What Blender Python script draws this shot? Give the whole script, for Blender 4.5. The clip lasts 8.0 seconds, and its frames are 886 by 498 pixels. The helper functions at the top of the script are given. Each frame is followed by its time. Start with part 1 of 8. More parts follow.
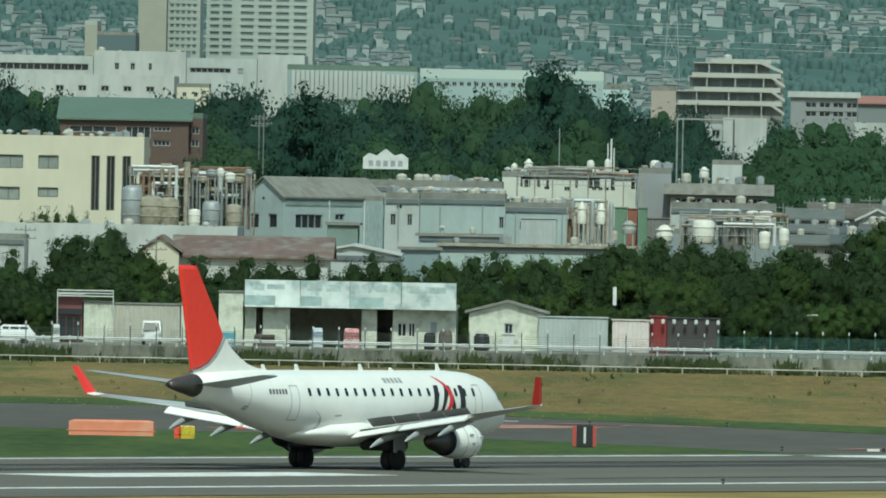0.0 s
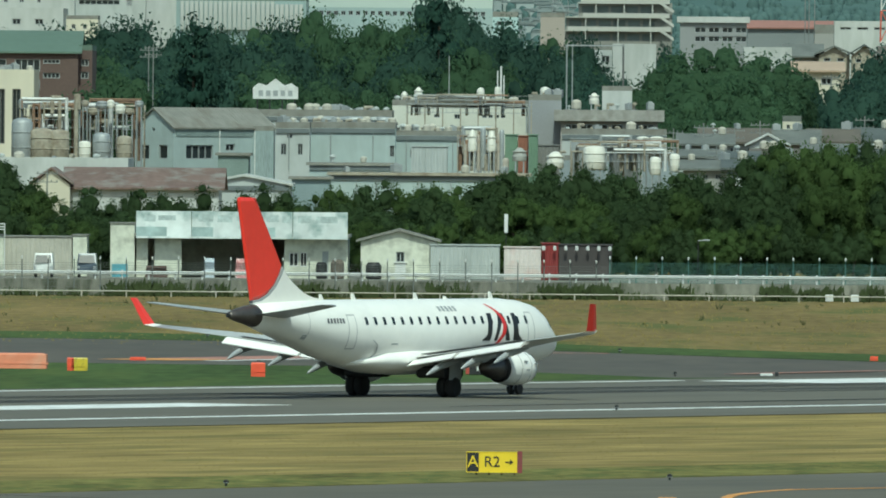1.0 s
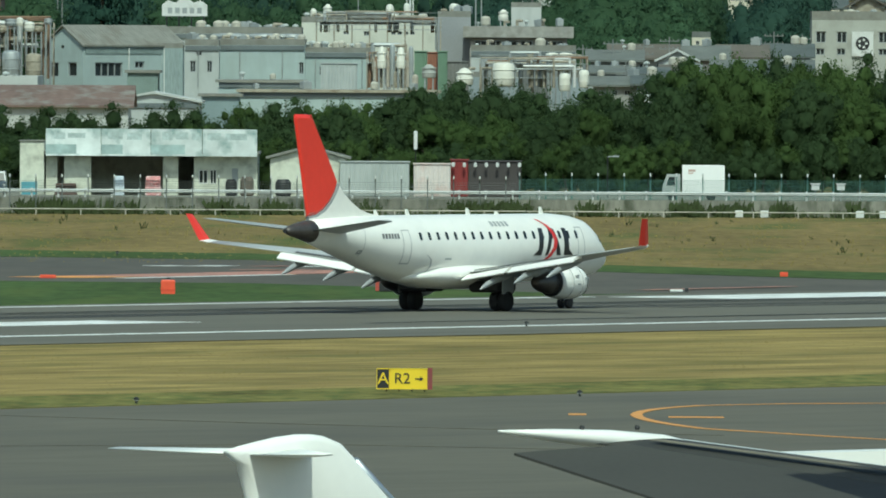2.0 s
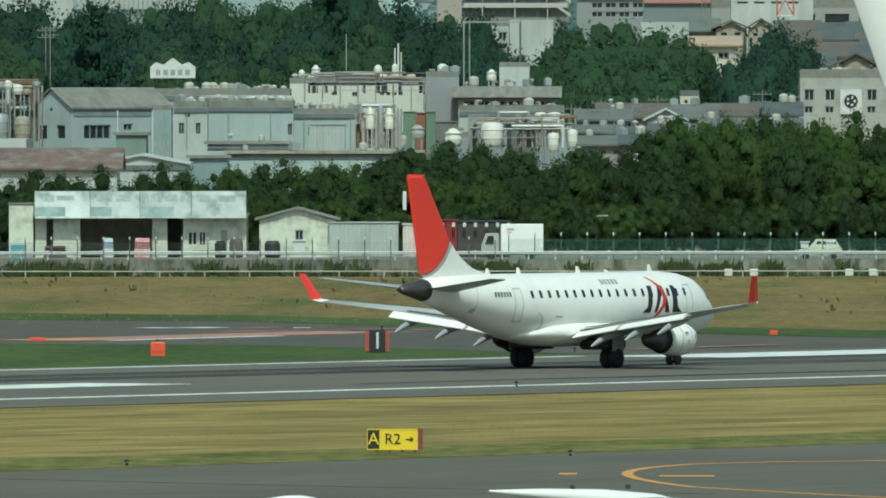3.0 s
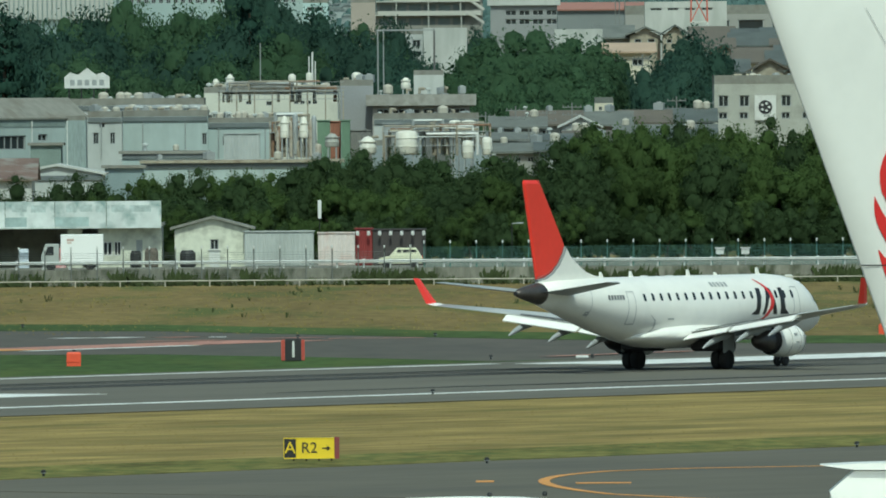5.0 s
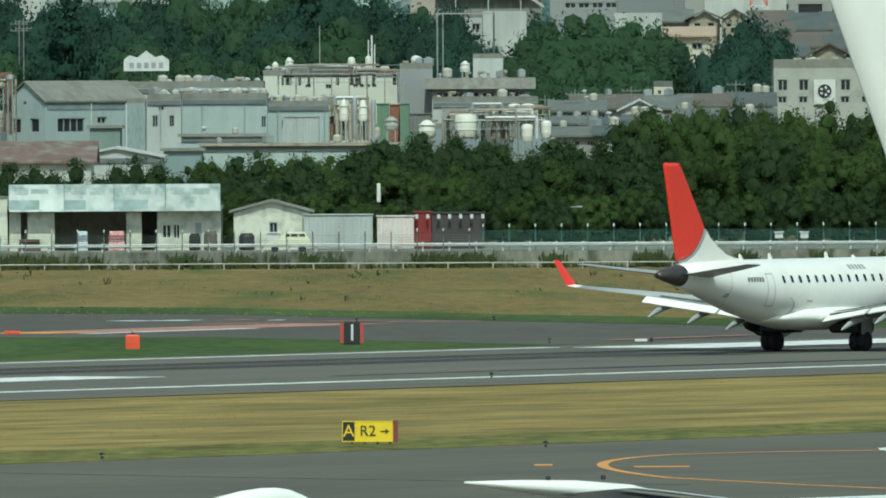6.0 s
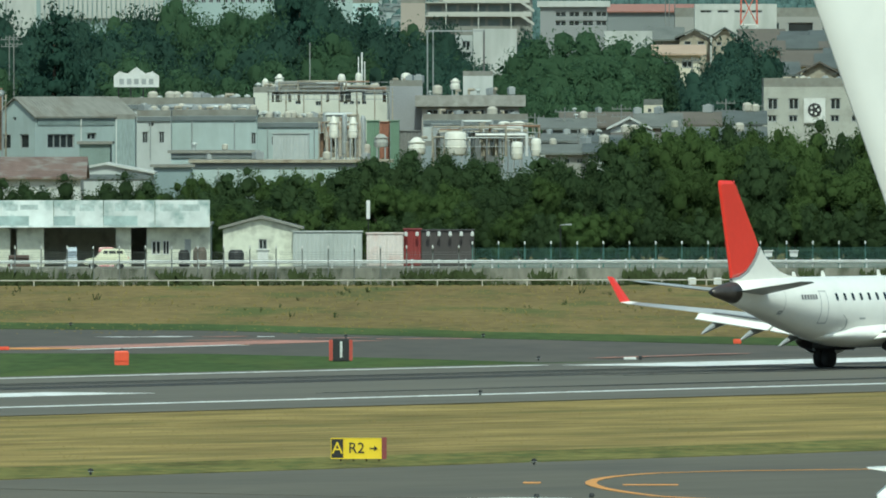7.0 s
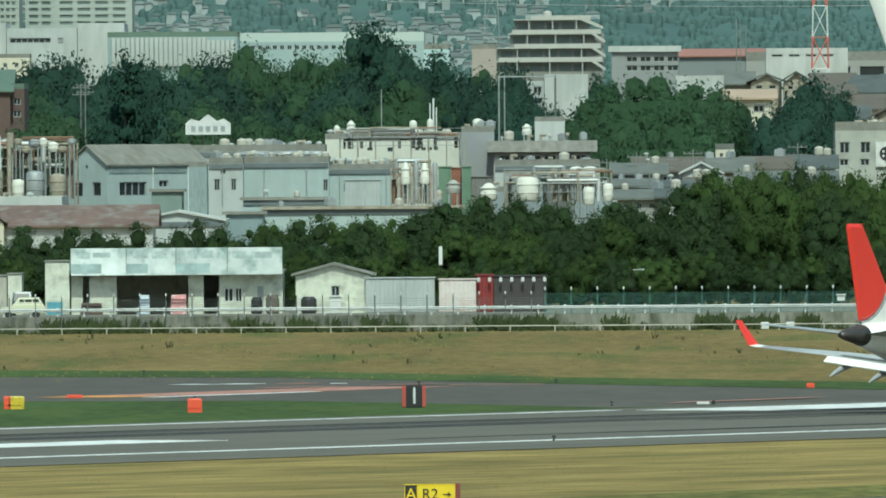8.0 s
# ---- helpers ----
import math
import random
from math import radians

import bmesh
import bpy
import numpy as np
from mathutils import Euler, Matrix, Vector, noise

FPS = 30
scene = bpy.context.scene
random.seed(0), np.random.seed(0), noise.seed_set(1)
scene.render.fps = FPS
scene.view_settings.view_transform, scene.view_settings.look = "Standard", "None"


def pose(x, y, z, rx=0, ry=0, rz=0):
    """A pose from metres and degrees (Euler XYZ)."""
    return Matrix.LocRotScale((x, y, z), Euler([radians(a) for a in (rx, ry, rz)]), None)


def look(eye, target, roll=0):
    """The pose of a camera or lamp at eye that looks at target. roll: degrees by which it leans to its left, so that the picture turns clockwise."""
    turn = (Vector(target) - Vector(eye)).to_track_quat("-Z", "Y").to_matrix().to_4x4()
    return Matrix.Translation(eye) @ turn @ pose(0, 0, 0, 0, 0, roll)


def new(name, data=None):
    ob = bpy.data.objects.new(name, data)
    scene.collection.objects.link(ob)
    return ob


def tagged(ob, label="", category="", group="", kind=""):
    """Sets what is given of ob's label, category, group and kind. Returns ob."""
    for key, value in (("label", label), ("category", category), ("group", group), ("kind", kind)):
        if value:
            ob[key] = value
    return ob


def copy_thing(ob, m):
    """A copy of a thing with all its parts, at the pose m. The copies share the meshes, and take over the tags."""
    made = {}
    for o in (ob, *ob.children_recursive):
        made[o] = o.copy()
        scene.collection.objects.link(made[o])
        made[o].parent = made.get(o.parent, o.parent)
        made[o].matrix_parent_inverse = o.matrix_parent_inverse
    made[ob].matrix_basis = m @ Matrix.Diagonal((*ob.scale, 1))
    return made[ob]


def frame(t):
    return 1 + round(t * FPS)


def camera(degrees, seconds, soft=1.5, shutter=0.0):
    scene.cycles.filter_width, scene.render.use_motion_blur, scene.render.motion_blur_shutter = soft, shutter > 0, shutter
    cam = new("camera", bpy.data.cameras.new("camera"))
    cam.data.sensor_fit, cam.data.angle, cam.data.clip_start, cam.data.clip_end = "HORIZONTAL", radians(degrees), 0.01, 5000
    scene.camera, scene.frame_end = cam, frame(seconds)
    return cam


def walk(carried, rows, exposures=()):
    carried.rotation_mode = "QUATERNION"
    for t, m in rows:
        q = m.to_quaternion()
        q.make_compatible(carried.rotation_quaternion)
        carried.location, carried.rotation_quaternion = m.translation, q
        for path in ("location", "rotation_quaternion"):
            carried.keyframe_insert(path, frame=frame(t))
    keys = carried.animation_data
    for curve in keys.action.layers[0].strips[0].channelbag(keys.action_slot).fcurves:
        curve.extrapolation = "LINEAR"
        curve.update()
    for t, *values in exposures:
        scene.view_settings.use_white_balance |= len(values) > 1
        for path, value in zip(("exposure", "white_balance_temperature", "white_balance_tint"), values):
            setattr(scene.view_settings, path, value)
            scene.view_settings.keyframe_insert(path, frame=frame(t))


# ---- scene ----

# A telephoto view over an airfield from a terminal deck 14 m above the ground.
# x runs across the view, y away from the deck, z up.
EYE = (0.0, 0.0, 14.07)
ARC = 34222.0                      # small steps of arc in one radian, the unit of bearings and drops


def aim(yaw, pitch, roll):
    """Camera pose from the deck, angles in degrees (yaw to the right, pitch up)."""
    a, e = radians(yaw), radians(pitch)
    way = Vector((math.sin(a) * math.cos(e), math.cos(a) * math.cos(e), math.sin(e)))
    return look(EYE, Vector(EYE) + way * 1000, roll)


cam = camera(2.6247, 8.0, soft=1.85)
walk(cam, [
    (0.0, aim(-0.9183, -0.2053, 1.099)),
    (0.1, aim(-0.8790, -0.2506, 1.066)),
    (0.2, aim(-0.8336, -0.3025, 1.033)),
    (0.3, aim(-0.7806, -0.3686, 1.001)),
    (0.4, aim(-0.7326, -0.4319, 0.968)),
    (0.5, aim(-0.7045, -0.4652, 0.936)),
    (0.6, aim(-0.6805, -0.4695, 0.841)),
    (0.7, aim(-0.6693, -0.4462, 0.746)),
    (0.8, aim(-0.6491, -0.4202, 0.651)),
    (0.9, aim(-0.6200, -0.4063, 0.556)),
    (1.0, aim(-0.5933, -0.4125, 0.461)),
    (1.1, aim(-0.5590, -0.4348, 0.437)),
    (1.2, aim(-0.5326, -0.4758, 0.413)),
    (1.3, aim(-0.4914, -0.5250, 0.390)),
    (1.4, aim(-0.4535, -0.5751, 0.366)),
    (1.5, aim(-0.4178, -0.6006, 0.343)),
    (1.6, aim(-0.3961, -0.6418, 0.365)),
    (1.7, aim(-0.3634, -0.6690, 0.388)),
    (2.8, aim(-0.2748, -0.5415, -0.009)),
    (2.9, aim(-0.2895, -0.5145, -0.027)),
    (3.0, aim(-0.2932, -0.4788, -0.044)),
    (3.2, aim(-0.2707, -0.4740, -0.121)),
    (3.5, aim(-0.2534, -0.5060, -0.236)),
    (3.7, aim(-0.2733, -0.4942, -0.166)),
    (4.0, aim(-0.1976, -0.4689, -0.062)),
    (4.1, aim(-0.1307, -0.4736, -0.095)),
    (4.2, aim(-0.0680, -0.4725, -0.129)),
    (4.3, aim(-0.0164, -0.4924, -0.163)),
    (4.4, aim(-0.0015, -0.4930, -0.196)),
    (4.5, aim(0.0001, -0.4839, -0.230)),
    (4.6, aim(0.0027, -0.4882, -0.266)),
    (4.7, aim(0.0093, -0.4771, -0.302)),
    (4.8, aim(0.0176, -0.4676, -0.338)),
    (4.9, aim(0.0008, -0.4656, -0.374)),
    (5.0, aim(-0.0421, -0.4556, -0.410)),
    (5.1, aim(-0.1165, -0.4533, -0.453)),
    (5.2, aim(-0.2265, -0.4451, -0.497)),
    (6.3, aim(-0.1591, -0.5538, -0.217)),
    (6.5, aim(-0.1299, -0.5803, -0.166)),
    (6.8, aim(-0.1435, -0.5089, -0.108)),
    (7.0, aim(-0.1856, -0.4524, -0.069)),
    (7.2, aim(-0.2797, -0.3949, -0.198)),
    (7.5, aim(-0.3768, -0.3498, -0.391)),
    (7.8, aim(-0.3615, -0.3152, -0.393)),
    (8.0, aim(-0.3997, -0.3156, -0.394)),
], exposures=[(s, e, 5980, -16.0) for s, e in ((0.0, -0.12), (1.5, -0.09), (3.5, -0.19), (4.5, -0.26), (5.2, -0.19), (6.5, -0.05), (8.0, 0.06))])

# ---- light ----
SUN_ELEVATION, SUN_FROM = radians(54), radians(176)     # SUN_FROM: compass angle from +y, clockwise
world = bpy.data.worlds.new("daylight")
scene.world = world
world.use_nodes = True
wn = world.node_tree.nodes
sky = wn.new("ShaderNodeTexSky")
sky.sky_type, sky.sun_disc = "NISHITA", False
sky.sun_elevation, sky.sun_rotation = SUN_ELEVATION, SUN_FROM
sky.dust_density, sky.air_density = 2.5, 1.0
wn["Background"].inputs[1].default_value = 0.12
world.node_tree.links.new(sky.outputs[0], wn["Background"].inputs[0])
sun = new("sun", bpy.data.lights.new("sun", "SUN"))
sun.data.energy, sun.data.angle, sun.data.color = 3.2, radians(0.6), (1.0, 0.96, 0.88)
to_sun = Vector((math.sin(SUN_FROM) * math.cos(SUN_ELEVATION), math.cos(SUN_FROM) * math.cos(SUN_ELEVATION), math.sin(SUN_ELEVATION)))
sun.matrix_world = look(to_sun * 300, (0, 0, 0))

# ---- materials ----


def mat(name, colour, rough=0.6, metal=0.0, scale=0.6, amount=0.18, fine=8.0, bump=0.0, dirt=None, dirt_amount=0.0,
        island=0.0, piece=0.0, stretch=(1, 1, 1), spec=0.5, course=None, leafy=0.0):
    """A surface with broad and fine variation; scale in cycles a metre."""
    m = bpy.data.materials.new(name)
    m.use_nodes = True
    n, l = m.node_tree.nodes, m.node_tree.links
    b = n["Principled BSDF"]
    b.inputs["Roughness"].default_value, b.inputs["Metallic"].default_value = rough, metal
    b.inputs["Specular IOR Level"].default_value = spec
    co = n.new("ShaderNodeTexCoord")
    mp = n.new("ShaderNodeMapping")
    if course is None:
        mp.inputs["Scale"].default_value = stretch
    else:                              # streaks along a compass course
        mp.vector_type = "TEXTURE"
        mp.inputs["Rotation"].default_value[2] = course
        mp.inputs["Scale"].default_value = [1 / s for s in stretch]
    l.new(co.outputs["Object"], mp.inputs[0])
    broad, small = n.new("ShaderNodeTexNoise"), n.new("ShaderNodeTexNoise")
    broad.inputs["Scale"].default_value, small.inputs["Scale"].default_value = scale, fine
    broad.inputs["Detail"].default_value, small.inputs["Detail"].default_value = 4, 5
    l.new(mp.outputs[0], broad.inputs["Vector"])
    l.new(mp.outputs[0], small.inputs["Vector"])
    add = n.new("ShaderNodeMath")
    add.operation = "ADD"
    l.new(broad.outputs[0], add.inputs[0])
    l.new(small.outputs[0], add.inputs[1])
    value = add.outputs[0]
    for use, size, source in ((island, island, "ShaderNodeNewGeometry"), (piece, piece, "ShaderNodeObjectInfo")):
        if use:
            info = n.new(source)
            mul = n.new("ShaderNodeMath")
            mul.operation = "MULTIPLY_ADD"
            mul.inputs[1].default_value = size
            l.new(info.outputs["Random Per Island" if source.endswith("Geometry") else "Random"], mul.inputs[0])
            l.new(value, mul.inputs[2])
            value = mul.outputs[0]
    span = n.new("ShaderNodeMapRange")
    span.inputs["From Min"].default_value, span.inputs["From Max"].default_value = 0.6, 1.4 + island + piece
    span.inputs["To Min"].default_value, span.inputs["To Max"].default_value = 1 - amount, 1 + amount
    l.new(value, span.inputs["Value"])
    mul = n.new("ShaderNodeVectorMath")
    mul.operation = "SCALE"
    mul.inputs[0].default_value = colour
    l.new(span.outputs[0], mul.inputs["Scale"])
    out = mul.outputs[0]
    if dirt:
        stain = n.new("ShaderNodeTexNoise")
        stain.inputs["Scale"].default_value, stain.inputs["Detail"].default_value = scale * 2.3, 6
        l.new(mp.outputs[0], stain.inputs["Vector"])
        ramp = n.new("ShaderNodeMapRange")
        ramp.inputs["From Min"].default_value, ramp.inputs["From Max"].default_value = 0.5, 0.68
        ramp.inputs["To Max"].default_value = dirt_amount
        l.new(stain.outputs[0], ramp.inputs["Value"])
        mix = n.new("ShaderNodeMix")
        mix.data_type = "RGBA"
        l.new(ramp.outputs[0], mix.inputs["Factor"])
        l.new(out, mix.inputs["A"])
        mix.inputs["B"].default_value = (*dirt, 1)
        out = mix.outputs["Result"]
    l.new(out, b.inputs["Base Color"])
    if leafy:                          # thin leaves let some light through
        thin, blend = n.new("ShaderNodeBsdfTranslucent"), n.new("ShaderNodeMixShader")
        blend.inputs[0].default_value = leafy
        l.new(out, thin.inputs["Color"])
        l.new(b.outputs[0], blend.inputs[1])
        l.new(thin.outputs[0], blend.inputs[2])
        l.new(blend.outputs[0], n["Material Output"].inputs["Surface"])
    if bump:
        bp = n.new("ShaderNodeBump")
        bp.inputs["Strength"].default_value, bp.inputs["Distance"].default_value = bump, 0.05
        l.new(small.outputs[0], bp.inputs["Height"])
        l.new(bp.outputs[0], b.inputs["Normal"])
    return m


COURSE = radians(59.42)
ASPHALT = mat("asphalt", (0.120, 0.111, 0.084), 0.85, scale=0.12, amount=0.2, fine=1.0, dirt=(0.085, 0.080, 0.066), dirt_amount=0.6, stretch=(0.12, 1, 1), course=COURSE)
FAR_TAXI = mat("aged_taxiway_asphalt", (0.078, 0.069, 0.054), 0.88, scale=0.06, amount=0.3, fine=0.5, dirt=(0.105, 0.088, 0.068), dirt_amount=0.6, stretch=(1, 0.16, 1))
TAXI = mat("taxiway_asphalt", (0.106, 0.096, 0.069), 0.88, scale=0.06, amount=0.22, fine=0.5, dirt=(0.078, 0.071, 0.055), dirt_amount=0.75, stretch=(0.35, 1, 1), course=COURSE)
RUBBER_MARK = mat("rubber_streak", (0.048, 0.046, 0.042), 0.8, scale=0.1, amount=0.3, fine=1.2)
GRASS_DRY = mat("dry_grass", (0.178, 0.134, 0.054), 0.95, scale=0.06, amount=0.5, fine=0.9, dirt=(0.085, 0.105, 0.032), dirt_amount=0.9, stretch=(1, 0.14, 1), spec=0.1)
GRASS_NEAR = mat("mown_grass", (0.245, 0.186, 0.069), 0.95, scale=0.10, amount=0.6, fine=0.45, dirt=(0.135, 0.12, 0.043), dirt_amount=0.9, stretch=(0.3, 1, 1), spec=0.1, course=COURSE)
VERGE = mat("verge_grass", (0.15, 0.140, 0.044), 0.95, scale=0.3, amount=0.55, fine=1.2, dirt=(0.08, 0.10, 0.03), dirt_amount=0.85, stretch=(1, 0.25, 1), spec=0.1)
GRASS_GREEN = mat("green_grass", (0.058, 0.088, 0.028), 0.95, scale=0.1, amount=0.45, fine=1.0, dirt=(0.10, 0.12, 0.035), dirt_amount=0.5, stretch=(1, 0.16, 1), spec=0.1)
EARTH = mat("earth", (0.12, 0.11, 0.075), 0.95, scale=0.02, amount=0.3, fine=0.3)
MARK_WHITE = mat("white_road_paint", (0.74, 0.74, 0.71), 0.6, scale=0.25, amount=0.16, fine=2.0, dirt=(0.24, 0.23, 0.20), dirt_amount=0.6)
MARK_ORANGE = mat("orange_road_paint", (0.62, 0.28, 0.06), 0.6, scale=0.3, amount=0.2, fine=2.0)
MARK_PINK = mat("faded_red_paint", (0.42, 0.20, 0.15), 0.7, scale=0.3, amount=0.35, fine=1.0, dirt=(0.11, 0.09, 0.07), dirt_amount=0.85)
WING_GREY = mat("wing_grey_paint", (0.46, 0.465, 0.455), 0.4, scale=0.4, amount=0.08, fine=3.0)
GRASS_BLADE = mat("grass_blades", (0.30, 0.245, 0.095), 0.9, scale=0.1, amount=0.3, fine=0.6, island=0.5, spec=0.1, leafy=0.4)
AIR_WHITE = mat("white_aircraft_paint", (0.88, 0.865, 0.815), 0.28, scale=0.35, amount=0.03, fine=3.0, dirt=(0.70, 0.69, 0.66), dirt_amount=0.2)
AIR_RED = mat("red_aircraft_paint", (0.82, 0.045, 0.03), 0.32, scale=0.4, amount=0.05, fine=3.0)
AIR_GREY = mat("grey_aircraft_paint", (0.34, 0.355, 0.36), 0.35, scale=0.4, amount=0.06, fine=3.0)
SPOILER_GREY = mat("spoiler_grey_paint", (0.13, 0.13, 0.125), 0.5, scale=0.6, amount=0.15, fine=3.0)
AIR_SEAM = mat("seam_grey", (0.5, 0.5, 0.49), 0.5, scale=0.5, amount=0.05)
METAL = mat("bare_metal", (0.60, 0.62, 0.63), 0.32, 0.85, scale=1.0, amount=0.1)
METAL_DARK = mat("heat_stained_metal", (0.13, 0.115, 0.105), 0.45, 0.7, scale=1.5, amount=0.25)
LOGO_BLACK = mat("black_livery_paint", (0.018, 0.018, 0.02), 0.35, scale=1, amount=0.1)
LOGO_RED = mat("red_livery_paint", (0.66, 0.03, 0.03), 0.35, scale=1, amount=0.05)
TYRE = mat("tyre_rubber", (0.017, 0.017, 0.018), 0.8, scale=2, amount=0.2)
# Near-black colour for unlit room interiors; a covered machine wears it too.
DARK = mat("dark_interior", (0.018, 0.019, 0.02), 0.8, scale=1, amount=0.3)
GLASS_DARK = mat("dark_window_glass", (0.025, 0.032, 0.036), 0.12, scale=0.3, amount=0.4, piece=0.6, spec=0.6)
# Reflected sky and haze are put into this pane's base colour.
FAR_GLASS = mat("painted_sky_window_glass", (0.15, 0.185, 0.18), 0.3, scale=0.1, amount=0.3, piece=0.6)
BLIND_GLASS = mat("glass_over_pale_blinds", (0.27, 0.30, 0.28), 0.2, scale=1.2, amount=0.3, piece=0.5)
OFFICE_FRAME = mat("office_window_frame", (0.12, 0.12, 0.11), 0.5, scale=1, amount=0.1)
CONCRETE = mat("weathered_concrete", (0.225, 0.222, 0.185), 0.9, scale=0.45, amount=0.4, fine=2.5, dirt=(0.07, 0.078, 0.05), dirt_amount=0.95, stretch=(1, 1, 0.4), bump=0.2)
STEEL_WHITE = mat("white_painted_steel", (0.62, 0.63, 0.61), 0.45, scale=0.5, amount=0.1, dirt=(0.45, 0.44, 0.41), dirt_amount=0.5)
STEEL_GREY = mat("galvanised_steel", (0.34, 0.36, 0.36), 0.5, 0.3, scale=0.8, amount=0.15)
PALE_BLUE = mat("pale_blue_cladding", (0.375, 0.445, 0.435), 0.7, scale=0.25, amount=0.10, fine=1.2, dirt=(0.27, 0.31, 0.30), dirt_amount=0.45, stretch=(1, 1, 0.4))
PALE_GREY = mat("pale_grey_cladding", (0.43, 0.455, 0.44), 0.7, scale=0.25, amount=0.12, fine=1.2, dirt=(0.28, 0.30, 0.285), dirt_amount=0.5, stretch=(1, 1, 0.4))
CREAM = mat("cream_render", (0.575, 0.54, 0.43), 0.8, scale=0.1, amount=0.08, fine=0.8, dirt=(0.50, 0.47, 0.38), dirt_amount=0.35, stretch=(1, 1, 0.3))
WHITE_WALL = mat("white_render", (0.47, 0.485, 0.465), 0.75, scale=0.18, amount=0.14, fine=1.0, dirt=(0.30, 0.315, 0.29), dirt_amount=0.55, stretch=(1, 1, 0.3))
BROWN_BRICK = mat("brown_brick", (0.115, 0.078, 0.066), 0.85, scale=0.2, amount=0.15, fine=3.0)
GREEN_ROOF = mat("green_metal_roof", (0.115, 0.165, 0.125), 0.55, scale=0.2, amount=0.12, fine=1.5)
GREY_ROOF = mat("grey_corrugated_roof", (0.215, 0.215, 0.19), 0.75, scale=0.3, amount=0.22, fine=1.8, dirt=(0.15, 0.135, 0.11), dirt_amount=0.65, stretch=(1, 0.5, 1))
RUST_ROOF = mat("rusted_sheet_roof", (0.155, 0.105, 0.088), 0.8, scale=0.3, amount=0.3, fine=1.8, dirt=(0.24, 0.235, 0.21), dirt_amount=0.85)
SHOP_WALL = mat("shop_wall_paint", (0.60, 0.61, 0.51), 0.75, scale=0.4, amount=0.18, fine=2.0, dirt=(0.30, 0.30, 0.25), dirt_amount=0.7)
HOARDING = mat("peeling_hoarding", (0.70, 0.75, 0.735), 0.4, scale=0.3, amount=0.45, fine=1.0, dirt=(0.22, 0.31, 0.30), dirt_amount=0.95, piece=0.8)
TAN = mat("stained_tan_metal", (0.33, 0.30, 0.235), 0.7, scale=0.6, amount=0.25, fine=2.5, dirt=(0.17, 0.13, 0.09), dirt_amount=0.7)
YELLOW = mat("yellow_sign_face", (0.80, 0.58, 0.03), 0.45, scale=0.6, amount=0.05, fine=3)
ORANGE = mat("signal_orange", (0.70, 0.085, 0.035), 0.6, scale=0.6, amount=0.12, fine=3)
ORANGE_SOFT = mat("faded_orange_sheet", (0.68, 0.24, 0.14), 0.75, scale=0.4, amount=0.12, fine=2, dirt=(0.62, 0.36, 0.26), dirt_amount=0.5)
BLACK = mat("black_paint", (0.02, 0.02, 0.022), 0.6, scale=1, amount=0.2)
RED_WALL = mat("dark_red_sheet", (0.22, 0.042, 0.045), 0.7, scale=0.4, amount=0.2, dirt=(0.12, 0.06, 0.055), dirt_amount=0.5)
GREEN_NET = mat("green_fence_paint", (0.09, 0.19, 0.16), 0.7, scale=0.5, amount=0.15)
BARK = mat("bark", (0.09, 0.07, 0.05), 0.95, scale=1, amount=0.3, fine=6, bump=0.3)
LEAF = mat("broad_leaves", (0.062, 0.098, 0.042), 0.8, scale=0.22, amount=0.36, fine=0.7, island=0.1, piece=0.7, spec=0.1, leafy=0.6)
LEAF_PALE = mat("pale_leaves", (0.082, 0.128, 0.042), 0.8, scale=0.22, amount=0.36, fine=0.7, island=0.1, piece=0.6, spec=0.1, leafy=0.6)
# Dark green of the distant park trees, lifted and blued to hold haze.
LEAF_HAZED = mat("hazed_wood_leaves", (0.058, 0.110, 0.082), 0.85, scale=0.18, amount=0.36, fine=0.6, island=0.1, piece=0.8, spec=0.08, leafy=0.6)
WEED = mat("roadside_weeds", (0.062, 0.08, 0.034), 0.9, scale=0.2, amount=0.5, fine=1, island=0.6, spec=0.1, leafy=0.4)
# Distance haze is put into these base colours: paler, bluer, lower contrast.
FAR_WOOD = mat("hazed_wooded_hill", (0.084, 0.132, 0.126), 1.0, scale=0.012, amount=0.2, fine=0.06, dirt=(0.098, 0.152, 0.14), dirt_amount=0.6, spec=0.0)
FAR_LEAF = mat("hazed_tree_clumps", (0.080, 0.126, 0.120), 1.0, scale=0.02, amount=0.2, island=0.4, spec=0.0)
FAR_HOUSE = mat("hazed_house_walls", (0.29, 0.325, 0.315), 0.9, scale=0.02, amount=0.5, island=1.2, spec=0.1)
FAR_ROOF = mat("hazed_house_roofs", (0.155, 0.18, 0.17), 0.9, scale=0.01, amount=0.4, island=1.2, spec=0.1)
FAR_TOWER = mat("hazed_tower_concrete", (0.36, 0.40, 0.37), 0.85, scale=0.05, amount=0.08, fine=0.5)
FAR_TOWER_TAN = mat("hazed_tower_tan", (0.33, 0.33, 0.28), 0.85, scale=0.05, amount=0.08, fine=0.5)

# ---- mesh helpers ----


def X(bearing, dist):
    return bearing * dist / ARC


def Z(drop, dist):
    return EYE[2] - drop * dist / ARC


def thing(name, place, label, category, group="", rz=0.0):
    e = new(name)
    e.empty_display_size = 0.3
    e.matrix_basis = pose(*place, 0, 0, rz)
    return tagged(e, label, category, group)


def part(name, bm, material, parent=None, label="", smooth=False):
    me = bpy.data.meshes.new(name)
    bmesh.ops.recalc_face_normals(bm, faces=bm.faces)
    if smooth:
        for f in bm.faces:
            f.smooth = True
    bm.to_mesh(me)
    bm.free()
    me.materials.append(material)
    ob = new(name, me)
    if parent:
        ob.parent = parent
    return tagged(ob, label)


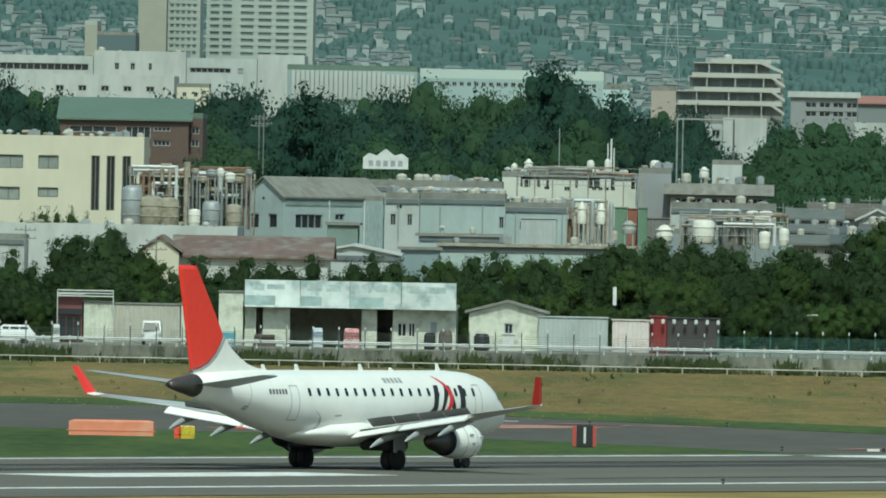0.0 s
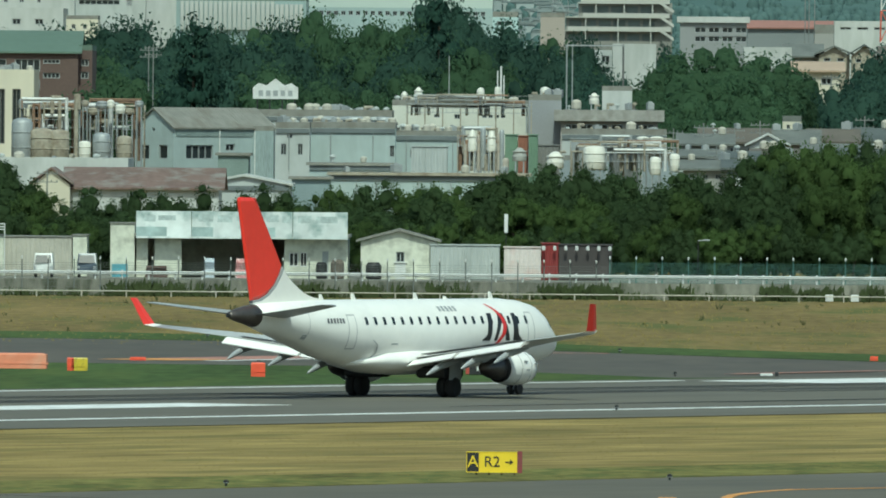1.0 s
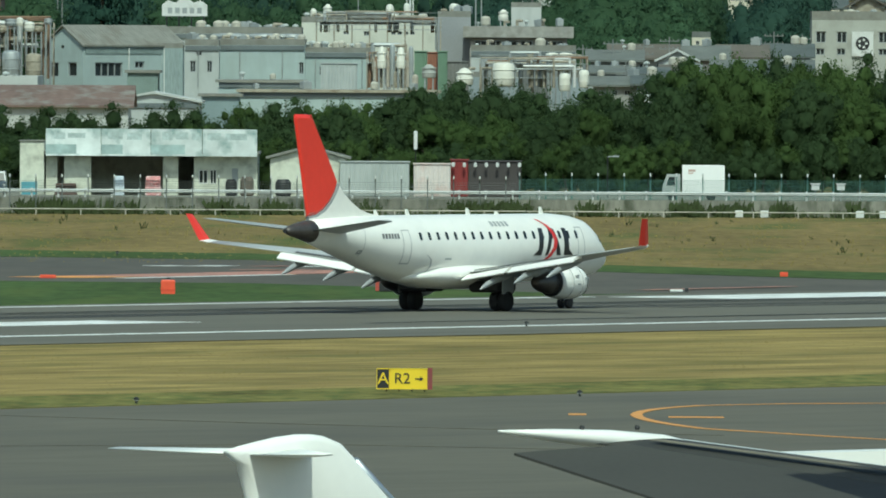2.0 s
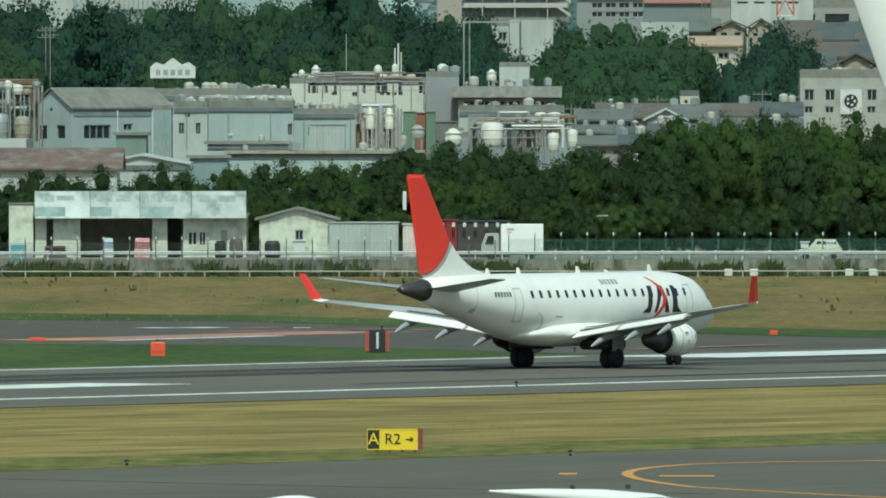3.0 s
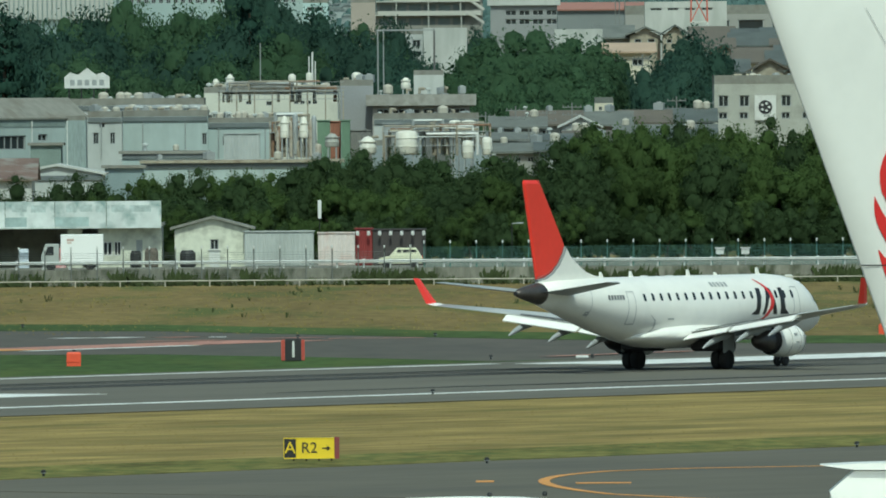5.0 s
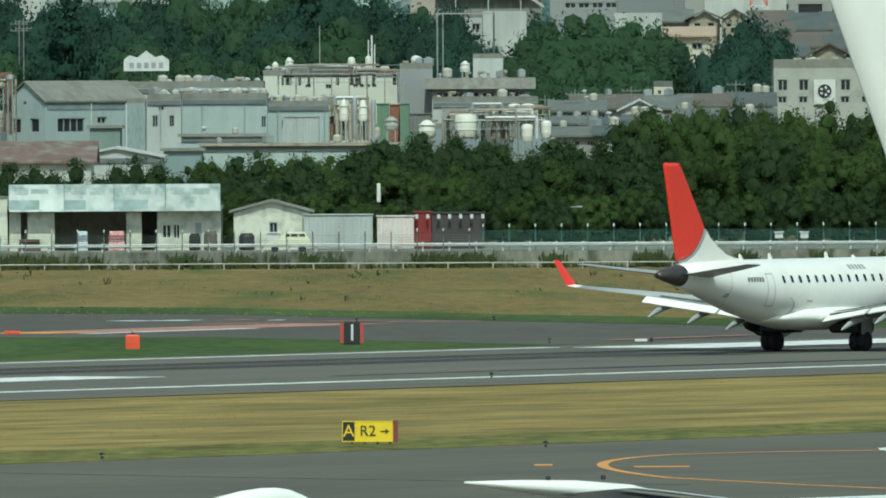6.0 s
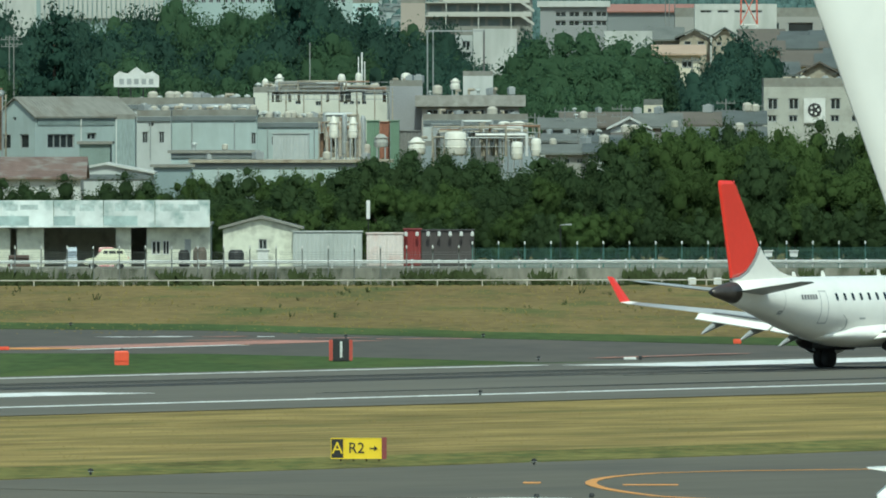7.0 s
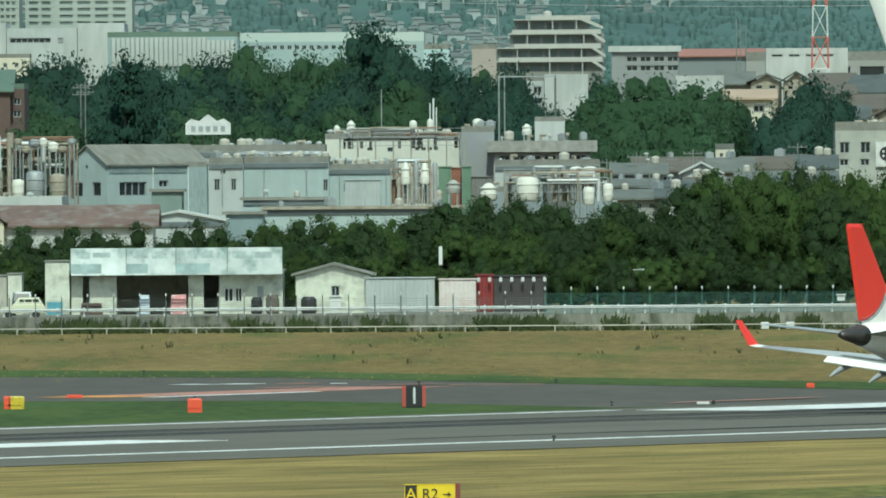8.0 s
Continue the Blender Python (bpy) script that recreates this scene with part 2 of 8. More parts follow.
def shared(name, mesh, parent, m):
    """One more piece on a mesh that alike pieces share."""
    ob = new(name, mesh)
    ob.parent = parent
    ob.matrix_basis = m
    return ob


def hexa(bm, p):
    v = [bm.verts.new(q) for q in p]
    for f in ((0, 1, 2, 3), (7, 6, 5, 4), (0, 4, 5, 1), (1, 5, 6, 2), (2, 6, 7, 3), (3, 7, 4, 0)):
        bm.faces.new([v[i] for i in f])


def box(bm, x0, x1, y0, y1, z0, z1, bev=0.0):
    if bev:
        b = bev
        loops = [[(x0 + b, y0 + b), (x1 - b, y0 + b), (x1 - b, y1 - b), (x0 + b, y1 - b)], [(x0, y0), (x1, y0), (x1, y1), (x0, y1)]]
        loft(bm, [[(*q, z0) for q in loops[0]], [(*q, z0 + b) for q in loops[1]], [(*q, z1 - b) for q in loops[1]], [(*q, z1) for q in loops[0]]])
        return bm
    hexa(bm, [(x0, y0, z0), (x1, y0, z0), (x1, y1, z0), (x0, y1, z0), (x0, y0, z1), (x1, y0, z1), (x1, y1, z1), (x0, y1, z1)])
    return bm


def loft(bm, rings, caps=True):
    vs = [[bm.verts.new(p) for p in r] for r in rings]
    n = len(vs[0])
    for a, b in zip(vs, vs[1:]):
        for i in range(n):
            j = (i + 1) % n
            bm.faces.new((a[i], a[j], b[j], b[i]))
    if caps:
        bm.faces.new(vs[0][::-1])
        bm.faces.new(vs[-1])
    return bm


def tube(bm, p, q, r0, r1=None, n=8):
    p, q = Vector(p), Vector(q)
    r1 = r0 if r1 is None else r1
    d = (q - p).normalized()
    a = d.orthogonal().normalized()
    b = d.cross(a)
    ring = lambda c, r: [c + (a * math.cos(6.28318 * i / n) + b * math.sin(6.28318 * i / n)) * r for i in range(n)]
    return loft(bm, [ring(p, r0), ring(q, r1)])


def spun(bm, profile, centre=(0, 0, 0), n=12):
    """Rings round the z axis; profile: (radius, height) pairs."""
    cx, cy, cz = centre
    return loft(bm, [[(cx + r * math.cos(6.28318 * i / n), cy + r * math.sin(6.28318 * i / n), cz + z) for i in range(n)] for r, z in profile])


def slab(bm, pts, z0, z1):
    """An upright prism over a ground outline."""
    return loft(bm, [[(*p, z0) for p in pts], [(*p, z1) for p in pts]])


def upright(bm, pts, y0, y1):
    """A prism whose outline lies in x and z."""
    return loft(bm, [[(x, y0, z) for x, z in pts], [(x, y1, z) for x, z in pts]])


def pierced(bm, x0, x1, z0, z1, y0, y1, holes):
    """A wall from x0 to x1 with real openings (hx0, hx1, hz0, hz1), as one shell."""
    xs = sorted({x0, x1, *[min(max(q, x0), x1) for h in holes for q in h[:2]]})
    zs = sorted({z0, z1, *[min(max(q, z0), z1) for h in holes for q in h[2:]]})
    nx, nz = len(xs) - 1, len(zs) - 1
    solid = [[not any(h[0] < (xs[i] + xs[i + 1]) / 2 < h[1] and h[2] < (zs[k] + zs[k + 1]) / 2 < h[3] for h in holes) for k in range(nz)] for i in range(nx)]
    made = {}

    def vert(i, y, k):
        if (i, y, k) not in made:
            made[i, y, k] = bm.verts.new((xs[i], y, zs[k]))
        return made[i, y, k]

    def full(i, k):
        return 0 <= i < nx and 0 <= k < nz and solid[i][k]

    for i in range(nx):
        for k in range(nz):
            if not solid[i][k]:
                continue
            for y in (y0, y1):
                bm.faces.new([vert(a, y, b) for a, b in ((i, k), (i + 1, k), (i + 1, k + 1), (i, k + 1))])
            for a, b, p, q in ((i - 1, k, (i, k), (i, k + 1)), (i + 1, k, (i + 1, k), (i + 1, k + 1)), (i, k - 1, (i, k), (i + 1, k)), (i, k + 1, (i, k + 1), (i + 1, k + 1))):
                if not full(a, b):
                    bm.faces.new((vert(p[0], y0, p[1]), vert(q[0], y0, q[1]), vert(q[0], y1, q[1]), vert(p[0], y1, p[1])))
    return bm


def window(parent, x0, x1, z0, z1, y, frame=None, bars=1, name="window"):
    """A pane set back in its opening, with a frame and glazing bars."""
    f = frame or STEEL_GREY
    bm = bmesh.new()
    t = min(0.09, (x1 - x0) * 0.12)
    for i in range(bars + 2):
        c = x0 + (x1 - x0 - t) * i / (bars + 1)
        box(bm, c, c + t, y + 0.10, y + 0.2, z0, z1)
    box(bm, x0 + t, x1 - t, y + 0.10, y + 0.2, z0, z0 + t)
    box(bm, x0 + t, x1 - t, y + 0.10, y + 0.2, z1 - t, z1)
    w = part(name, bm, f, parent)
    bm = bmesh.new()
    box(bm, x0, x1, y + 0.205, y + 0.23, z0, z1)
    part("pane", bm, FAR_GLASS if f is FAR_TOWER else (BLIND_GLASS if f is OFFICE_FRAME and z1 - z0 < x1 - x0 else GLASS_DARK), w)
    return w


def block(name, place, w, d, h, wall, roof, label, category="building", holes=(), rz=0.0, parapet=0.5, eave=0.0, frame=None, bars=1, group="", kind="flat", ridge=2.0):
    """A building whose front stands at y = 0, x from 0 to w: pierced front, side and rear walls, roof, windows."""
    t = thing(name, place, label, category, group, rz)
    bm = bmesh.new()
    pierced(bm, 0, w, 0, h, 0, 0.3, holes)
    part("front_wall", bm, wall, t)
    for nm, q in (("side_wall", (0, 0.3, 0.302, d)), ("side_wall", (w - 0.3, w, 0.302, d)), ("rear_wall", (0.302, w - 0.302, d - 0.3, d))):
        bm = bmesh.new()
        box(bm, *q, 0, h)
        part(nm, bm, wall, t)
    # solid near-black block in place of unlit rooms
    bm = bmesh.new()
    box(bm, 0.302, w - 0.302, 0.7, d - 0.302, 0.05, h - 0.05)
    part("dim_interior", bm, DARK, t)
    bm = bmesh.new()
    e = eave
    if kind == "flat":
        box(bm, -e, w + e, -e, d + e, h + 0.002, h + 0.25)
        if parapet:
            for q in ((-e, w + e, -e, -e + 0.2), (-e, w + e, d + e - 0.2, d + e), (-e, -e + 0.2, -e + 0.2, d + e - 0.2), (w + e - 0.2, w + e, -e + 0.2, d + e - 0.2)):
                box(bm, *q, h + 0.25, h + 0.25 + parapet)
    elif kind == "gable":          # ridge along x
        loft(bm, [[(x, -e, h), (x, d / 2, h + ridge), (x, d + e, h), (x, d + e, h + 0.18), (x, d / 2, h + ridge + 0.2), (x, -e, h + 0.18)] for x in (-e, w + e)])
    elif kind == "front":          # ridge along y, the gable faces the front
        loft(bm, [[(-e, y, h), (w / 2, y, h + ridge), (w + e, y, h), (w + e, y, h + 0.18), (w / 2, y, h + ridge + 0.2), (-e, y, h + 0.18)] for y in (-e, d + e)])
    part("roof", bm, roof, t)
    if kind == "gable":
        for x in (0, w - 0.3):
            bm = bmesh.new()
            loft(bm, [[(q, 0.01, h), (q, d / 2, h + ridge - 0.02), (q, d - 0.01, h)] for q in (x, x + 0.3)])
            part("gable_wall", bm, wall, t)
    elif kind == "front":
        for y in (0, d - 0.3):
            bm = bmesh.new()
            upright(bm, [(0.01, h), (w - 0.01, h), (w / 2, h + ridge - 0.02)], y, y + 0.3)
            part("gable_wall", bm, wall, t)
    for q in holes:
        window(t, *q, 0.0, frame, bars)
    return t


def text(name, words, size, material, parent, m):
    c = bpy.data.curves.new(name, "FONT")
    c.body, c.size, c.extrude = words, size, 0.01
    c.align_x, c.align_y = "CENTER", "CENTER"
    c.materials.append(material)
    ob = new(name, c)
    ob.parent = parent
    ob.matrix_basis = m
    return ob

# ---- ground ----
HEADING = radians(30.58)           # the runway's course, clockwise from +y
ALONG, LEFT = Vector((math.sin(HEADING), math.cos(HEADING))), Vector((-math.cos(HEADING), math.sin(HEADING)))


def rw(s, l):
    """Runway metres (along, to its left) to ground x, y."""
    p = ALONG * s + LEFT * l
    return (p.x, p.y)


def gp(bearing, drop):
    d = EYE[2] * ARC / drop
    return (bearing * d / ARC, d)


def sheet(name, pts, z, material, label, category="ground", thick=0.015):
    bm = bmesh.new()
    slab(bm, pts, z - thick, z)
    return tagged(part(name, bm, material), label, category, kind="structure")


bm = bmesh.new()
slab(bm, [(-2600, -200), (2600, -200), (2600, 4990), (-2600, 4990)], -2.0, 0.0)
tagged(part("ground", bm, GRASS_DRY), "dry yellow-brown airfield grass", "ground", kind="structure")
sheet("near_taxiway", [rw(-400, -260), rw(1500, -260), rw(1500, 376.5), rw(-400, 376.5)], 0.03, TAXI, "dark grey asphalt taxiway beside mown grass", "taxiway")
sheet("mown_strip", [rw(0, 377), rw(1500, 377), rw(1500, 451), rw(0, 451)], 0.02, GRASS_NEAR, "mown yellow-green grass strip beside the runway", "grass")
sheet("green_verge", [rw(0, 377), rw(1500, 377), rw(1500, 389), rw(0, 389)], 0.035, VERGE, "greener grass along the taxiway edge", "grass")
sheet("far_taxiway", [gp(-2200, 452), gp(-1025, 454), gp(-525, 456), gp(55, 472), gp(300, 482), gp(1600, 480), gp(1600, 449),
                      gp(543, 443), gp(-24, 429), gp(-524, 414), gp(-1025, 410), gp(-2200, 408)], 0.03, FAR_TAXI, "dark asphalt taxiway with worn paint behind the runway", "taxiway")
sheet("green_island", [gp(-2200, 453), gp(-1025, 455), gp(-525, 457), gp(-200, 465), gp(58, 473), rw(886, 514), rw(400, 514)], 0.055, GRASS_GREEN, "lush green grass between runway and taxiway", "grass")
sheet("green_edge", [gp(-2200, 409), gp(-1025, 411), gp(-524, 415), gp(-24, 430), gp(543, 444), gp(1600, 450), gp(1600, 436), gp(543, 431), gp(-24, 418), gp(-524, 404), gp(-1025, 399), gp(-2200, 398)],
      0.05, GRASS_GREEN, "green grass edge along the far taxiway", "grass")
sheet("runway", [rw(200, 451), rw(2200, 451), rw(2200, 514), rw(200, 514)], 0.06, ASPHALT, "grey grooved asphalt runway", "runway")
for l0, l1, s0, s1 in ((462.4, 463.7, 200, 2200), (510.3, 511.3, 200, 868), (479.0, 485.0, 752, 778), (501.5, 509.5, 868, 1100)):
    sheet("runway_marking", [rw(s0, l0), rw(s1, l0), rw(s1, l1), rw(s0, l1)], 0.075, MARK_WHITE, "white painted runway line", "marking")
rng = random.Random(3)
for l0, l1, s0, s1 in ((489.0, 494.5, 640, 905), (496.5, 500.5, 700, 1000), (470.5, 473.0, 780, 1100), (487.5, 489.0, 820, 1000)):
    bm = bmesh.new()
    for k in range(14):
        a = l0 + (l1 - l0) * rng.random()
        b, c = s0 + (s1 - s0) * 0.35 * rng.random(), s1 - (s1 - s0) * 0.35 * rng.random()
        w = 0.15 + 0.3 * rng.random()
        slab(bm, [rw(b, a), rw(c, a), rw(c, a + w), rw(b, a + w)], 0.062 + 0.0008 * k, 0.066 + 0.0008 * k)
    tagged(part("tyre_streaks", bm, RUBBER_MARK), "black tyre rubber streaks along the runway", "marking", kind="structure")


def band(name, pts, width, material, label, z=0.05):
    """A painted line of that width along ground points."""
    bm = bmesh.new()
    p = [Vector(q) for q in pts]
    rim = []
    for i, q in enumerate(p):
        d = (p[min(i + 1, len(p) - 1)] - p[max(i - 1, 0)]).normalized()
        rim.append((q + Vector((-d.y, d.x)) * width / 2, q - Vector((-d.y, d.x)) * width / 2))
    for (a, b), (c, d) in zip(rim, rim[1:]):
        slab(bm, [a, c, d, b], z - 0.012, z)
    return tagged(part(name, bm, material), label, "marking", kind="structure")


# orange guide lines on the near taxiway
loop = [gp(900, 661), gp(706, 662), gp(420, 665), gp(268, 669)]
turn_a, turn_b = gp(268, 669), gp(267, 710)
mid = gp(150, 686)
for k in range(1, 12):
    a = k / 12
    q = (Vector(turn_a) * (1 - a) ** 2 + 2 * a * (1 - a) * (2 * Vector(mid) - (Vector(turn_a) + Vector(turn_b)) / 2) + Vector(turn_b) * a * a)
    loop.append((q.x, q.y))
loop += [gp(267, 710), gp(497, 723), gp(800, 738)]
band("guide_line", loop, 0.42, MARK_ORANGE, "orange curved taxiway guide line")
band("guide_dash", [gp(30, 686), gp(62, 686)], 2.6, MARK_ORANGE, "orange taxiway dash")
band("guide_dash", [gp(207, 690), gp(305, 690)], 1.8, MARK_ORANGE, "orange taxiway dash")
WORN_LINE = mat("nearly_worn_off_line", (0.125, 0.112, 0.082), 0.85, scale=0.3, amount=0.3, fine=1.5)
band("guide_line", [gp(-1700, 676), gp(-500, 705), gp(300, 722)], 0.3, WORN_LINE, "nearly worn off line across the taxiway", z=0.048)
band("guide_line", [gp(-1400, 752), gp(-400, 742), gp(300, 752), gp(900, 747)], 0.3, WORN_LINE, "nearly worn off line across the taxiway", z=0.048)
band("guide_dash", [gp(-1310, 716), gp(-1157, 717)], 1.2, MARK_ORANGE, "orange taxiway dash")
# worn paint on the far taxiway
for k, (u0, v0, u1, v1, w, m) in enumerate(((-895, 448, -520, 440, 5.0, MARK_ORANGE), (-780, 446, -310, 433, 6.5, MARK_PINK), (-760, 449, -470, 441, 1.1, MARK_WHITE),
                                            (-705, 427, -660, 426.5, 2.2, MARK_WHITE), (-620, 427, -580, 426, 2.0, MARK_WHITE), (-520, 427, -470, 426, 1.8, MARK_PINK), (-440, 427, -410, 427, 1.8, MARK_WHITE),
                                            (-350, 430, -250, 429, 1.6, MARK_PINK), (-230, 431, -60, 431, 1.3, MARK_PINK), (-560, 434, -420, 433, 1.5, MARK_PINK), (160, 466, 420, 458, 1.0, MARK_PINK))):
    band("worn_marking", [gp(u0, v0), gp(u1, v1)], w, m, "worn orange and red paint on the taxiway", z=0.05 + 0.004 * k)

# the viewing deck that carries the camera: slab on a plain block, with a low parapet
bm = bmesh.new()
box(bm, -60, 60, -40, 0.9, 0.031, 12.4)
tagged(part("terminal_block", bm, CONCRETE), "plain pale concrete terminal block", "building", kind="structure")
bm = bmesh.new()
box(bm, -60.3, 60.3, -40.3, 1.2, 12.402, 12.6)
box(bm, -60.3, 60.3, 1.0, 1.2, 12.6, 13.5)
tagged(part("viewing_deck", bm, CONCRETE), "concrete viewing deck with a low parapet", "deck", kind="structure")

# the raised road terrace behind the airfield fence
bm = bmesh.new()
box(bm, -500, 500, 1446.5, 1536, 0.002, 0.95)
tagged(part("terrace", bm, CONCRETE), "pale concrete service road terrace", "road", kind="structure")
bm = bmesh.new()
box(bm, -500, 500, 1458, 1480, 0.951, 0.97)
tagged(part("road", bm, TAXI), "grey asphalt perimeter road", "road", kind="structure")

# ---- the regional jet on the runway ----
# local space: x forward, y to its left, z up from the ground, origin midway between the main wheels
STATIONS = [  # x, half width, top, bottom
    (14.1, 0.06, 2.62, 2.46), (13.9, 0.36, 2.95, 2.14), (13.45, 0.68, 3.22, 1.90), (12.85, 0.96, 3.58, 1.72), (12.15, 1.18, 4.12, 1.58), (11.45, 1.34, 4.46, 1.49), (10.3, 1.45, 4.66, 1.43), (8.8, 1.505, 4.75, 1.40),
    (4.0, 1.505, 4.75, 1.40), (0.0, 1.505, 4.75, 1.40), (-4.5, 1.505, 4.75, 1.42), (-6.5, 1.48, 4.75, 1.60), (-8.5, 1.38, 4.74, 2.00), (-10.5, 1.17, 4.70, 2.52), (-12.5, 0.90, 4.64, 3.05), (-14.1, 0.63, 4.56, 3.45)]
CONE = [(-14.1, 0.63, 4.56, 3.45), (-14.9, 0.47, 4.46, 3.62), (-15.6, 0.33, 4.34, 3.75), (-16.1, 0.19, 4.21, 3.87), (-16.2, 0.10, 4.13, 3.94)]


def ring(x, w, top, bot, n=28):
    c, h = (top + bot) / 2, (top - bot) / 2
    return [(x, w * math.cos(6.283185 * i / n), c + h * math.sin(6.283185 * i / n)) for i in range(n)]


def skin_y(x, z):
    """Half width of the body at that place."""
    s = sorted(STATIONS)
    for a, b in zip(s, s[1:]):
        if a[0] <= x <= b[0]:
            k = (x - a[0]) / (b[0] - a[0])
            w, top, bot = [a[i] + (b[i] - a[i]) * k for i in (1, 2, 3)]
            q = (z - (top + bot) / 2) / ((top - bot) / 2)
            return w * math.sqrt(max(0.0, 1 - q * q))
    return 0.0


def decal(bm, pts, side=-1, lift=0.012, steps=6):
    """A thin patch on the body's side; pts: outline in x, z as left edge and right edge pairs ((x, z), (x, z))."""
    rows = []
    fine = []
    for (a, b), (c, d) in zip(pts, pts[1:]):           # short steps keep the patch on the curved skin
        n = max(1, int(abs(c[1] - a[1]) / 0.12), int(abs(d[1] - b[1]) / 0.12))
        fine += [((a[0] + (c[0] - a[0]) * k / n, a[1] + (c[1] - a[1]) * k / n), (b[0] + (d[0] - b[0]) * k / n, b[1] + (d[1] - b[1]) * k / n)) for k in range(n)]
    for (a, b) in fine + [pts[-1]]:
        rows.append([(a[0] + (b[0] - a[0]) * k / steps, a[1] + (b[1] - a[1]) * k / steps) for k in range(steps + 1)])
    vs = [[bm.verts.new((x, side * (skin_y(x, z) + lift), z)) for x, z in r] for r in rows]
    for a, b in zip(vs, vs[1:]):
        for i in range(steps):
            bm.faces.new((a[i], a[i + 1], b[i + 1], b[i]))
    return bm


def quad_decal(bm, x0, x1, z0, z1, side=-1, lift=0.012):
    n = max(1, int((z1 - z0) / 0.2))
    return decal(bm, [((x0, z0 + (z1 - z0) * k / n), (x1, z0 + (z1 - z0) * k / n)) for k in range(n + 1)], side, lift, max(1, int((x1 - x0) / 0.8)))


def foil(bm, sections, n=8, trim=0.0):
    """Lifting surface: sections (leading x, trailing x, y, z, thickness)."""
    rings = []
    for le, te, y, z, th in sections:
        c = le - te
        up = [(le - c * (k / n) ** 1.5, z + th * 0.55 * math.sin(math.pi * (k / n) ** 0.65)) for k in range(n + 1)]
        dn = [(le - c * (k / n) ** 1.5, z - th * 0.45 * math.sin(math.pi * (k / n) ** 0.65)) for k in range(n - 1, 0, -1)]
        rings.append([(x, y, zz + trim * (x - le + c / 2)) for x, zz in up + dn])
    return loft(bm, rings)


def fin_plate(bm, outline, th=0.10):
    """Upright plate with rounded edges; outline in x, z."""
    c = Vector((sum(p[0] for p in outline) / len(outline), sum(p[1] for p in outline) / len(outline)))
    inner = [tuple(c + (Vector(p) - c) * 0.93) for p in outline]
    return loft(bm, [[(x, -th, z) for x, z in inner], [(x, -th * 0.15, z) for x, z in outline], [(x, th * 0.15, z) for x, z in outline], [(x, th, z) for x, z in inner]])


SPOILERS = []


def spoilers(wing, side):
    """Hinged panels before the flaps; each keeps its hinge pose for motions()."""
    inner, outer = Vector((-0.55, 1.75 * side, 2.06)), Vector((-1.86, 8.1 * side, 2.84))
    for k in range(4):
        a, b = inner.lerp(outer, k / 4 + 0.004), inner.lerp(outer, (k + 1) / 4 - 0.004)
        if side < 0:
            a, b = b, a
        y = (b - a).normalized()
        z = Vector((1, 0, 0)).cross(y).normalized()
        x = y.cross(z)
        m = Matrix((x, y, z)).transposed().to_4x4()
        m.translation = a
        run, c = (b - a).length, 0.52 - 0.04 * k
        bm = bmesh.new()
        loft(bm, [[(0, q, -0.02), (0, q, 0.02), (-c, q, 0.012), (-c, q, -0.008)] for q in (0, run)])
        panel = part("spoiler", bm, SPOILER_GREY, wing, "grey hinged spoiler panel")
        SPOILERS.append((panel, m))


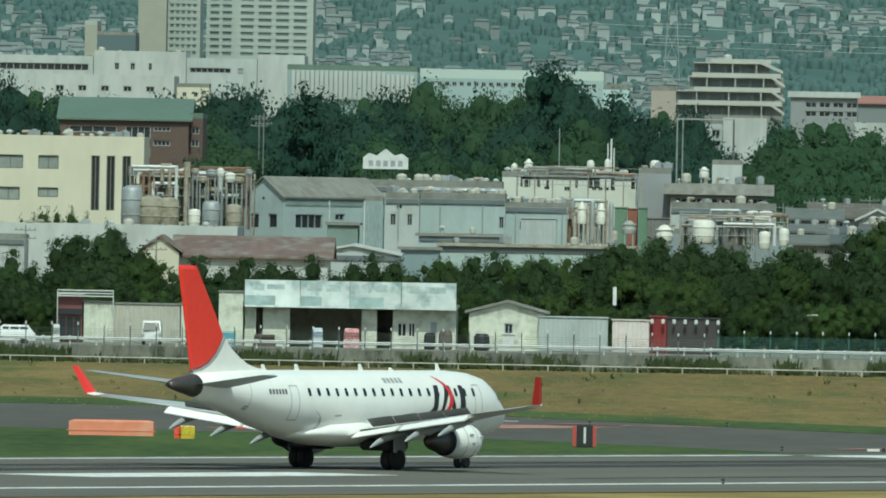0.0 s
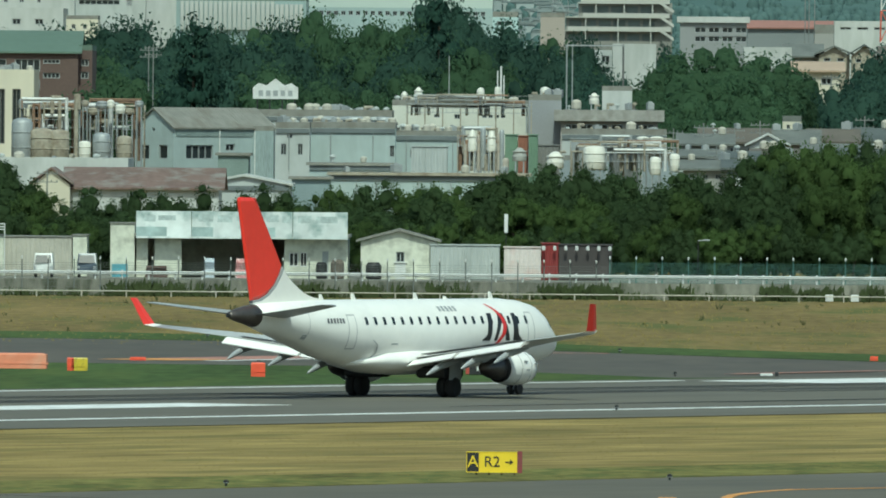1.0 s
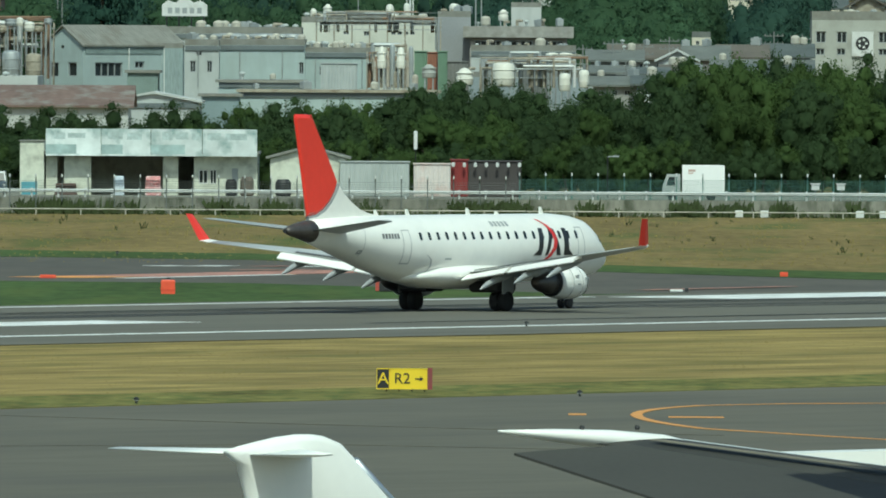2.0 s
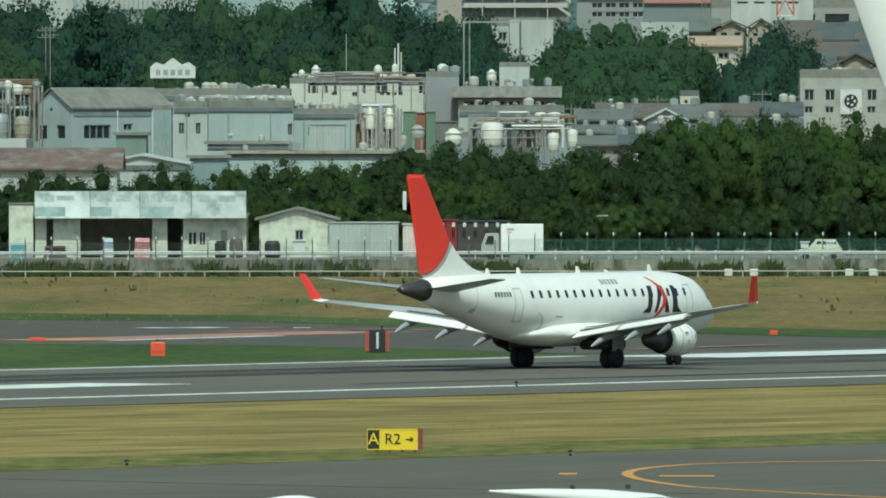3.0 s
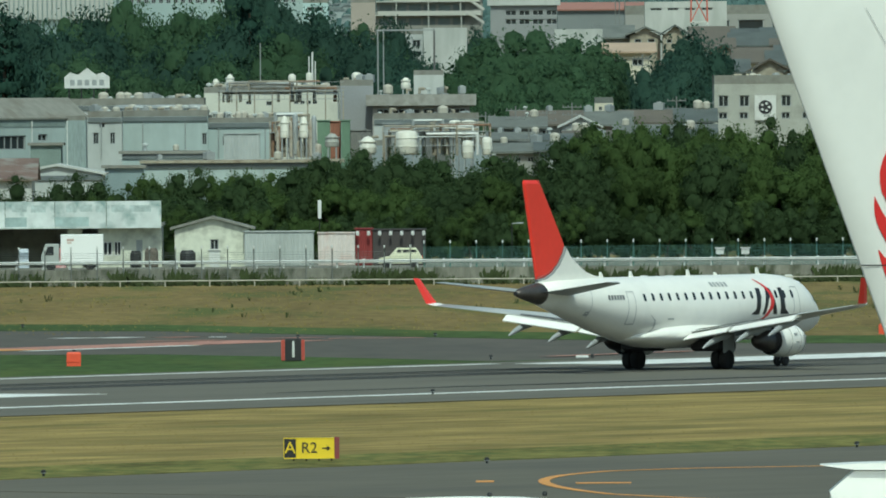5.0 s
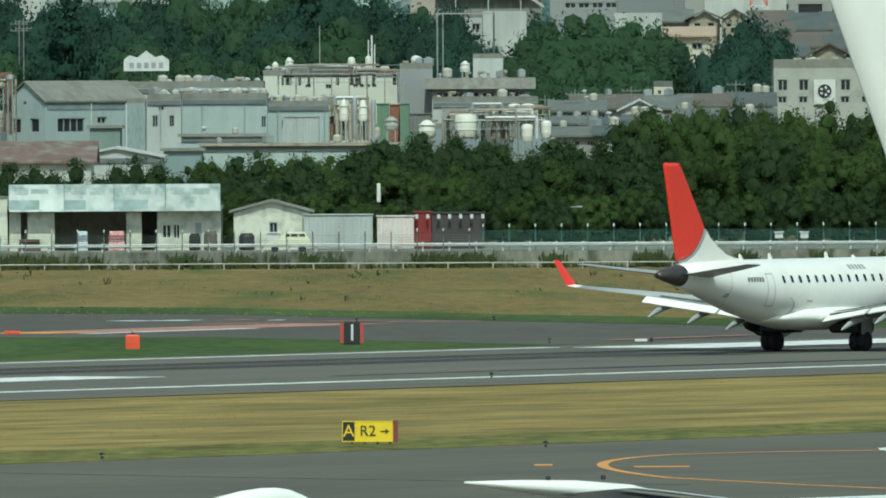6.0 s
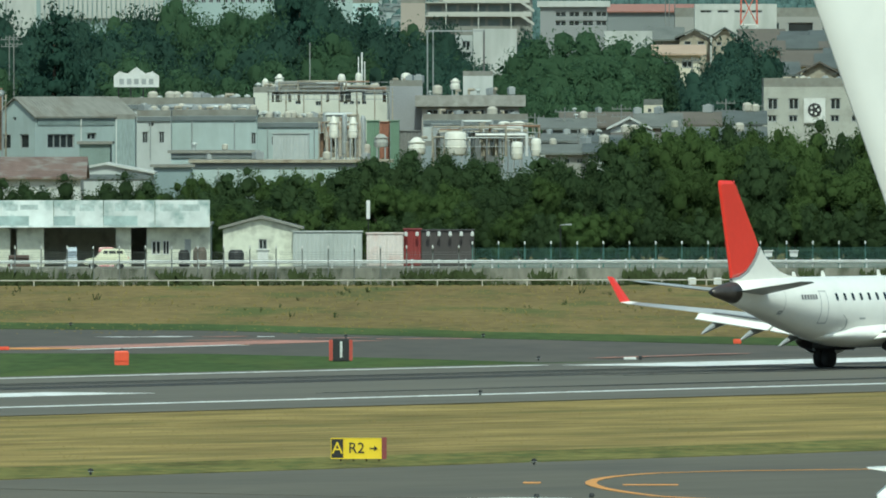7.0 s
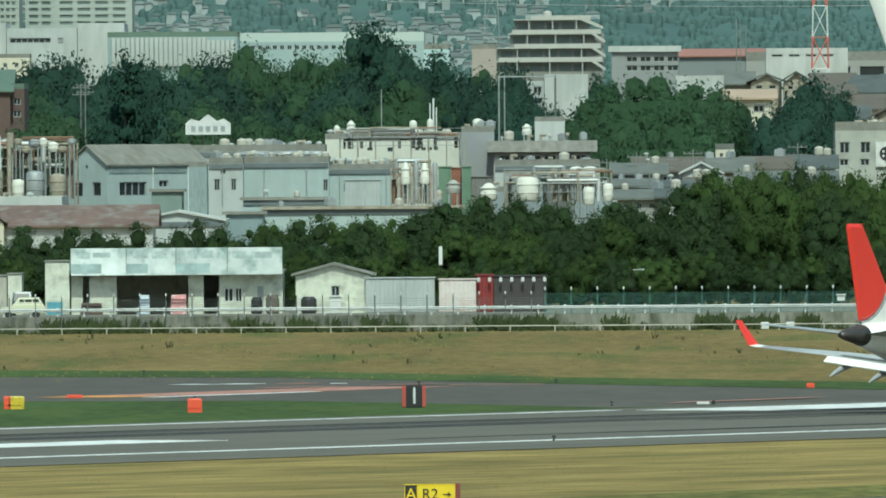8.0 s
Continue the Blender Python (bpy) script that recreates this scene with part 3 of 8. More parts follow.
def regional_jet():
    t = thing("regional_jet", (0, 0, 0), "white twin-engine regional jet with red tail fin on the runway", "airplane")
    bm = bmesh.new()
    loft(bm, [ring(*s) for s in STATIONS])
    body = part("fuselage", bm, AIR_WHITE, t, smooth=True)
    bm = bmesh.new()
    loft(bm, [ring(x + (0.001 if i == 0 else 0), w, a, b) for i, (x, w, a, b) in enumerate(CONE)])
    tail = part("tail_cone", bm, METAL_DARK, t, "dark bare-metal tail cone", smooth=True)
    bm = bmesh.new()
    tube(bm, (-16.15, 0, 4.03), (-16.32, 0, 4.03), 0.11, 0.10, 12)
    part("exhaust_pipe", bm, BLACK, tail)
    # wing-body fairing
    bm = bmesh.new()
    loft(bm, [ring(5.6, 0.3, 1.7, 1.45, 16), ring(4.6, 1.25, 2.1, 1.22, 16), ring(2.5, 1.72, 2.45, 1.08, 16), ring(-1.0, 1.78, 2.5, 1.05, 16), ring(-3.6, 1.62, 2.4, 1.15, 16), ring(-5.4, 1.2, 2.0, 1.45, 16), ring(-6.2, 0.4, 1.8, 1.6, 16)])
    part("belly_fairing", bm, AIR_WHITE, t, smooth=True)
    # fin: white dorsal part and red blade with a grey rim between them
    arc = [(-14.15, 4.62), (-13.35, 4.72), (-12.65, 4.98), (-12.05, 5.38), (-11.6, 5.86), (-11.32, 6.25)]
    red = [(-15.52, 9.62), (-15.4, 9.72), (-14.15, 9.70), (-13.98, 9.6), (-12.95, 8.35), (-11.95, 7.05), (-11.5, 6.4)]
    rim = [(x - 0.10, z + 0.09) for x, z in arc]
    bm = bmesh.new()
    fin_plate(bm, [(-14.27, 4.72)] + [(-15.5, 9.58)] + red[1:6] + [(-11.45, 6.36)] + rim[::-1][1:-1])
    fin = part("fin", bm, AIR_RED, t, "red tail fin")
    bm = bmesh.new()
    for a, b, c, d in zip(arc, arc[1:], rim, rim[1:]):
        loft(bm, [[(a[0], y, a[1]), (b[0], y, b[1]), (d[0], y, d[1]), (c[0], y, c[1])] for y in (-0.103, 0.103)])
    part("grey_rim", bm, AIR_GREY, fin)
    bm = bmesh.new()
    dorsal = [(-14.15, 4.45)] + arc + [(-10.95, 5.86), (-10.2, 5.42), (-9.4, 5.05), (-8.6, 4.86), (-7.8, 4.76), (-7.8, 4.45)]
    loft(bm, [[(x, y, z) for x, z in dorsal] for y in (-0.10, 0.10)])
    part("dorsal_fin", bm, AIR_WHITE, t)
    # tailplane
    for side, nm in ((1, "port"), (-1, "starboard")):
        bm = bmesh.new()
        foil(bm, [(-11.9, -14.6, 0.55 * side, 4.0, 0.26), (-13.2, -15.25, 2.9 * side, 4.30, 0.18), (-14.45, -15.85, 5.0 * side, 4.57, 0.10), (-14.75, -15.85, 5.08 * side, 4.58, 0.05)], 8, -0.05)
        part("tailplane", bm, AIR_GREY, t, "grey tailplane", smooth=True)
        # wing
        bm = bmesh.new()
        foil(bm, [(4.4, -1.6, 1.2 * side, 1.85, 0.62), (2.2, -1.75, 4.4 * side, 2.28, 0.44), (-0.4, -2.65, 8.8 * side, 2.86, 0.27), (-2.3, -3.55, 12.2 * side, 3.26, 0.15)], 10)
        wing = part("wing", bm, WING_GREY, t, "grey wing with flaps lowered", smooth=True)
        bm = bmesh.new()
        for a, b in (((-1.55, 1.75, 1.72), (-1.75, 4.3, 2.12)), ((-1.8, 4.5, 2.14), (-2.5, 8.5, 2.72))):
            q = []
            for (x, y, z) in (a, b):
                c = 0.98 if y < 4.4 else (0.86 if y < 6 else 0.64)
                q.append([(x + 0.25, y * side, z + 0.12), (x - c * 0.35, y * side, z + 0.08), (x - c, y * side, z - 0.19), (x - c * 0.97, y * side, z - 0.24), (x - c * 0.3, y * side, z - 0.08), (x + 0.25, y * side, z - 0.05)])
            loft(bm, q)
        part("flap", bm, AIR_WHITE, wing, "lowered white flap")
        spoilers(wing, side)
        for y, x, z in ((3.4, -1.7, 1.72), (5.5, -1.95, 2.05), (7.6, -2.35, 2.36)):
            bm = bmesh.new()
            loft(bm, [ring(x + 1.6, 0.03, z + 0.12, z + 0.08, 10), ring(x + 0.7, 0.15, z + 0.14, z - 0.16, 10), ring(x - 0.4, 0.17, z + 0.0, z - 0.36, 10), ring(x - 1.2, 0.10, z - 0.30, z - 0.56, 10), ring(x - 1.7, 0.03, z - 0.56, z - 0.64, 10)])
            bmesh.ops.translate(bm, verts=bm.verts, vec=(0, y * side, 0))
            part("flap_track_fairing", bm, AIR_GREY, wing, smooth=True)
        bm = bmesh.new()
        foil(bm, [(-2.3, -3.55, 12.2 * side, 3.26, 0.14), (-2.75, -3.75, 12.62 * side, 3.36, 0.12)], 6)
        part("wing_tip", bm, AIR_WHITE, wing, "white wing tip")
        bm = bmesh.new()
        loft(bm, [[(-2.72, (12.62 - 0.05) * side, 3.34), (-3.2, (12.62 + 0.05) * side, 3.36), (-3.75, 12.62 * side, 3.36), (-3.2, (12.62 - 0.06) * side, 3.36)],
                  [(-3.65, 13.08 * side, 4.66), (-3.9, 13.12 * side, 4.68), (-4.25, 13.1 * side, 4.68), (-3.9, 13.06 * side, 4.68)]])
        part("winglet", bm, AIR_RED, wing, "red winglet")
        # engine
        bm = bmesh.new()
        axis = lambda s, n=20: [ring(x, r, 1.42 + r, 1.42 - r, n) for x, r in s]
        loft(bm, axis([(1.9, 0.72), (1.95, 0.75), (2.5, 0.82), (3.3, 0.84), (4.0, 0.80), (4.35, 0.70), (4.4, 0.66), (4.3, 0.60)]))
        bmesh.ops.translate(bm, verts=bm.verts, vec=(0, 4.32 * side, 0))
        eng = part("engine", bm, AIR_WHITE, t, "white engine nacelle", smooth=True)
        bm = bmesh.new()
        loft(bm, axis([(2.02, 0.60), (1.3, 0.53), (0.75, 0.42), (0.45, 0.30), (0.2, 0.12)]))
        bmesh.ops.translate(bm, verts=bm.verts, vec=(0, 4.32 * side, 0))
        part("exhaust_nozzle", bm, METAL_DARK, eng, "dark exhaust nozzle", smooth=True)
        bm = bmesh.new()
        loft(bm, axis([(1.93, 0.725), (1.86, 0.69), (1.7, 0.4)], 20), caps=True)
        bmesh.ops.translate(bm, verts=bm.verts, vec=(0, 4.32 * side, 0))
        part("fan_duct", bm, BLACK, eng, smooth=True)
        for x, r, w, m in ((3.62, 0.832, 0.04, AIR_SEAM), (2.72, 0.838, 0.05, AIR_SEAM)):
            bm = bmesh.new()
            loft(bm, axis([(x, r), (x + 0.01, r + 0.012), (x + w, r + 0.012), (x + w + 0.01, r)], 24), caps=False)
            bmesh.ops.translate(bm, verts=bm.verts, vec=(0, 4.32 * side, 0))
            part("cowl_seam", bm, m, eng)
        bm = bmesh.new()
        loft(bm, axis([(4.25, 0.755), (4.36, 0.705), (4.42, 0.67), (4.40, 0.62)], 24), caps=False)
        bmesh.ops.translate(bm, verts=bm.verts, vec=(0, 4.32 * side, 0))
        part("inlet_lip", bm, METAL, eng, "bare metal inlet lip", smooth=True)
        for x, z in ((2.95, 1.72), (3.15, 1.3), (3.9, 1.6)):      # latches and a vent on the cowl
            bm = bmesh.new()
            box(bm, x, x + 0.28, *sorted(((4.32 + 0.79) * side, (4.32 + 0.845) * side)), z, z + 0.07)
            part("cowl_vent", bm, AIR_GREY, eng)
        bm = bmesh.new()
        loft(bm, [[(4.3, (4.32 - 0.1) * side, 2.1), (4.3, (4.32 + 0.1) * side, 2.1), (0.2, (4.32 + 0.12) * side, 1.7), (0.2, (4.32 - 0.12) * side, 1.7)], [(3.0, (4.32 - 0.1) * side, 2.45), (3.0, (4.32 + 0.1) * side, 2.45), (-0.4, (4.32 + 0.12) * side, 2.2), (-0.4, (4.32 - 0.12) * side, 2.2)]])
        part("pylon", bm, AIR_GREY, eng)
        # main gear
        bm = bmesh.new()
        tube(bm, (0, 2.6 * side, 0.45), (0.1, 2.75 * side, 1.9), 0.11, 0.13, 10)
        tube(bm, (0, 2.6 * side, 0.7), (0.9, 2.6 * side, 1.8), 0.06, 0.06, 8)
        tube(bm, (0, 2.2 * side, 0.46), (0, 3.0 * side, 0.46), 0.08, 0.08, 8)
        gear = part("main_gear", bm, STEEL_GREY, t)
        for y in (2.36, 2.84):
            wheel(gear, 0, y * side, 0.5, 0.5, 0.42)
        bm = bmesh.new()
        box(bm, -0.55, 0.55, min(2.95 * side, 3.0 * side), max(2.95 * side, 3.0 * side), 0.85, 1.75)
        part("gear_door", bm, AIR_GREY, gear)
        # Solid black block added for the dark of the open wheel bay.
        bm = bmesh.new()
        a, b = sorted((1.25 * side, 2.85 * side))
        box(bm, -0.85, 0.95, a, b, 0.92, 1.5, 0.12)
        part("wheel_bay", bm, BLACK, gear)
    bm = bmesh.new()
    tube(bm, (10.6, 0, 0.3), (10.75, 0, 1.7), 0.08, 0.09, 10)
    tube(bm, (10.6, -0.25, 0.3), (10.6, 0.25, 0.3), 0.06, 0.06, 8)
    gear = part("nose_gear", bm, STEEL_GREY, t)
    for y in (-0.22, 0.22):
        wheel(gear, 10.6, y, 0.3, 0.3, 0.2)
    # cabin windows
    for side in (1, -1):
        for k in range(19):
            bm = bmesh.new()
            x = -5.75 + 0.836 * k
            decal(bm, [((x - 0.10, 3.53), (x + 0.10, 3.53)), ((x - 0.125, 3.60), (x + 0.125, 3.60)), ((x - 0.125, 3.84), (x + 0.125, 3.84)), ((x - 0.09, 3.91), (x + 0.09, 3.91))], side, 0.014, 2)
            part("cabin_window", bm, GLASS_DARK, body)
        for x0, x1, z0, z1 in ((-7.45, -6.72, 2.35, 4.05), (9.35, 10.05, 2.35, 4.1)):
            bm = bmesh.new()
            for q in ((x0, x0 + 0.06, z0, z1), (x1 - 0.06, x1, z0, z1), (x0, x1, z0, z0 + 0.06), (x0, x1, z1 - 0.06, z1)):
                quad_decal(bm, *q, side=side, lift=0.01)
            part("door_outline", bm, AIR_SEAM, body)
        bm = bmesh.new()
        for x0, x1, za, zb, zc, zd in ((12.6, 13.1, 3.28, 3.70, 3.20, 3.30), (12.0, 12.55, 3.32, 4.00, 3.28, 3.72)):
            decal(bm, [((x0, za), (x1, zc)), ((x0, zb), (x1, zd + 0.02))], side, 0.015, 4)
        part("cockpit_window", bm, GLASS_DARK, body)
        # livery: plain slanted dark bars and a red sweep
        bm = bmesh.new()
        for pts in ([((4.95, 2.70), (5.72, 2.70)), ((5.42, 2.98), (5.85, 2.98)), ((5.72, 4.05), (6.14, 4.05))],
                    [((6.10, 2.70), (6.36, 2.70)), ((6.72, 4.05), (7.12, 4.05))],
                    [((7.22, 2.70), (7.62, 2.70)), ((6.95, 4.05), (7.18, 4.05))],
                    [((7.92, 2.70), (8.85, 2.70)), ((7.93, 2.98), (8.42, 2.98)), ((8.0, 4.05), (8.38, 4.05))]):
            decal(bm, pts, side, 0.016, 3)
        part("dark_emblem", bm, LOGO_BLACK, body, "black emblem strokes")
        bm = bmesh.new()
        sweep = [(5.9, 2.35), (6.5, 2.62), (7.0, 3.05), (7.15, 3.42), (7.05, 3.8), (6.7, 4.2), (6.2, 4.5)]
        decal(bm, [((x - w, z), (x + w, z)) for (x, z), w in zip(sweep, (0.10, 0.15, 0.17, 0.17, 0.16, 0.13, 0.08))], side, 0.022, 3)
        part("red_sweep", bm, LOGO_RED, body, "red emblem sweep")
        bm = bmesh.new()
        for k in range(5):
            quad_decal(bm, 1.45 + 0.36 * k, 1.68 + 0.36 * k, 4.16, 4.40, side, 0.014)
        tagged(part("lettering_bars", bm, AIR_GREY, body), kind="stuff")
        bm = bmesh.new()
        for k in range(6):
            quad_decal(bm, -9.2 + 0.26 * k, -9.03 + 0.26 * k, 3.62, 3.86, side, 0.014)
        tagged(part("lettering_bars", bm, mat("dark_grey_lettering", (0.12, 0.12, 0.13), 0.5, scale=1, amount=0.1), body), kind="stuff")
    for side in (1, -1):               # seam of the tail section, service hatches, fairing rim
        bm = bmesh.new()
        quad_decal(bm, -10.62, -10.58, 2.75, 4.5, side, 0.010)
        part("skin_seam", bm, AIR_SEAM, body)
        for x0, x1, z0, z1 in ((-10.9, -10.62, 2.86, 3.06), (-3.5, -2.9, 2.55, 2.62)):
            bm = bmesh.new()
            quad_decal(bm, x0, x1, z0, z1, side, 0.013)
            part("service_hatch", bm, AIR_GREY, body)
        bm = bmesh.new()
        decal(bm, [((-5.15, 1.75), (-5.02, 1.75)), ((-4.75, 2.15), (-4.62, 2.15)), ((-4.85, 2.55), (-4.74, 2.55)), ((-5.3, 2.8), (-5.2, 2.8))], side, 0.02, 2)
        part("fairing_rim", bm, AIR_SEAM, body)
    bm = bmesh.new()
    tube(bm, (-13.95, 0, 9.68), (-12.2, 0, 7.35), 0.045, 0.05, 8)
    part("fin_edge", bm, mat("scuffed_red_edge", (0.55, 0.06, 0.045), 0.5, scale=2, amount=0.3), fin)
    for x, h in ((8.3, 0.35), (1.2, 0.32), (-4.6, 0.30), (-7.6, 0.28), (4.0, 0.14)):
        bm = bmesh.new()
        upright(bm, [(x - 0.3, 4.72), (x + 0.1, 4.72), (x - 0.15, 4.74 + h), (x - 0.3, 4.74 + h)], -0.03, 0.03)
        part("antenna", bm, AIR_WHITE, body)
    return t


def wheel(parent, x, y, z, r, w):
    bm = bmesh.new()
    prof = [(r * 0.55, -w / 2), (r * 0.9, -w / 2), (r, -w * 0.3), (r, w * 0.3), (r * 0.9, w / 2), (r * 0.55, w / 2)]
    loft(bm, [[(rr * math.cos(6.28318 * i / 18), yy, rr * math.sin(6.28318 * i / 18)) for i in range(18)] for rr, yy in prof])
    ob = part("wheel", bm, TYRE, parent, smooth=True)
    ob.matrix_basis = pose(x, y, z)
    return ob


jet = regional_jet()

# ---- fence line, road and shops ----
ROAD_Z = 0.95


def long_run(name, label, x0, x1, build, material, category):
    bm = bmesh.new()
    build(bm, x0, x1)
    return tagged(part(name, bm, material), label, category, kind="structure")


long_run("low_wall", "stained low concrete wall below the guard rail", -70, 70, lambda bm, a, b: [box(bm, a + 2 * k + 0.01, a + 2 * k + 1.99, 1445.0, 1445.35, 0, 1.22) for k in range(70)], CONCRETE, "wall")
# white edge rail of the field: a pipe on short posts
rail = thing("edge_rail", (0, 1436, 0), "low white pipe rail on short posts in the grass", "railing")
bm = bmesh.new()
tube(bm, (-75, 0, 0.42), (75, 0, 0.42), 0.04, n=8)
DULL_RAIL = mat("dull_cream_rail_paint", (0.50, 0.47, 0.40), 0.7, scale=0.6, amount=0.35)
part("pipe", bm, DULL_RAIL, rail)
bm = bmesh.new()
tube(bm, (0, 0, 0), (0, 0, 0.38), 0.05, n=6)
post = part("post", bm, DULL_RAIL, rail)
post.matrix_basis = pose(-75, 0, 0)
for k in range(1, 46):
    shared("post", post.data, rail, pose(-75 + k * 3.33, 0, 0))
# guard rail on the wall
guard = thing("guard_rail", (0, 1447, ROAD_Z), "white steel guard rail along the road", "railing")
bm = bmesh.new()
for z in (0.62, 0.28):
    loft(bm, [[(x, 0, z), (x, -0.09, z + 0.06), (x, 0, z + 0.12), (x, -0.09, z + 0.18), (x, 0, z + 0.24), (x, 0.05, z + 0.24), (x, 0.05, z)] for x in (-75, 75)]) if z > 0.5 else None
part("beam", bm, STEEL_WHITE, guard)
bm = bmesh.new()
tube(bm, (0, 0.12, 0), (0, 0.12, 0.95), 0.07, n=8)
post = part("post", bm, STEEL_WHITE, guard)
post.matrix_basis = pose(-75, 0, 0)
for k in range(1, 76):
    shared("post", post.data, guard, pose(-75 + k * 2.0, 0, 0))


def mesh_fence(x0, x1, y, height, post_mat, wire_mat, step, label, wires, net, base=ROAD_Z):
    t = thing("mesh_fence", (0, y, base), label, "fence")
    bm = bmesh.new()
    for k in range(wires):
        z = 0.1 + (height - 0.35) * k / (wires - 1)
        tube(bm, (x0, 0, z), (x1, 0, z), 0.012, n=4)
    x = x0
    while x < x1 and net:
        tube(bm, (x, 0.02, 0.1), (x, 0.02, height - 0.25), 0.008, n=3)
        x += net
    tagged(part("wire_net", bm, wire_mat, t), kind="stuff")
    bm = bmesh.new()
    tube(bm, (0, -0.05, 0), (0, -0.05, height - 0.25), 0.045, n=6)
    tube(bm, (0, -0.05, height - 0.25), (0, -0.3, height + 0.1), 0.04, n=6)
    p = part("post", bm, post_mat, t)
    bm = bmesh.new()
    spun(bm, [(0.02, 0), (0.065, 0.05), (0.065, 0.2), (0.03, 0.26)], (0, -0.3, height), 8)
    c = part("post_cap", bm, STEEL_WHITE, p)
    p.matrix_basis = pose(x0, 0, 0)
    n = int((x1 - x0) / step)
    for k in range(1, n + 1):
        q = shared("post", p.data, t, pose(x0 + k * step, 0, 0))
        shared("post_cap", c.data, q, pose(0, 0, 0))
    return t


FENCE_GREY = mat("dull_fence_steel", (0.17, 0.185, 0.175), 0.6, 0.2, scale=0.8, amount=0.2)
mesh_fence(-62, -2.6, 1444.4, 2.68, FENCE_GREY, FENCE_GREY, 1.95, "grey wire mesh fence with capped posts before the low wall", 14, 0, 0.0)
mesh_fence(-2.5, 46, 1455, 1.95, GREEN_NET, GREEN_NET, 1.97, "green wire mesh fence with capped posts", 16, 0.16)


# weeds along the wall and in the grass
def tufts(name, count, area, size, material, label, seed, z=0.0, inside=None):
    g = np.random.default_rng(seed)
    verts, faces = [], []
    for k in range(count):
        x, y = area[0] + (area[1] - area[0]) * g.random(), area[2] + (area[3] - area[2]) * g.random()
        s = size * (0.3 + g.random() ** 3 * 1.6)
        if inside and not inside(x, y):
            continue
        for b in range(5):
            a, lean = g.random() * 6.283, g.random() * 0.6 * s
            w = s * 0.10
            i = len(verts)
            bx, by = x + (g.random() - 0.5) * s * 0.7, y + (g.random() - 0.5) * s * 0.5
            verts += [(bx - w * math.cos(a), by - w * math.sin(a), z), (bx + w * math.cos(a), by + w * math.sin(a), z), (bx + lean * math.cos(a) + w * 0.6, by + lean * math.sin(a), z + s * (0.6 + 0.4 * g.random())), (bx + lean * math.cos(a) - w * 0.6, by + lean * math.sin(a), z + s * 0.6)]
            faces.append((i, i + 1, i + 2, i + 3))
    me = bpy.data.meshes.new(name)
    me.from_pydata(verts, [], faces)
    me.polygons.foreach_set("use_smooth", [True] * len(me.polygons))
    me.normals_split_custom_set_from_vertices([(0, -0.35, 0.94)] * len(verts))     # blades shade with the sward
    me.materials.append(material)
    return tagged(new(name, me), label, "weeds", kind="stuff")


tufts("weeds", 5200, (-62, 48, 1443.4, 1444.9), 0.8, WEED, "straggling green weeds against the low wall", 5, 0.0,
      lambda x, y: noise.noise((x * 0.55, 2.0, 7.0)) + 0.5 * noise.noise((x * 0.12, 4.0, 1.0)) > 0.05)
tufts("weeds", 420, (-58, 46, 1190, 1432), 0.3, WEED, "scattered green clumps in the dry field", 8, 0.0, lambda x, y: noise.noise((x * 0.12, y * 0.02, 3.0)) > 0.1 and EYE[2] * ARC / y < 405)
tufts("dry_grass_blades", 9000, (-58, 46, 1140, 1434), 0.11, GRASS_BLADE, "uneven dry grass blades of the airfield", 13, 0.0, lambda x, y: EYE[2] * ARC / y < 425 - (60 if x < 0 else 0) * -x / 400)
tufts("weeds", 1500, (-62, 48, 1437.0, 1443.0), 0.42, WEED, "short weeds before the low wall", 6)

tufts("mown_grass_blades", 30000, (-34, 26, 684, 935), 0.034, mat("mown_blades", (0.27, 0.215, 0.075), 0.9, scale=0.12, amount=0.4, fine=0.5, dirt=(0.14, 0.135, 0.045), dirt_amount=0.8, island=0.6, spec=0.1, leafy=0.4),
      "uneven mown grass blades beside the runway", 15, 0.02, lambda x, y: 378 < LEFT.x * x + LEFT.y * y < 450)

# shops: x from bearings at 1495 m
SHOP_Y = 1495.0
sx = lambda u: X(u, SHOP_Y)


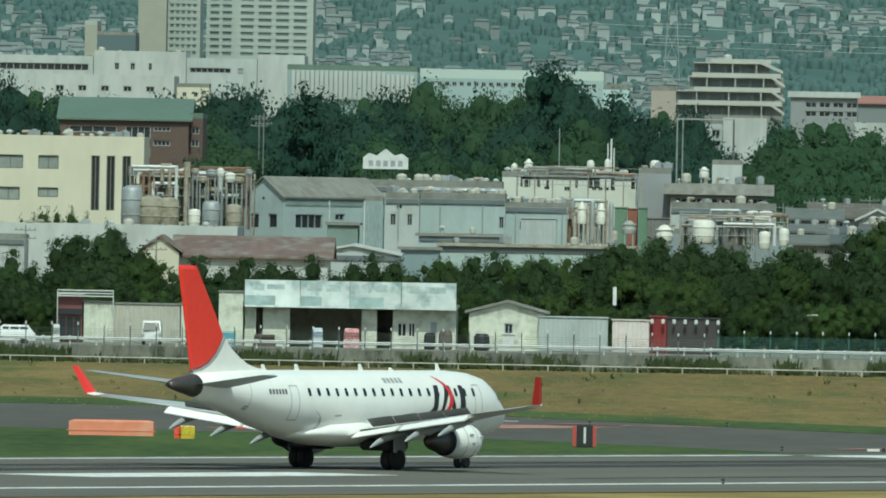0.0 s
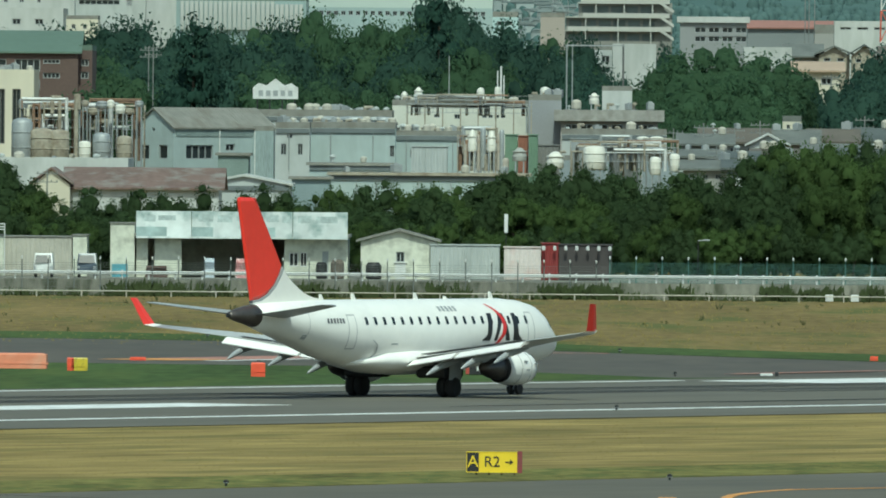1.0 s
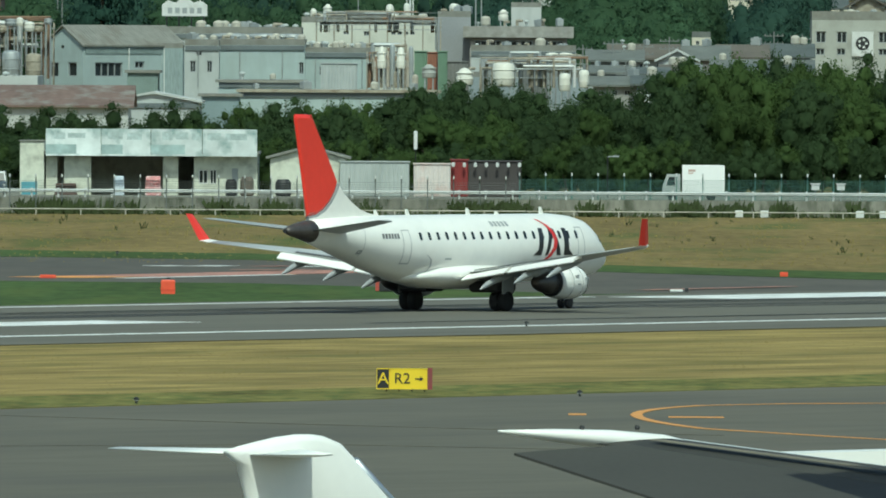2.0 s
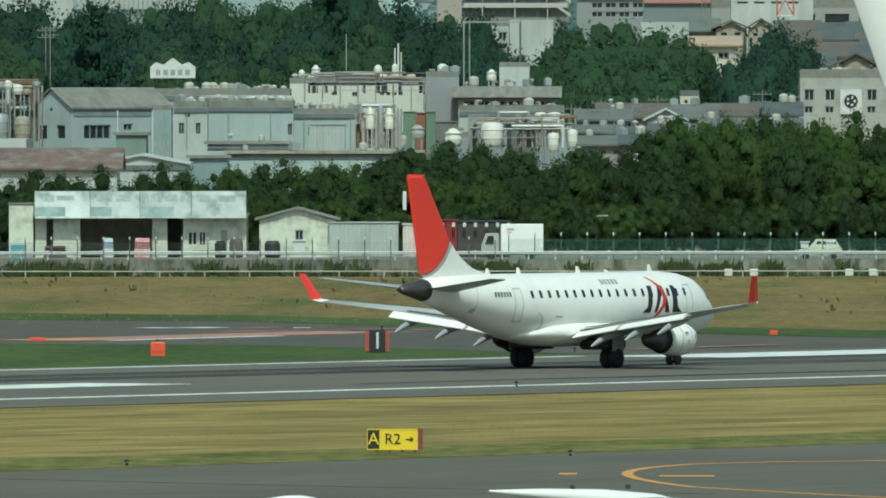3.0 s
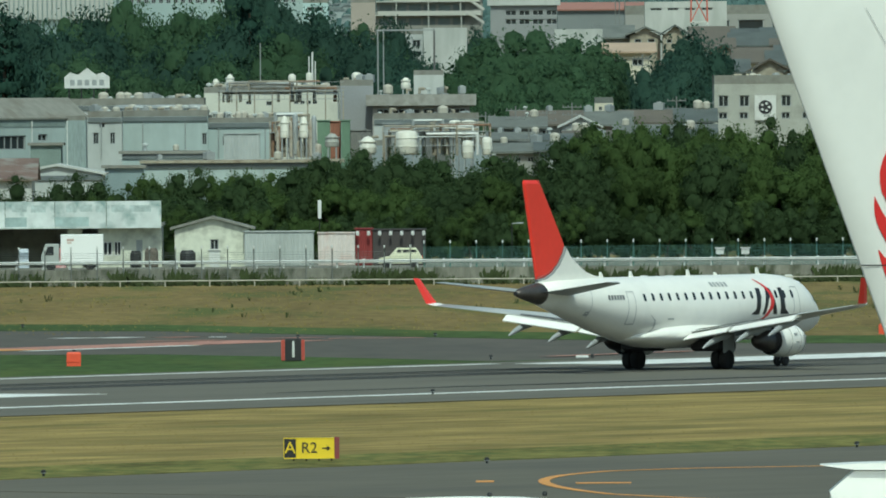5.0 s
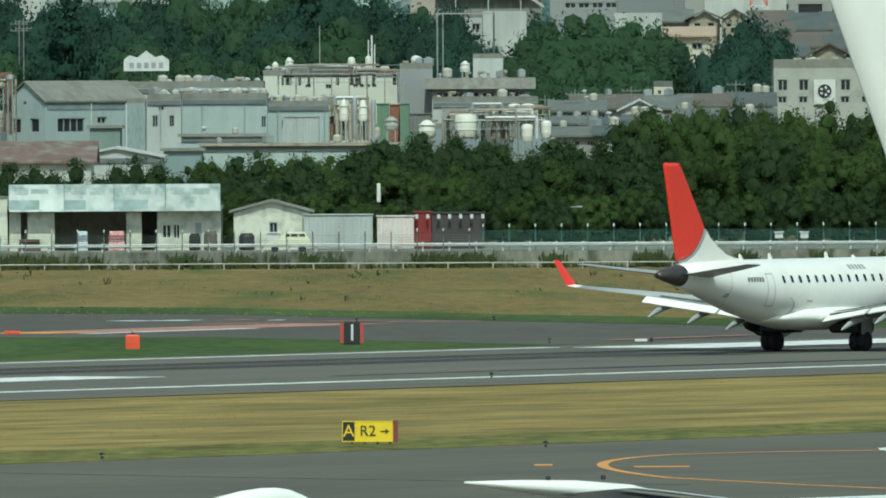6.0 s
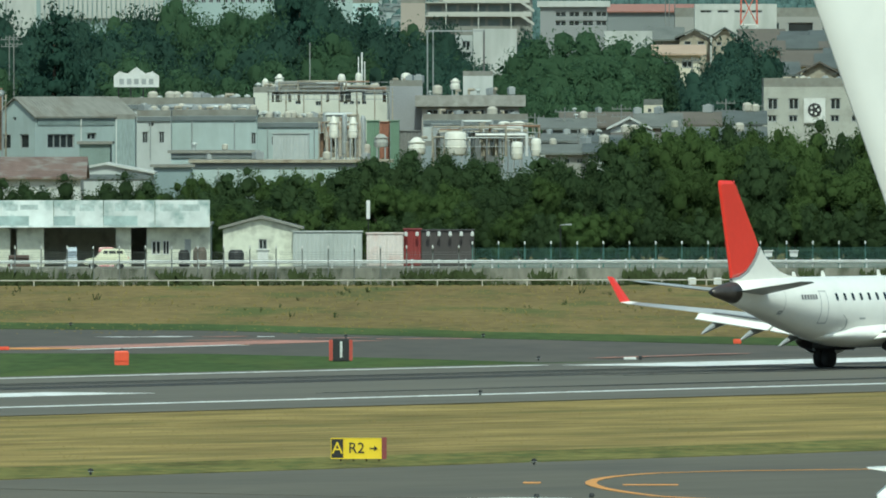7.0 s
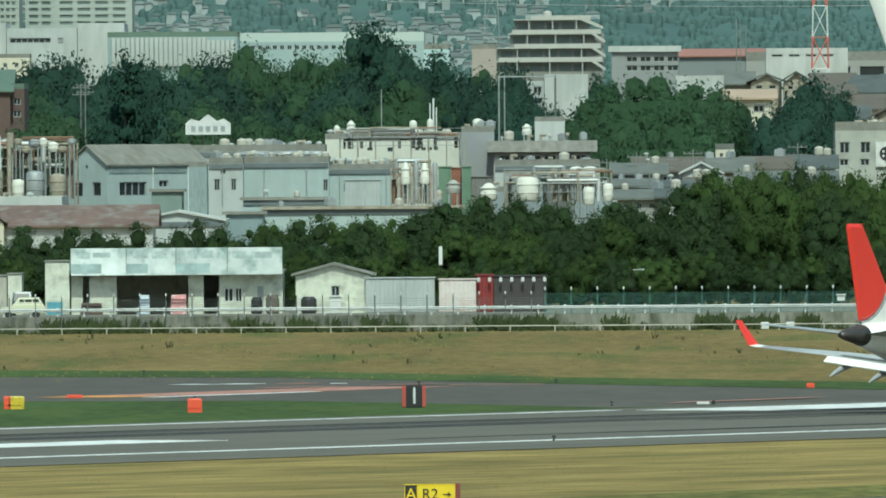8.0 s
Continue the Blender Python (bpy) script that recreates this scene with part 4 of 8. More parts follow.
def shop():
    x0, x1 = sx(-897), sx(-523)
    t = thing("roadside_shop", (x0, SHOP_Y, ROAD_Z), "derelict roadside shop with open bays under a large blank hoarding", "shop")
    w = x1 - x0
    px = lambda x: (x - 126) / 374 * w          # along the front
    top = 3.2
    bm = bmesh.new()
    pierced(bm, 0, w, 0, top, 0, 0.25, [(px(146), px(158), 0.8, top), (px(206), px(333), 0, top - 0.05), (px(360), px(388), 0, top - 0.05), (px(396), px(413), 0.9, 2.0), (px(416), px(428), 0.9, 2.0), (px(455), px(466), 0, 2.1)])
    part("front_wall", bm, SHOP_WALL, t)
    for q in ((0, 0.2, 0.252, 9), (w - 0.2, w, 0.252, 9), (0, w, 9.002, 9.2), (px(345), px(350), 0.252, 9)):
        bm = bmesh.new()
        box(bm, *q, 0, top)
        part("inner_wall", bm, SHOP_WALL, t)
    bm = bmesh.new()
    box(bm, -0.15, w + 0.15, -1.1, 9.3, top + 0.002, top + 0.2)
    part("roof", bm, GREY_ROOF, t)
    # hoarding of four sheets on a frame
    z0, z1 = Z(231, SHOP_Y) - ROAD_Z, Z(183, SHOP_Y) - ROAD_Z
    bm = bmesh.new()
    for k in range(9):
        x = w * (k + 0.5) / 9
        tube(bm, (x, -1.12, z0), (x, -1.12, z1 - 0.05), 0.04, n=6)
        tube(bm, (x, -1.12, z1 - 0.3), (x, 1.3, top + 0.2), 0.035, n=6)
    frame_ob = part("hoarding_frame", bm, STEEL_GREY, t)
    for a, b in ((126, 223.4), (224.4, 311.4), (312.4, 402.4), (403.4, 500)):
        bm = bmesh.new()
        box(bm, px(a), px(b), -1.25, -1.17, z0, z1)
        part("hoarding_panel", bm, HOARDING, frame_ob, "weathered pale blue hoarding sheet")
    bm = bmesh.new()
    for a, b, c, d in ((140, 160, 0.62, 0.86), (165, 196, 0.66, 0.84), (236, 262, 0.62, 0.88), (270, 296, 0.6, 0.86), (332, 350, 0.6, 0.9), (356, 378, 0.62, 0.88), (384, 398, 0.6, 0.86), (412, 436, 0.6, 0.86), (444, 482, 0.6, 0.84)):
        box(bm, px(a), px(b), -1.258, -1.251, z0 + (z1 - z0) * c, z0 + (z1 - z0) * d)
    tagged(part("faded_lettering", bm, mat("faded_lettering_paint", (0.42, 0.49, 0.48), 0.6, scale=1.2, amount=0.35, fine=4), frame_ob), kind="stuff")
    bm = bmesh.new()
    for a, b in ((224, 262), (312, 372), (126, 180)):
        box(bm, px(a), px(b), -1.262, -1.256, z0 + 0.15, z0 + (z1 - z0) * 0.42)
    tagged(part("faded_lower_lettering", bm, mat("water_stained_sheet", (0.36, 0.46, 0.45), 0.6, scale=0.6, amount=0.3, fine=2), frame_ob), kind="stuff")
    for q in ((396, 413), (416, 428)):
        window(t, px(q[0]), px(q[1]), 0.9, 2.0, 0.0, STEEL_WHITE)
    bm = bmesh.new()
    box(bm, px(455), px(466), 0.12, 0.18, 0, 2.1)
    part("door", bm, STEEL_GREY, t)
    return t


shop()


def small_box_thing(name, x0, x1, y, z0, z1, depth, material, label, category, ribs=0, group="", lid=None):
    t = thing(name, (x0, y, z0), label, category, group)
    w, h = x1 - x0, z1 - z0
    bm = bmesh.new()
    box(bm, 0, w, 0, depth, 0, h, min(0.05, w * 0.1, h * 0.1))
    part("body", bm, material, t)
    if ribs:
        bm = bmesh.new()
        line = []
        for k in range(ribs):
            a, s = w * k / ribs, w / ribs
            line += [(a + 0.02, -0.004), (a + s * 0.3, -0.004), (a + s * 0.4, -0.06), (a + s * 0.8, -0.06), (a + s * 0.9, -0.004)]
        line += [(w - 0.02, -0.004), (w - 0.02, -0.002), (0.02, -0.002)]
        slab(bm, line, 0.08, h - 0.12)
        part("ribbed_face", bm, material, t)
    bm = bmesh.new()
    box(bm, -0.08, w + 0.08, -0.1, depth + 0.08, h + 0.002, h + 0.09)
    part("top", bm, lid or material, t)
    return t


# white tower block beside the shop
small_box_thing("store_cabin", sx(-943), sx(-900), SHOP_Y - 0.5, ROAD_Z, Z(206, SHOP_Y), 5, SHOP_WALL, "tall cream cabin with panelled front", "cabin", lid=GREY_ROOF)
bmx = bmesh.new()
box(bmx, sx(-940), sx(-912), SHOP_Y - 0.62, SHOP_Y - 0.52, ROAD_Z, ROAD_Z + 1.0)
tagged(part("blue_poster", bmx, mat("teal_poster", (0.12, 0.33, 0.40), 0.5, scale=1.5, amount=0.3)), "teal panel leaning on the cream cabin", "panel")
# pitched hut
block("hut", (sx(-500), SHOP_Y, ROAD_Z), sx(-366) - sx(-500), 6, Z(235, SHOP_Y) - ROAD_Z, SHOP_WALL, GREY_ROOF, "cream wooden hut with a low gabled roof", "hut", kind="front", ridge=0.85, eave=0.35,
      holes=[(2.75, 3.4, 1.3, 2.1)])
small_box_thing("hut_door", sx(-439), sx(-420), SHOP_Y - 0.06, ROAD_Z, ROAD_Z + 1.25, 0.05, STEEL_WHITE, "pale door leaf on the hut", "door")
small_box_thing("storage_container", sx(-376), sx(-254), SHOP_Y - 1.0, ROAD_Z, Z(240, SHOP_Y - 1), 3, PALE_GREY, "pale grey ribbed storage container", "container", 16)
small_box_thing("storage_container", sx(-246), sx(-181), SHOP_Y - 0.5, ROAD_Z, Z(243, SHOP_Y), 3, mat("pinkish_sheet", (0.62, 0.56, 0.53), 0.7, scale=0.4, amount=0.15, dirt=(0.5, 0.3, 0.26), dirt_amount=0.5), "pinkish white ribbed storage container", "container", 8)
small_box_thing("red_shed", sx(-180), sx(-150), SHOP_Y - 0.2, ROAD_Z, Z(236, SHOP_Y), 4, mat("red_sheet", (0.20, 0.025, 0.025), 0.6, scale=0.5, amount=0.2), "red painted sheet-metal shed", "shed", 4)
small_box_thing("dark_shed", sx(-149), sx(-56), SHOP_Y - 0.2, ROAD_Z, Z(238, SHOP_Y), 4, mat("dark_brown_sheet", (0.05, 0.043, 0.042), 0.7, scale=0.5, amount=0.3), "dark brown sheet-metal shed", "shed", 0)
for k in range(7):
    u = -176 + k * 19.5
    bm = bmesh.new()
    tube(bm, (0, 0, 0), (0, -0.35, 0.12), 0.03, n=6)
    spun(bm, [(0.03, -0.02), (0.14, 0.02), (0.12, 0.3), (0.04, 0.34)], (0, -0.4, 0.05), 8)
    l = part("wall_lamp", bm, STEEL_WHITE)
    l.matrix_basis = pose(sx(u), SHOP_Y - 0.3, Z(248, SHOP_Y))
    tagged(l, "small white lamp on the shed wall", "lamp", "shed lamps")
# left group
porch = small_box_thing("open_porch", sx(-1228), sx(-1185), SHOP_Y, ROAD_Z, Z(216, SHOP_Y), 4, mat("porch_maroon", (0.16, 0.06, 0.055), 0.7, scale=0.5, amount=0.3), "maroon porch with dark glass front", "porch", lid=STEEL_WHITE)
for k in range(3):
    window(porch, 0.1 + 0.58 * k, 0.62 + 0.58 * k, 0.25, 2.0, -0.32, BLACK, 0)
bm = bmesh.new()
box(bm, -0.02, 1.9, -0.16, -0.06, 2.15, 2.6)
part("dark_valance", bm, BLACK, porch)
bmx = bmesh.new()
for k in range(3):
    box(bmx, sx(-1228), sx(-1130), SHOP_Y - 0.5, SHOP_Y - 0.35, Z(219 - 5 * k, SHOP_Y), Z(217 - 5 * k, SHOP_Y))
box(bmx, sx(-1229.5), sx(-1228.2), SHOP_Y - 0.5, SHOP_Y - 0.4, ROAD_Z, Z(207, SHOP_Y))
box(bmx, sx(-1131), sx(-1129.5), SHOP_Y - 0.5, SHOP_Y - 0.4, ROAD_Z, Z(207, SHOP_Y))
tagged(part("slatted_awning", bmx, STEEL_WHITE), "slatted white and black awning above the porch", "awning")
small_box_thing("shutter_shop", sx(-1182), sx(-1132), SHOP_Y, ROAD_Z, Z(229, SHOP_Y), 4, SHOP_WALL, "cream shop front with a closed roller shutter", "shop", 6, lid=GREY_ROOF)
small_box_thing("beige_shed", sx(-1130), sx(-1012), SHOP_Y + 0.6, ROAD_Z, Z(231, SHOP_Y), 5, mat("beige_sheet", (0.44, 0.42, 0.36), 0.75, scale=0.3, amount=0.12, dirt=(0.3, 0.29, 0.25), dirt_amount=0.5), "beige shed with stained ribbed walls", "shed", 14, lid=GREY_ROOF)
small_box_thing("beige_shed", sx(-1010), sx(-985), SHOP_Y + 0.6, ROAD_Z, Z(228, SHOP_Y), 5, SHOP_WALL, "narrow cream shed beside the shops", "shed", 0, lid=GREY_ROOF)
# stalls and drums before the shop
for u0, u1, h, m, lab, cat in ((-776, -757, 1.5, mat("blue_white_stall", (0.55, 0.6, 0.66), 0.5, scale=1.5, amount=0.3), "white and blue display stand", "stand"), (-720, -692, 1.5, mat("pink_stall", (0.62, 0.3, 0.3), 0.5, scale=2, amount=0.35, dirt=(0.75, 0.7, 0.68), dirt_amount=0.8), "red and white drinks stand", "stand"),
                               (-578, -558, 1.3, DARK, "dark covered machine", "machine"), (-552, -528, 1.5, mat("rusty_heap", (0.13, 0.11, 0.09), 0.8, scale=1, amount=0.4), "rusty scrap heap", "scrap"), (-490, -462, 1.3, BLACK, "black round water drum", "drum"), (-880, -840, 0.9, BROWN_BRICK, "low brown counter", "counter"), (-1234, -1222, 1.4, STEEL_WHITE, "white cabinet", "cabinet")):
    t = thing(lab.split()[-1], (sx((u0 + u1) / 2), SHOP_Y - 3.0, ROAD_Z), lab + " before the shops", cat)
    r = (sx(u1) - sx(u0)) / 2
    bm = bmesh.new()
    if cat in ("drum", "scrap", "machine"):
        spun(bm, [(r * 0.8, 0), (r, 0.1), (r, h * 0.8), (r * 0.7, h)], n=14)
        part("body", bm, m, t)
    else:
        box(bm, -r, r, 0, 0.7, 0, h * 0.45, 0.03)
        part("base", bm, m, t)
        bm = bmesh.new()
        box(bm, -r * 0.9, r * 0.9, 0.2, 0.6, h * 0.45, h, 0.03)
        for k in range(3):
            box(bm, -r, r, 0.0, 0.2, h * (0.5 + 0.15 * k), h * (0.53 + 0.15 * k))
        part("rack", bm, m, t)
# bollards of white lamps on the scene's poles
for u, v0, v1, wide in ((-243, 184, 217, True), (97, 228, 262, False)):
    t = thing("street_lamp", (X(u, 1500), 1500, ROAD_Z), "slim street lamp pole behind the road", "street lamp")
    bm = bmesh.new()
    tube(bm, (0, 0, 0), (0, 0, Z(v0, 1500) - ROAD_Z), 0.035, n=8)
    part("pole", bm, BLACK, t)
    bm = bmesh.new()
    if wide:
        box(bm, -0.14, 0.14, -0.2, -0.07, Z(v1, 1500) - ROAD_Z, Z(v0, 1500) - ROAD_Z, 0.03)
        part("white_plate", bm, STEEL_WHITE, t)
    else:
        tube(bm, (0, 0, Z(v0, 1500) - ROAD_Z), (0.7, 0, Z(v0, 1500) - ROAD_Z + 0.05), 0.04, n=6)
        box(bm, 0.4, 0.9, -0.1, 0.1, Z(v0, 1500) - ROAD_Z - 0.02, Z(v0, 1500) - ROAD_Z + 0.1, 0.02)
        part("lamp_arm", bm, STEEL_GREY, t)
for u in (465, 510):
    small_box_thing("fence_notice", X(u - 7, 1454), X(u + 7, 1454), 1454, Z(285, 1454), Z(275, 1454), 0.06, STEEL_WHITE, "small white notice on the fence", "notice")
    bmx = bmesh.new()
    tube(bmx, (0.3, 0.1, ROAD_Z - Z(285, 1454)), (0.3, 0.1, 0.3), 0.03, n=6)
    part("post", bmx, STEEL_GREY, bpy.data.objects["fence_notice" if u == 465 else "fence_notice.001"])


# ---- vehicles ----
CAR_GLASS = mat("car_glass", (0.03, 0.035, 0.04), 0.1, scale=1, amount=0.2)


def car(name, label, paint, length, height, van=False, place=(0, 0, 0), category="car"):
    """Drives towards -x; origin at the front end on the road."""
    t = thing(name, place, label, category)
    l, h = length, height
    w = 1.48
    bm = bmesh.new()
    if van:
        prof = [(0, 0.35), (0.02, 0.85), (0.25, 1.0), (0.75, h), (l - 0.1, h), (l, h - 0.15), (l, 0.35)]
    else:
        prof = [(0, 0.35), (0.03, 0.75), (l * 0.26, 0.95), (l * 0.42, h), (l * 0.86, h), (l * 0.97, 0.95), (l, 0.85), (l, 0.35)]
    loft(bm, [[(x + 0.02, -w / 2 + (0.10 if z > 1 else 0), z) for x, z in prof], [(x, -w / 2 + 0.06 + (0.10 if z > 1 else 0), z) for x, z in prof][:], [(x, w / 2 - (0.16 if z > 1 else 0), z) for x, z in prof]][1:])
    body = part("body", bm, paint, t)
    zs = 0.98
    g0, g1 = (0.6, l - 0.5) if van else (l * 0.36, l * 0.9)
    n = 3
    for k in range(n):
        a, b = g0 + (g1 - g0) * (k + 0.06) / n, g0 + (g1 - g0) * (k + 0.94) / n
        bm = bmesh.new()
        upright(bm, [(a + (0.12 if k == 0 else 0), zs + 0.02), (b, zs + 0.02), (b - (0.1 if k == n - 1 else 0), h - 0.14), (a + (0.22 if k == 0 else 0), h - 0.14)], -w / 2 + 0.10, -w / 2 + 0.155)
        part("side_window", bm, CAR_GLASS, body)
    bm = bmesh.new()
    loft(bm, [[(q[0] - 0.015, y, q[1]) for q in (((0.3, 1.05), (0.7, h - 0.1)) if van else ((l * 0.28, 1.0), (l * 0.41, h - 0.06)))] + [(q[0] + 0.05, y, q[1]) for q in (((0.7, h - 0.1), (0.3, 1.05)) if van else ((l * 0.41, h - 0.06), (l * 0.28, 1.0)))] for y in (-w / 2 + 0.2, w / 2 - 0.2)])
    part("windscreen", bm, CAR_GLASS, body)
    bm = bmesh.new()
    box(bm, l - 0.03, l + 0.02, -w / 2 + 0.08, -w / 2 + 0.28, 0.75, 0.95)
    part("tail_lamp", bm, AIR_RED, body)
    for x in (l * 0.18, l * 0.8):
        for y in (-w / 2 + 0.12, w / 2 - 0.12):
            wheel(t, x, y, 0.28, 0.28, 0.17)
    return t


def box_truck():
    t = thing("box_truck", (0, 0, 0), "small white box truck driving along the road", "truck")
    bm = bmesh.new()
    upright(bm, [(0, 0.45), (0.02, 1.15), (0.35, 2.05), (1.35, 2.05), (1.35, 0.45)], -0.82, 0.82)
    cab = part("cab", bm, PALE_GREY, t)
    bm = bmesh.new()
    upright(bm, [(0.3, 1.2), (0.95, 1.2), (0.95, 1.85), (0.5, 1.85)], -0.845, -0.822)
    part("side_window", bm, CAR_GLASS, cab)
    bm = bmesh.new()
    box(bm, 1.5, 4.72, -0.92, 0.92, 0.62, 2.75, 0.04)
    cargo = part("cargo_box", bm, mat("white_gloss_truck", (0.86, 0.86, 0.84), 0.3, scale=0.5, amount=0.03), t, "bright white cargo box")
    bm = bmesh.new()
    box(bm, 1.95, 2.5, -0.935, -0.922, 2.25, 2.42)
    box(bm, 1.95, 2.3, -0.935, -0.922, 2.08, 2.18)
    part("faint_emblem", bm, mat("faint_emblem_red", (0.55, 0.4, 0.35), 0.4, scale=1, amount=0.1), cargo)
    bm = bmesh.new()
    box(bm, 0.3, 4.6, -0.4, 0.4, 0.42, 0.6)
    part("chassis", bm, BLACK, t)
    for x in (0.75, 3.7):
        for y in (-0.72, 0.72):
            wheel(t, x, y, 0.33, 0.33, 0.22)
    return t


truck = box_truck()
kei = car("small_car", "pale cream boxy small car driving along the road", mat("pale_cream_car_paint", (0.66, 0.66, 0.48), 0.35, scale=0.5, amount=0.04), 3.35, 1.55, False)
wagon = car("estate_car", "white estate car driving along the road", mat("white_car_paint", (0.8, 0.8, 0.8), 0.3, scale=0.5, amount=0.04), 4.2, 1.5, False)
for u, y, lab, pnt in ((-1062, 1484, "parked white van before the beige shed", STEEL_WHITE), (-985, 1486, "parked dark blue van beside the cream cabin", mat("navy_van_paint", (0.05, 0.07, 0.10), 0.3, scale=0.5, amount=0.1))):
    t = thing("parked_van", (X(u, y), y, ROAD_Z), lab, "van")
    bm = bmesh.new()
    loft(bm, [[(-0.75, y0, 0.3), (0.75, y0, 0.3), (0.75, y0, 1.05), (0.68 - s, y0 + d, 1.85), (-0.68 + s, y0 + d, 1.85), (-0.75, y0, 1.05)] for y0, d, s in ((0, 0.45, 0.03), (3.2, 0, 0))])
    b = part("body", bm, pnt, t)
    bm = bmesh.new()
    loft(bm, [[(-0.64, 0.03, 1.12), (0.64, 0.03, 1.12), (0.64, 0.1, 1.12), (-0.64, 0.1, 1.12)], [(-0.56, 0.36, 1.72), (0.56, 0.36, 1.72), (0.56, 0.44, 1.72), (-0.56, 0.44, 1.72)]])
    part("windscreen", bm, CAR_GLASS, b)
    bm = bmesh.new()
    box(bm, -0.72, 0.72, -0.06, -0.002, 0.32, 0.55)
    part("bumper", bm, STEEL_WHITE, b)
    for q in (-0.62, 0.62):
        bm = bmesh.new()
        box(bm, q - 0.1, q + 0.1, -0.03, -0.002, 0.7, 0.88)
        part("headlight", bm, METAL, b)
        for yy in (0.6, 2.6):
            wh = wheel(t, q, yy, 0.28, 0.28, 0.17)
            wh.matrix_basis = pose(q, yy, 0.28, 0, 0, 90)

# ---- signs and markers on the airfield ----
def direction_sign():
    d = EYE[2] * ARC / 647.0
    x0, x1 = X(-310, d), X(-212, d)
    t = thing("taxiway_sign", (x0, d, 0.0), "yellow and black taxiway direction sign on short legs", "sign")
    w, z0, z1 = x1 - x0, 0.12, 0.12 + 37 * d / ARC
    cut = w * 22 / 98
    bm = bmesh.new()
    box(bm, 0, w, 0.03, 0.3, z0, z1, 0.02)
    part("case", bm, YELLOW, t)
    bm = bmesh.new()
    box(bm, 0.03, cut, 0.0, 0.028, z0 + 0.03, z1 - 0.03)
    black_face = part("black_panel", bm, BLACK, t, "black panel with yellow letter")
    bm = bmesh.new()
    box(bm, cut + 0.05, w - 0.2, 0.0, 0.028, z0 + 0.03, z1 - 0.03)
    face = part("yellow_panel", bm, YELLOW, t, "yellow panel with black letters")
    bm = bmesh.new()
    box(bm, w - 0.17, w + 0.02, -0.02, 0.29, z0 - 0.01, z1 + 0.02)
    part("red_end", bm, RED_WALL, t, "dark red end panel")
    bm = bmesh.new()
    for q in ((0, cut + 0.02, z0, z0 + 0.035), (0, cut + 0.02, z1 - 0.035, z1), (cut + 0.01, w - 0.17, z0, z0 + 0.03), (cut + 0.01, w - 0.17, z1 - 0.03, z1)):
        box(bm, q[0], q[1], -0.015, 0.02, q[2], q[3])
    part("rim", bm, YELLOW, t)
    zc = (z0 + z1) / 2
    text("letter", "A", (z1 - z0) * 0.8, YELLOW, black_face, pose(cut * 0.53, -0.012, zc, 90, 0, 0))
    text("letters", "R2", (z1 - z0) * 0.72, BLACK, face, pose(cut + (w - cut) * 0.31, -0.012, zc, 90, 0, 0))
    bm = bmesh.new()
    ax, az, s = cut + (w - cut) * 0.71, zc, (z1 - z0) * 0.17
    upright(bm, [(ax - s * 1.2, az - s * 0.16), (ax + s * 0.6, az - s * 0.16), (ax + s * 0.6, az + s * 0.16), (ax - s * 1.2, az + s * 0.16)], -0.02, -0.002)
    upright(bm, [(ax + s * 0.15, az + s * 0.75), (ax + s * 1.15, az), (ax + s * 0.15, az - s * 0.75), (ax + s * 0.15, az - s * 0.3), (ax + s * 0.6, az), (ax + s * 0.15, az + s * 0.3)], -0.024, -0.004)
    part("arrow", bm, BLACK, face)
    for k in range(4):
        bm = bmesh.new()
        tube(bm, (w * (0.18 + 0.23 * k), 0.15, 0), (w * (0.18 + 0.23 * k), 0.15, z0), 0.035, n=8)
        part("leg", bm, BLACK, t)
    return t


direction_sign()


def distance_marker():
    d = EYE[2] * ARC / 471.0
    t = thing("distance_marker", (X(-292, d), d, 0.05), "black distance marker board with orange ends and a white figure", "sign")
    h = 40 * d / ARC
    bm = bmesh.new()
    box(bm, -0.42, 0.44, 0, 0.5, 0.02, h, 0.03)
    b = part("board", bm, BLACK, t)
    for q in ((-0.62, -0.43), (0.45, 0.62)):
        bm = bmesh.new()
        box(bm, q[0], q[1], 0.03, 0.47, 0.04, h - 0.04, 0.03)
        part("end_panel", bm, mat("dull_red_panel", (0.42, 0.07, 0.05), 0.6, scale=1, amount=0.15), t)
    text("figure", "1", h * 1.05, STEEL_WHITE, b, pose(0.02, -0.012, h * 0.5, 90, 0, 0))
    return t


distance_marker()


def marker_box(u, v0, v1, half, m, label, name="marker_box", sub=None):
    d = EYE[2] * ARC / v1
    h = (v1 - v0) * d / ARC
    w = half * d / ARC
    t = thing(name, (X(u, d), d, 0.06), label, "marker")
    bm = bmesh.new()
    loft(bm, [[(-w, 0, 0), (w, 0, 0), (w, w, 0), (-w, w, 0)], [(-w, 0.02, h * 0.9), (w, 0.02, h * 0.9), (w, w, h * 0.9), (-w, w, h * 0.9)], [(-w * 0.88, 0.06, h), (w * 0.88, 0.06, h), (w * 0.88, w * 0.9, h), (-w * 0.88, w * 0.9, h)]])
    part("body", bm, m, t)
    bm = bmesh.new()
    box(bm, -w * 1.06, w * 1.06, -0.02, 0.03, h * 0.3, h * 0.36)
    part("band", bm, sub or m, t)
    return t


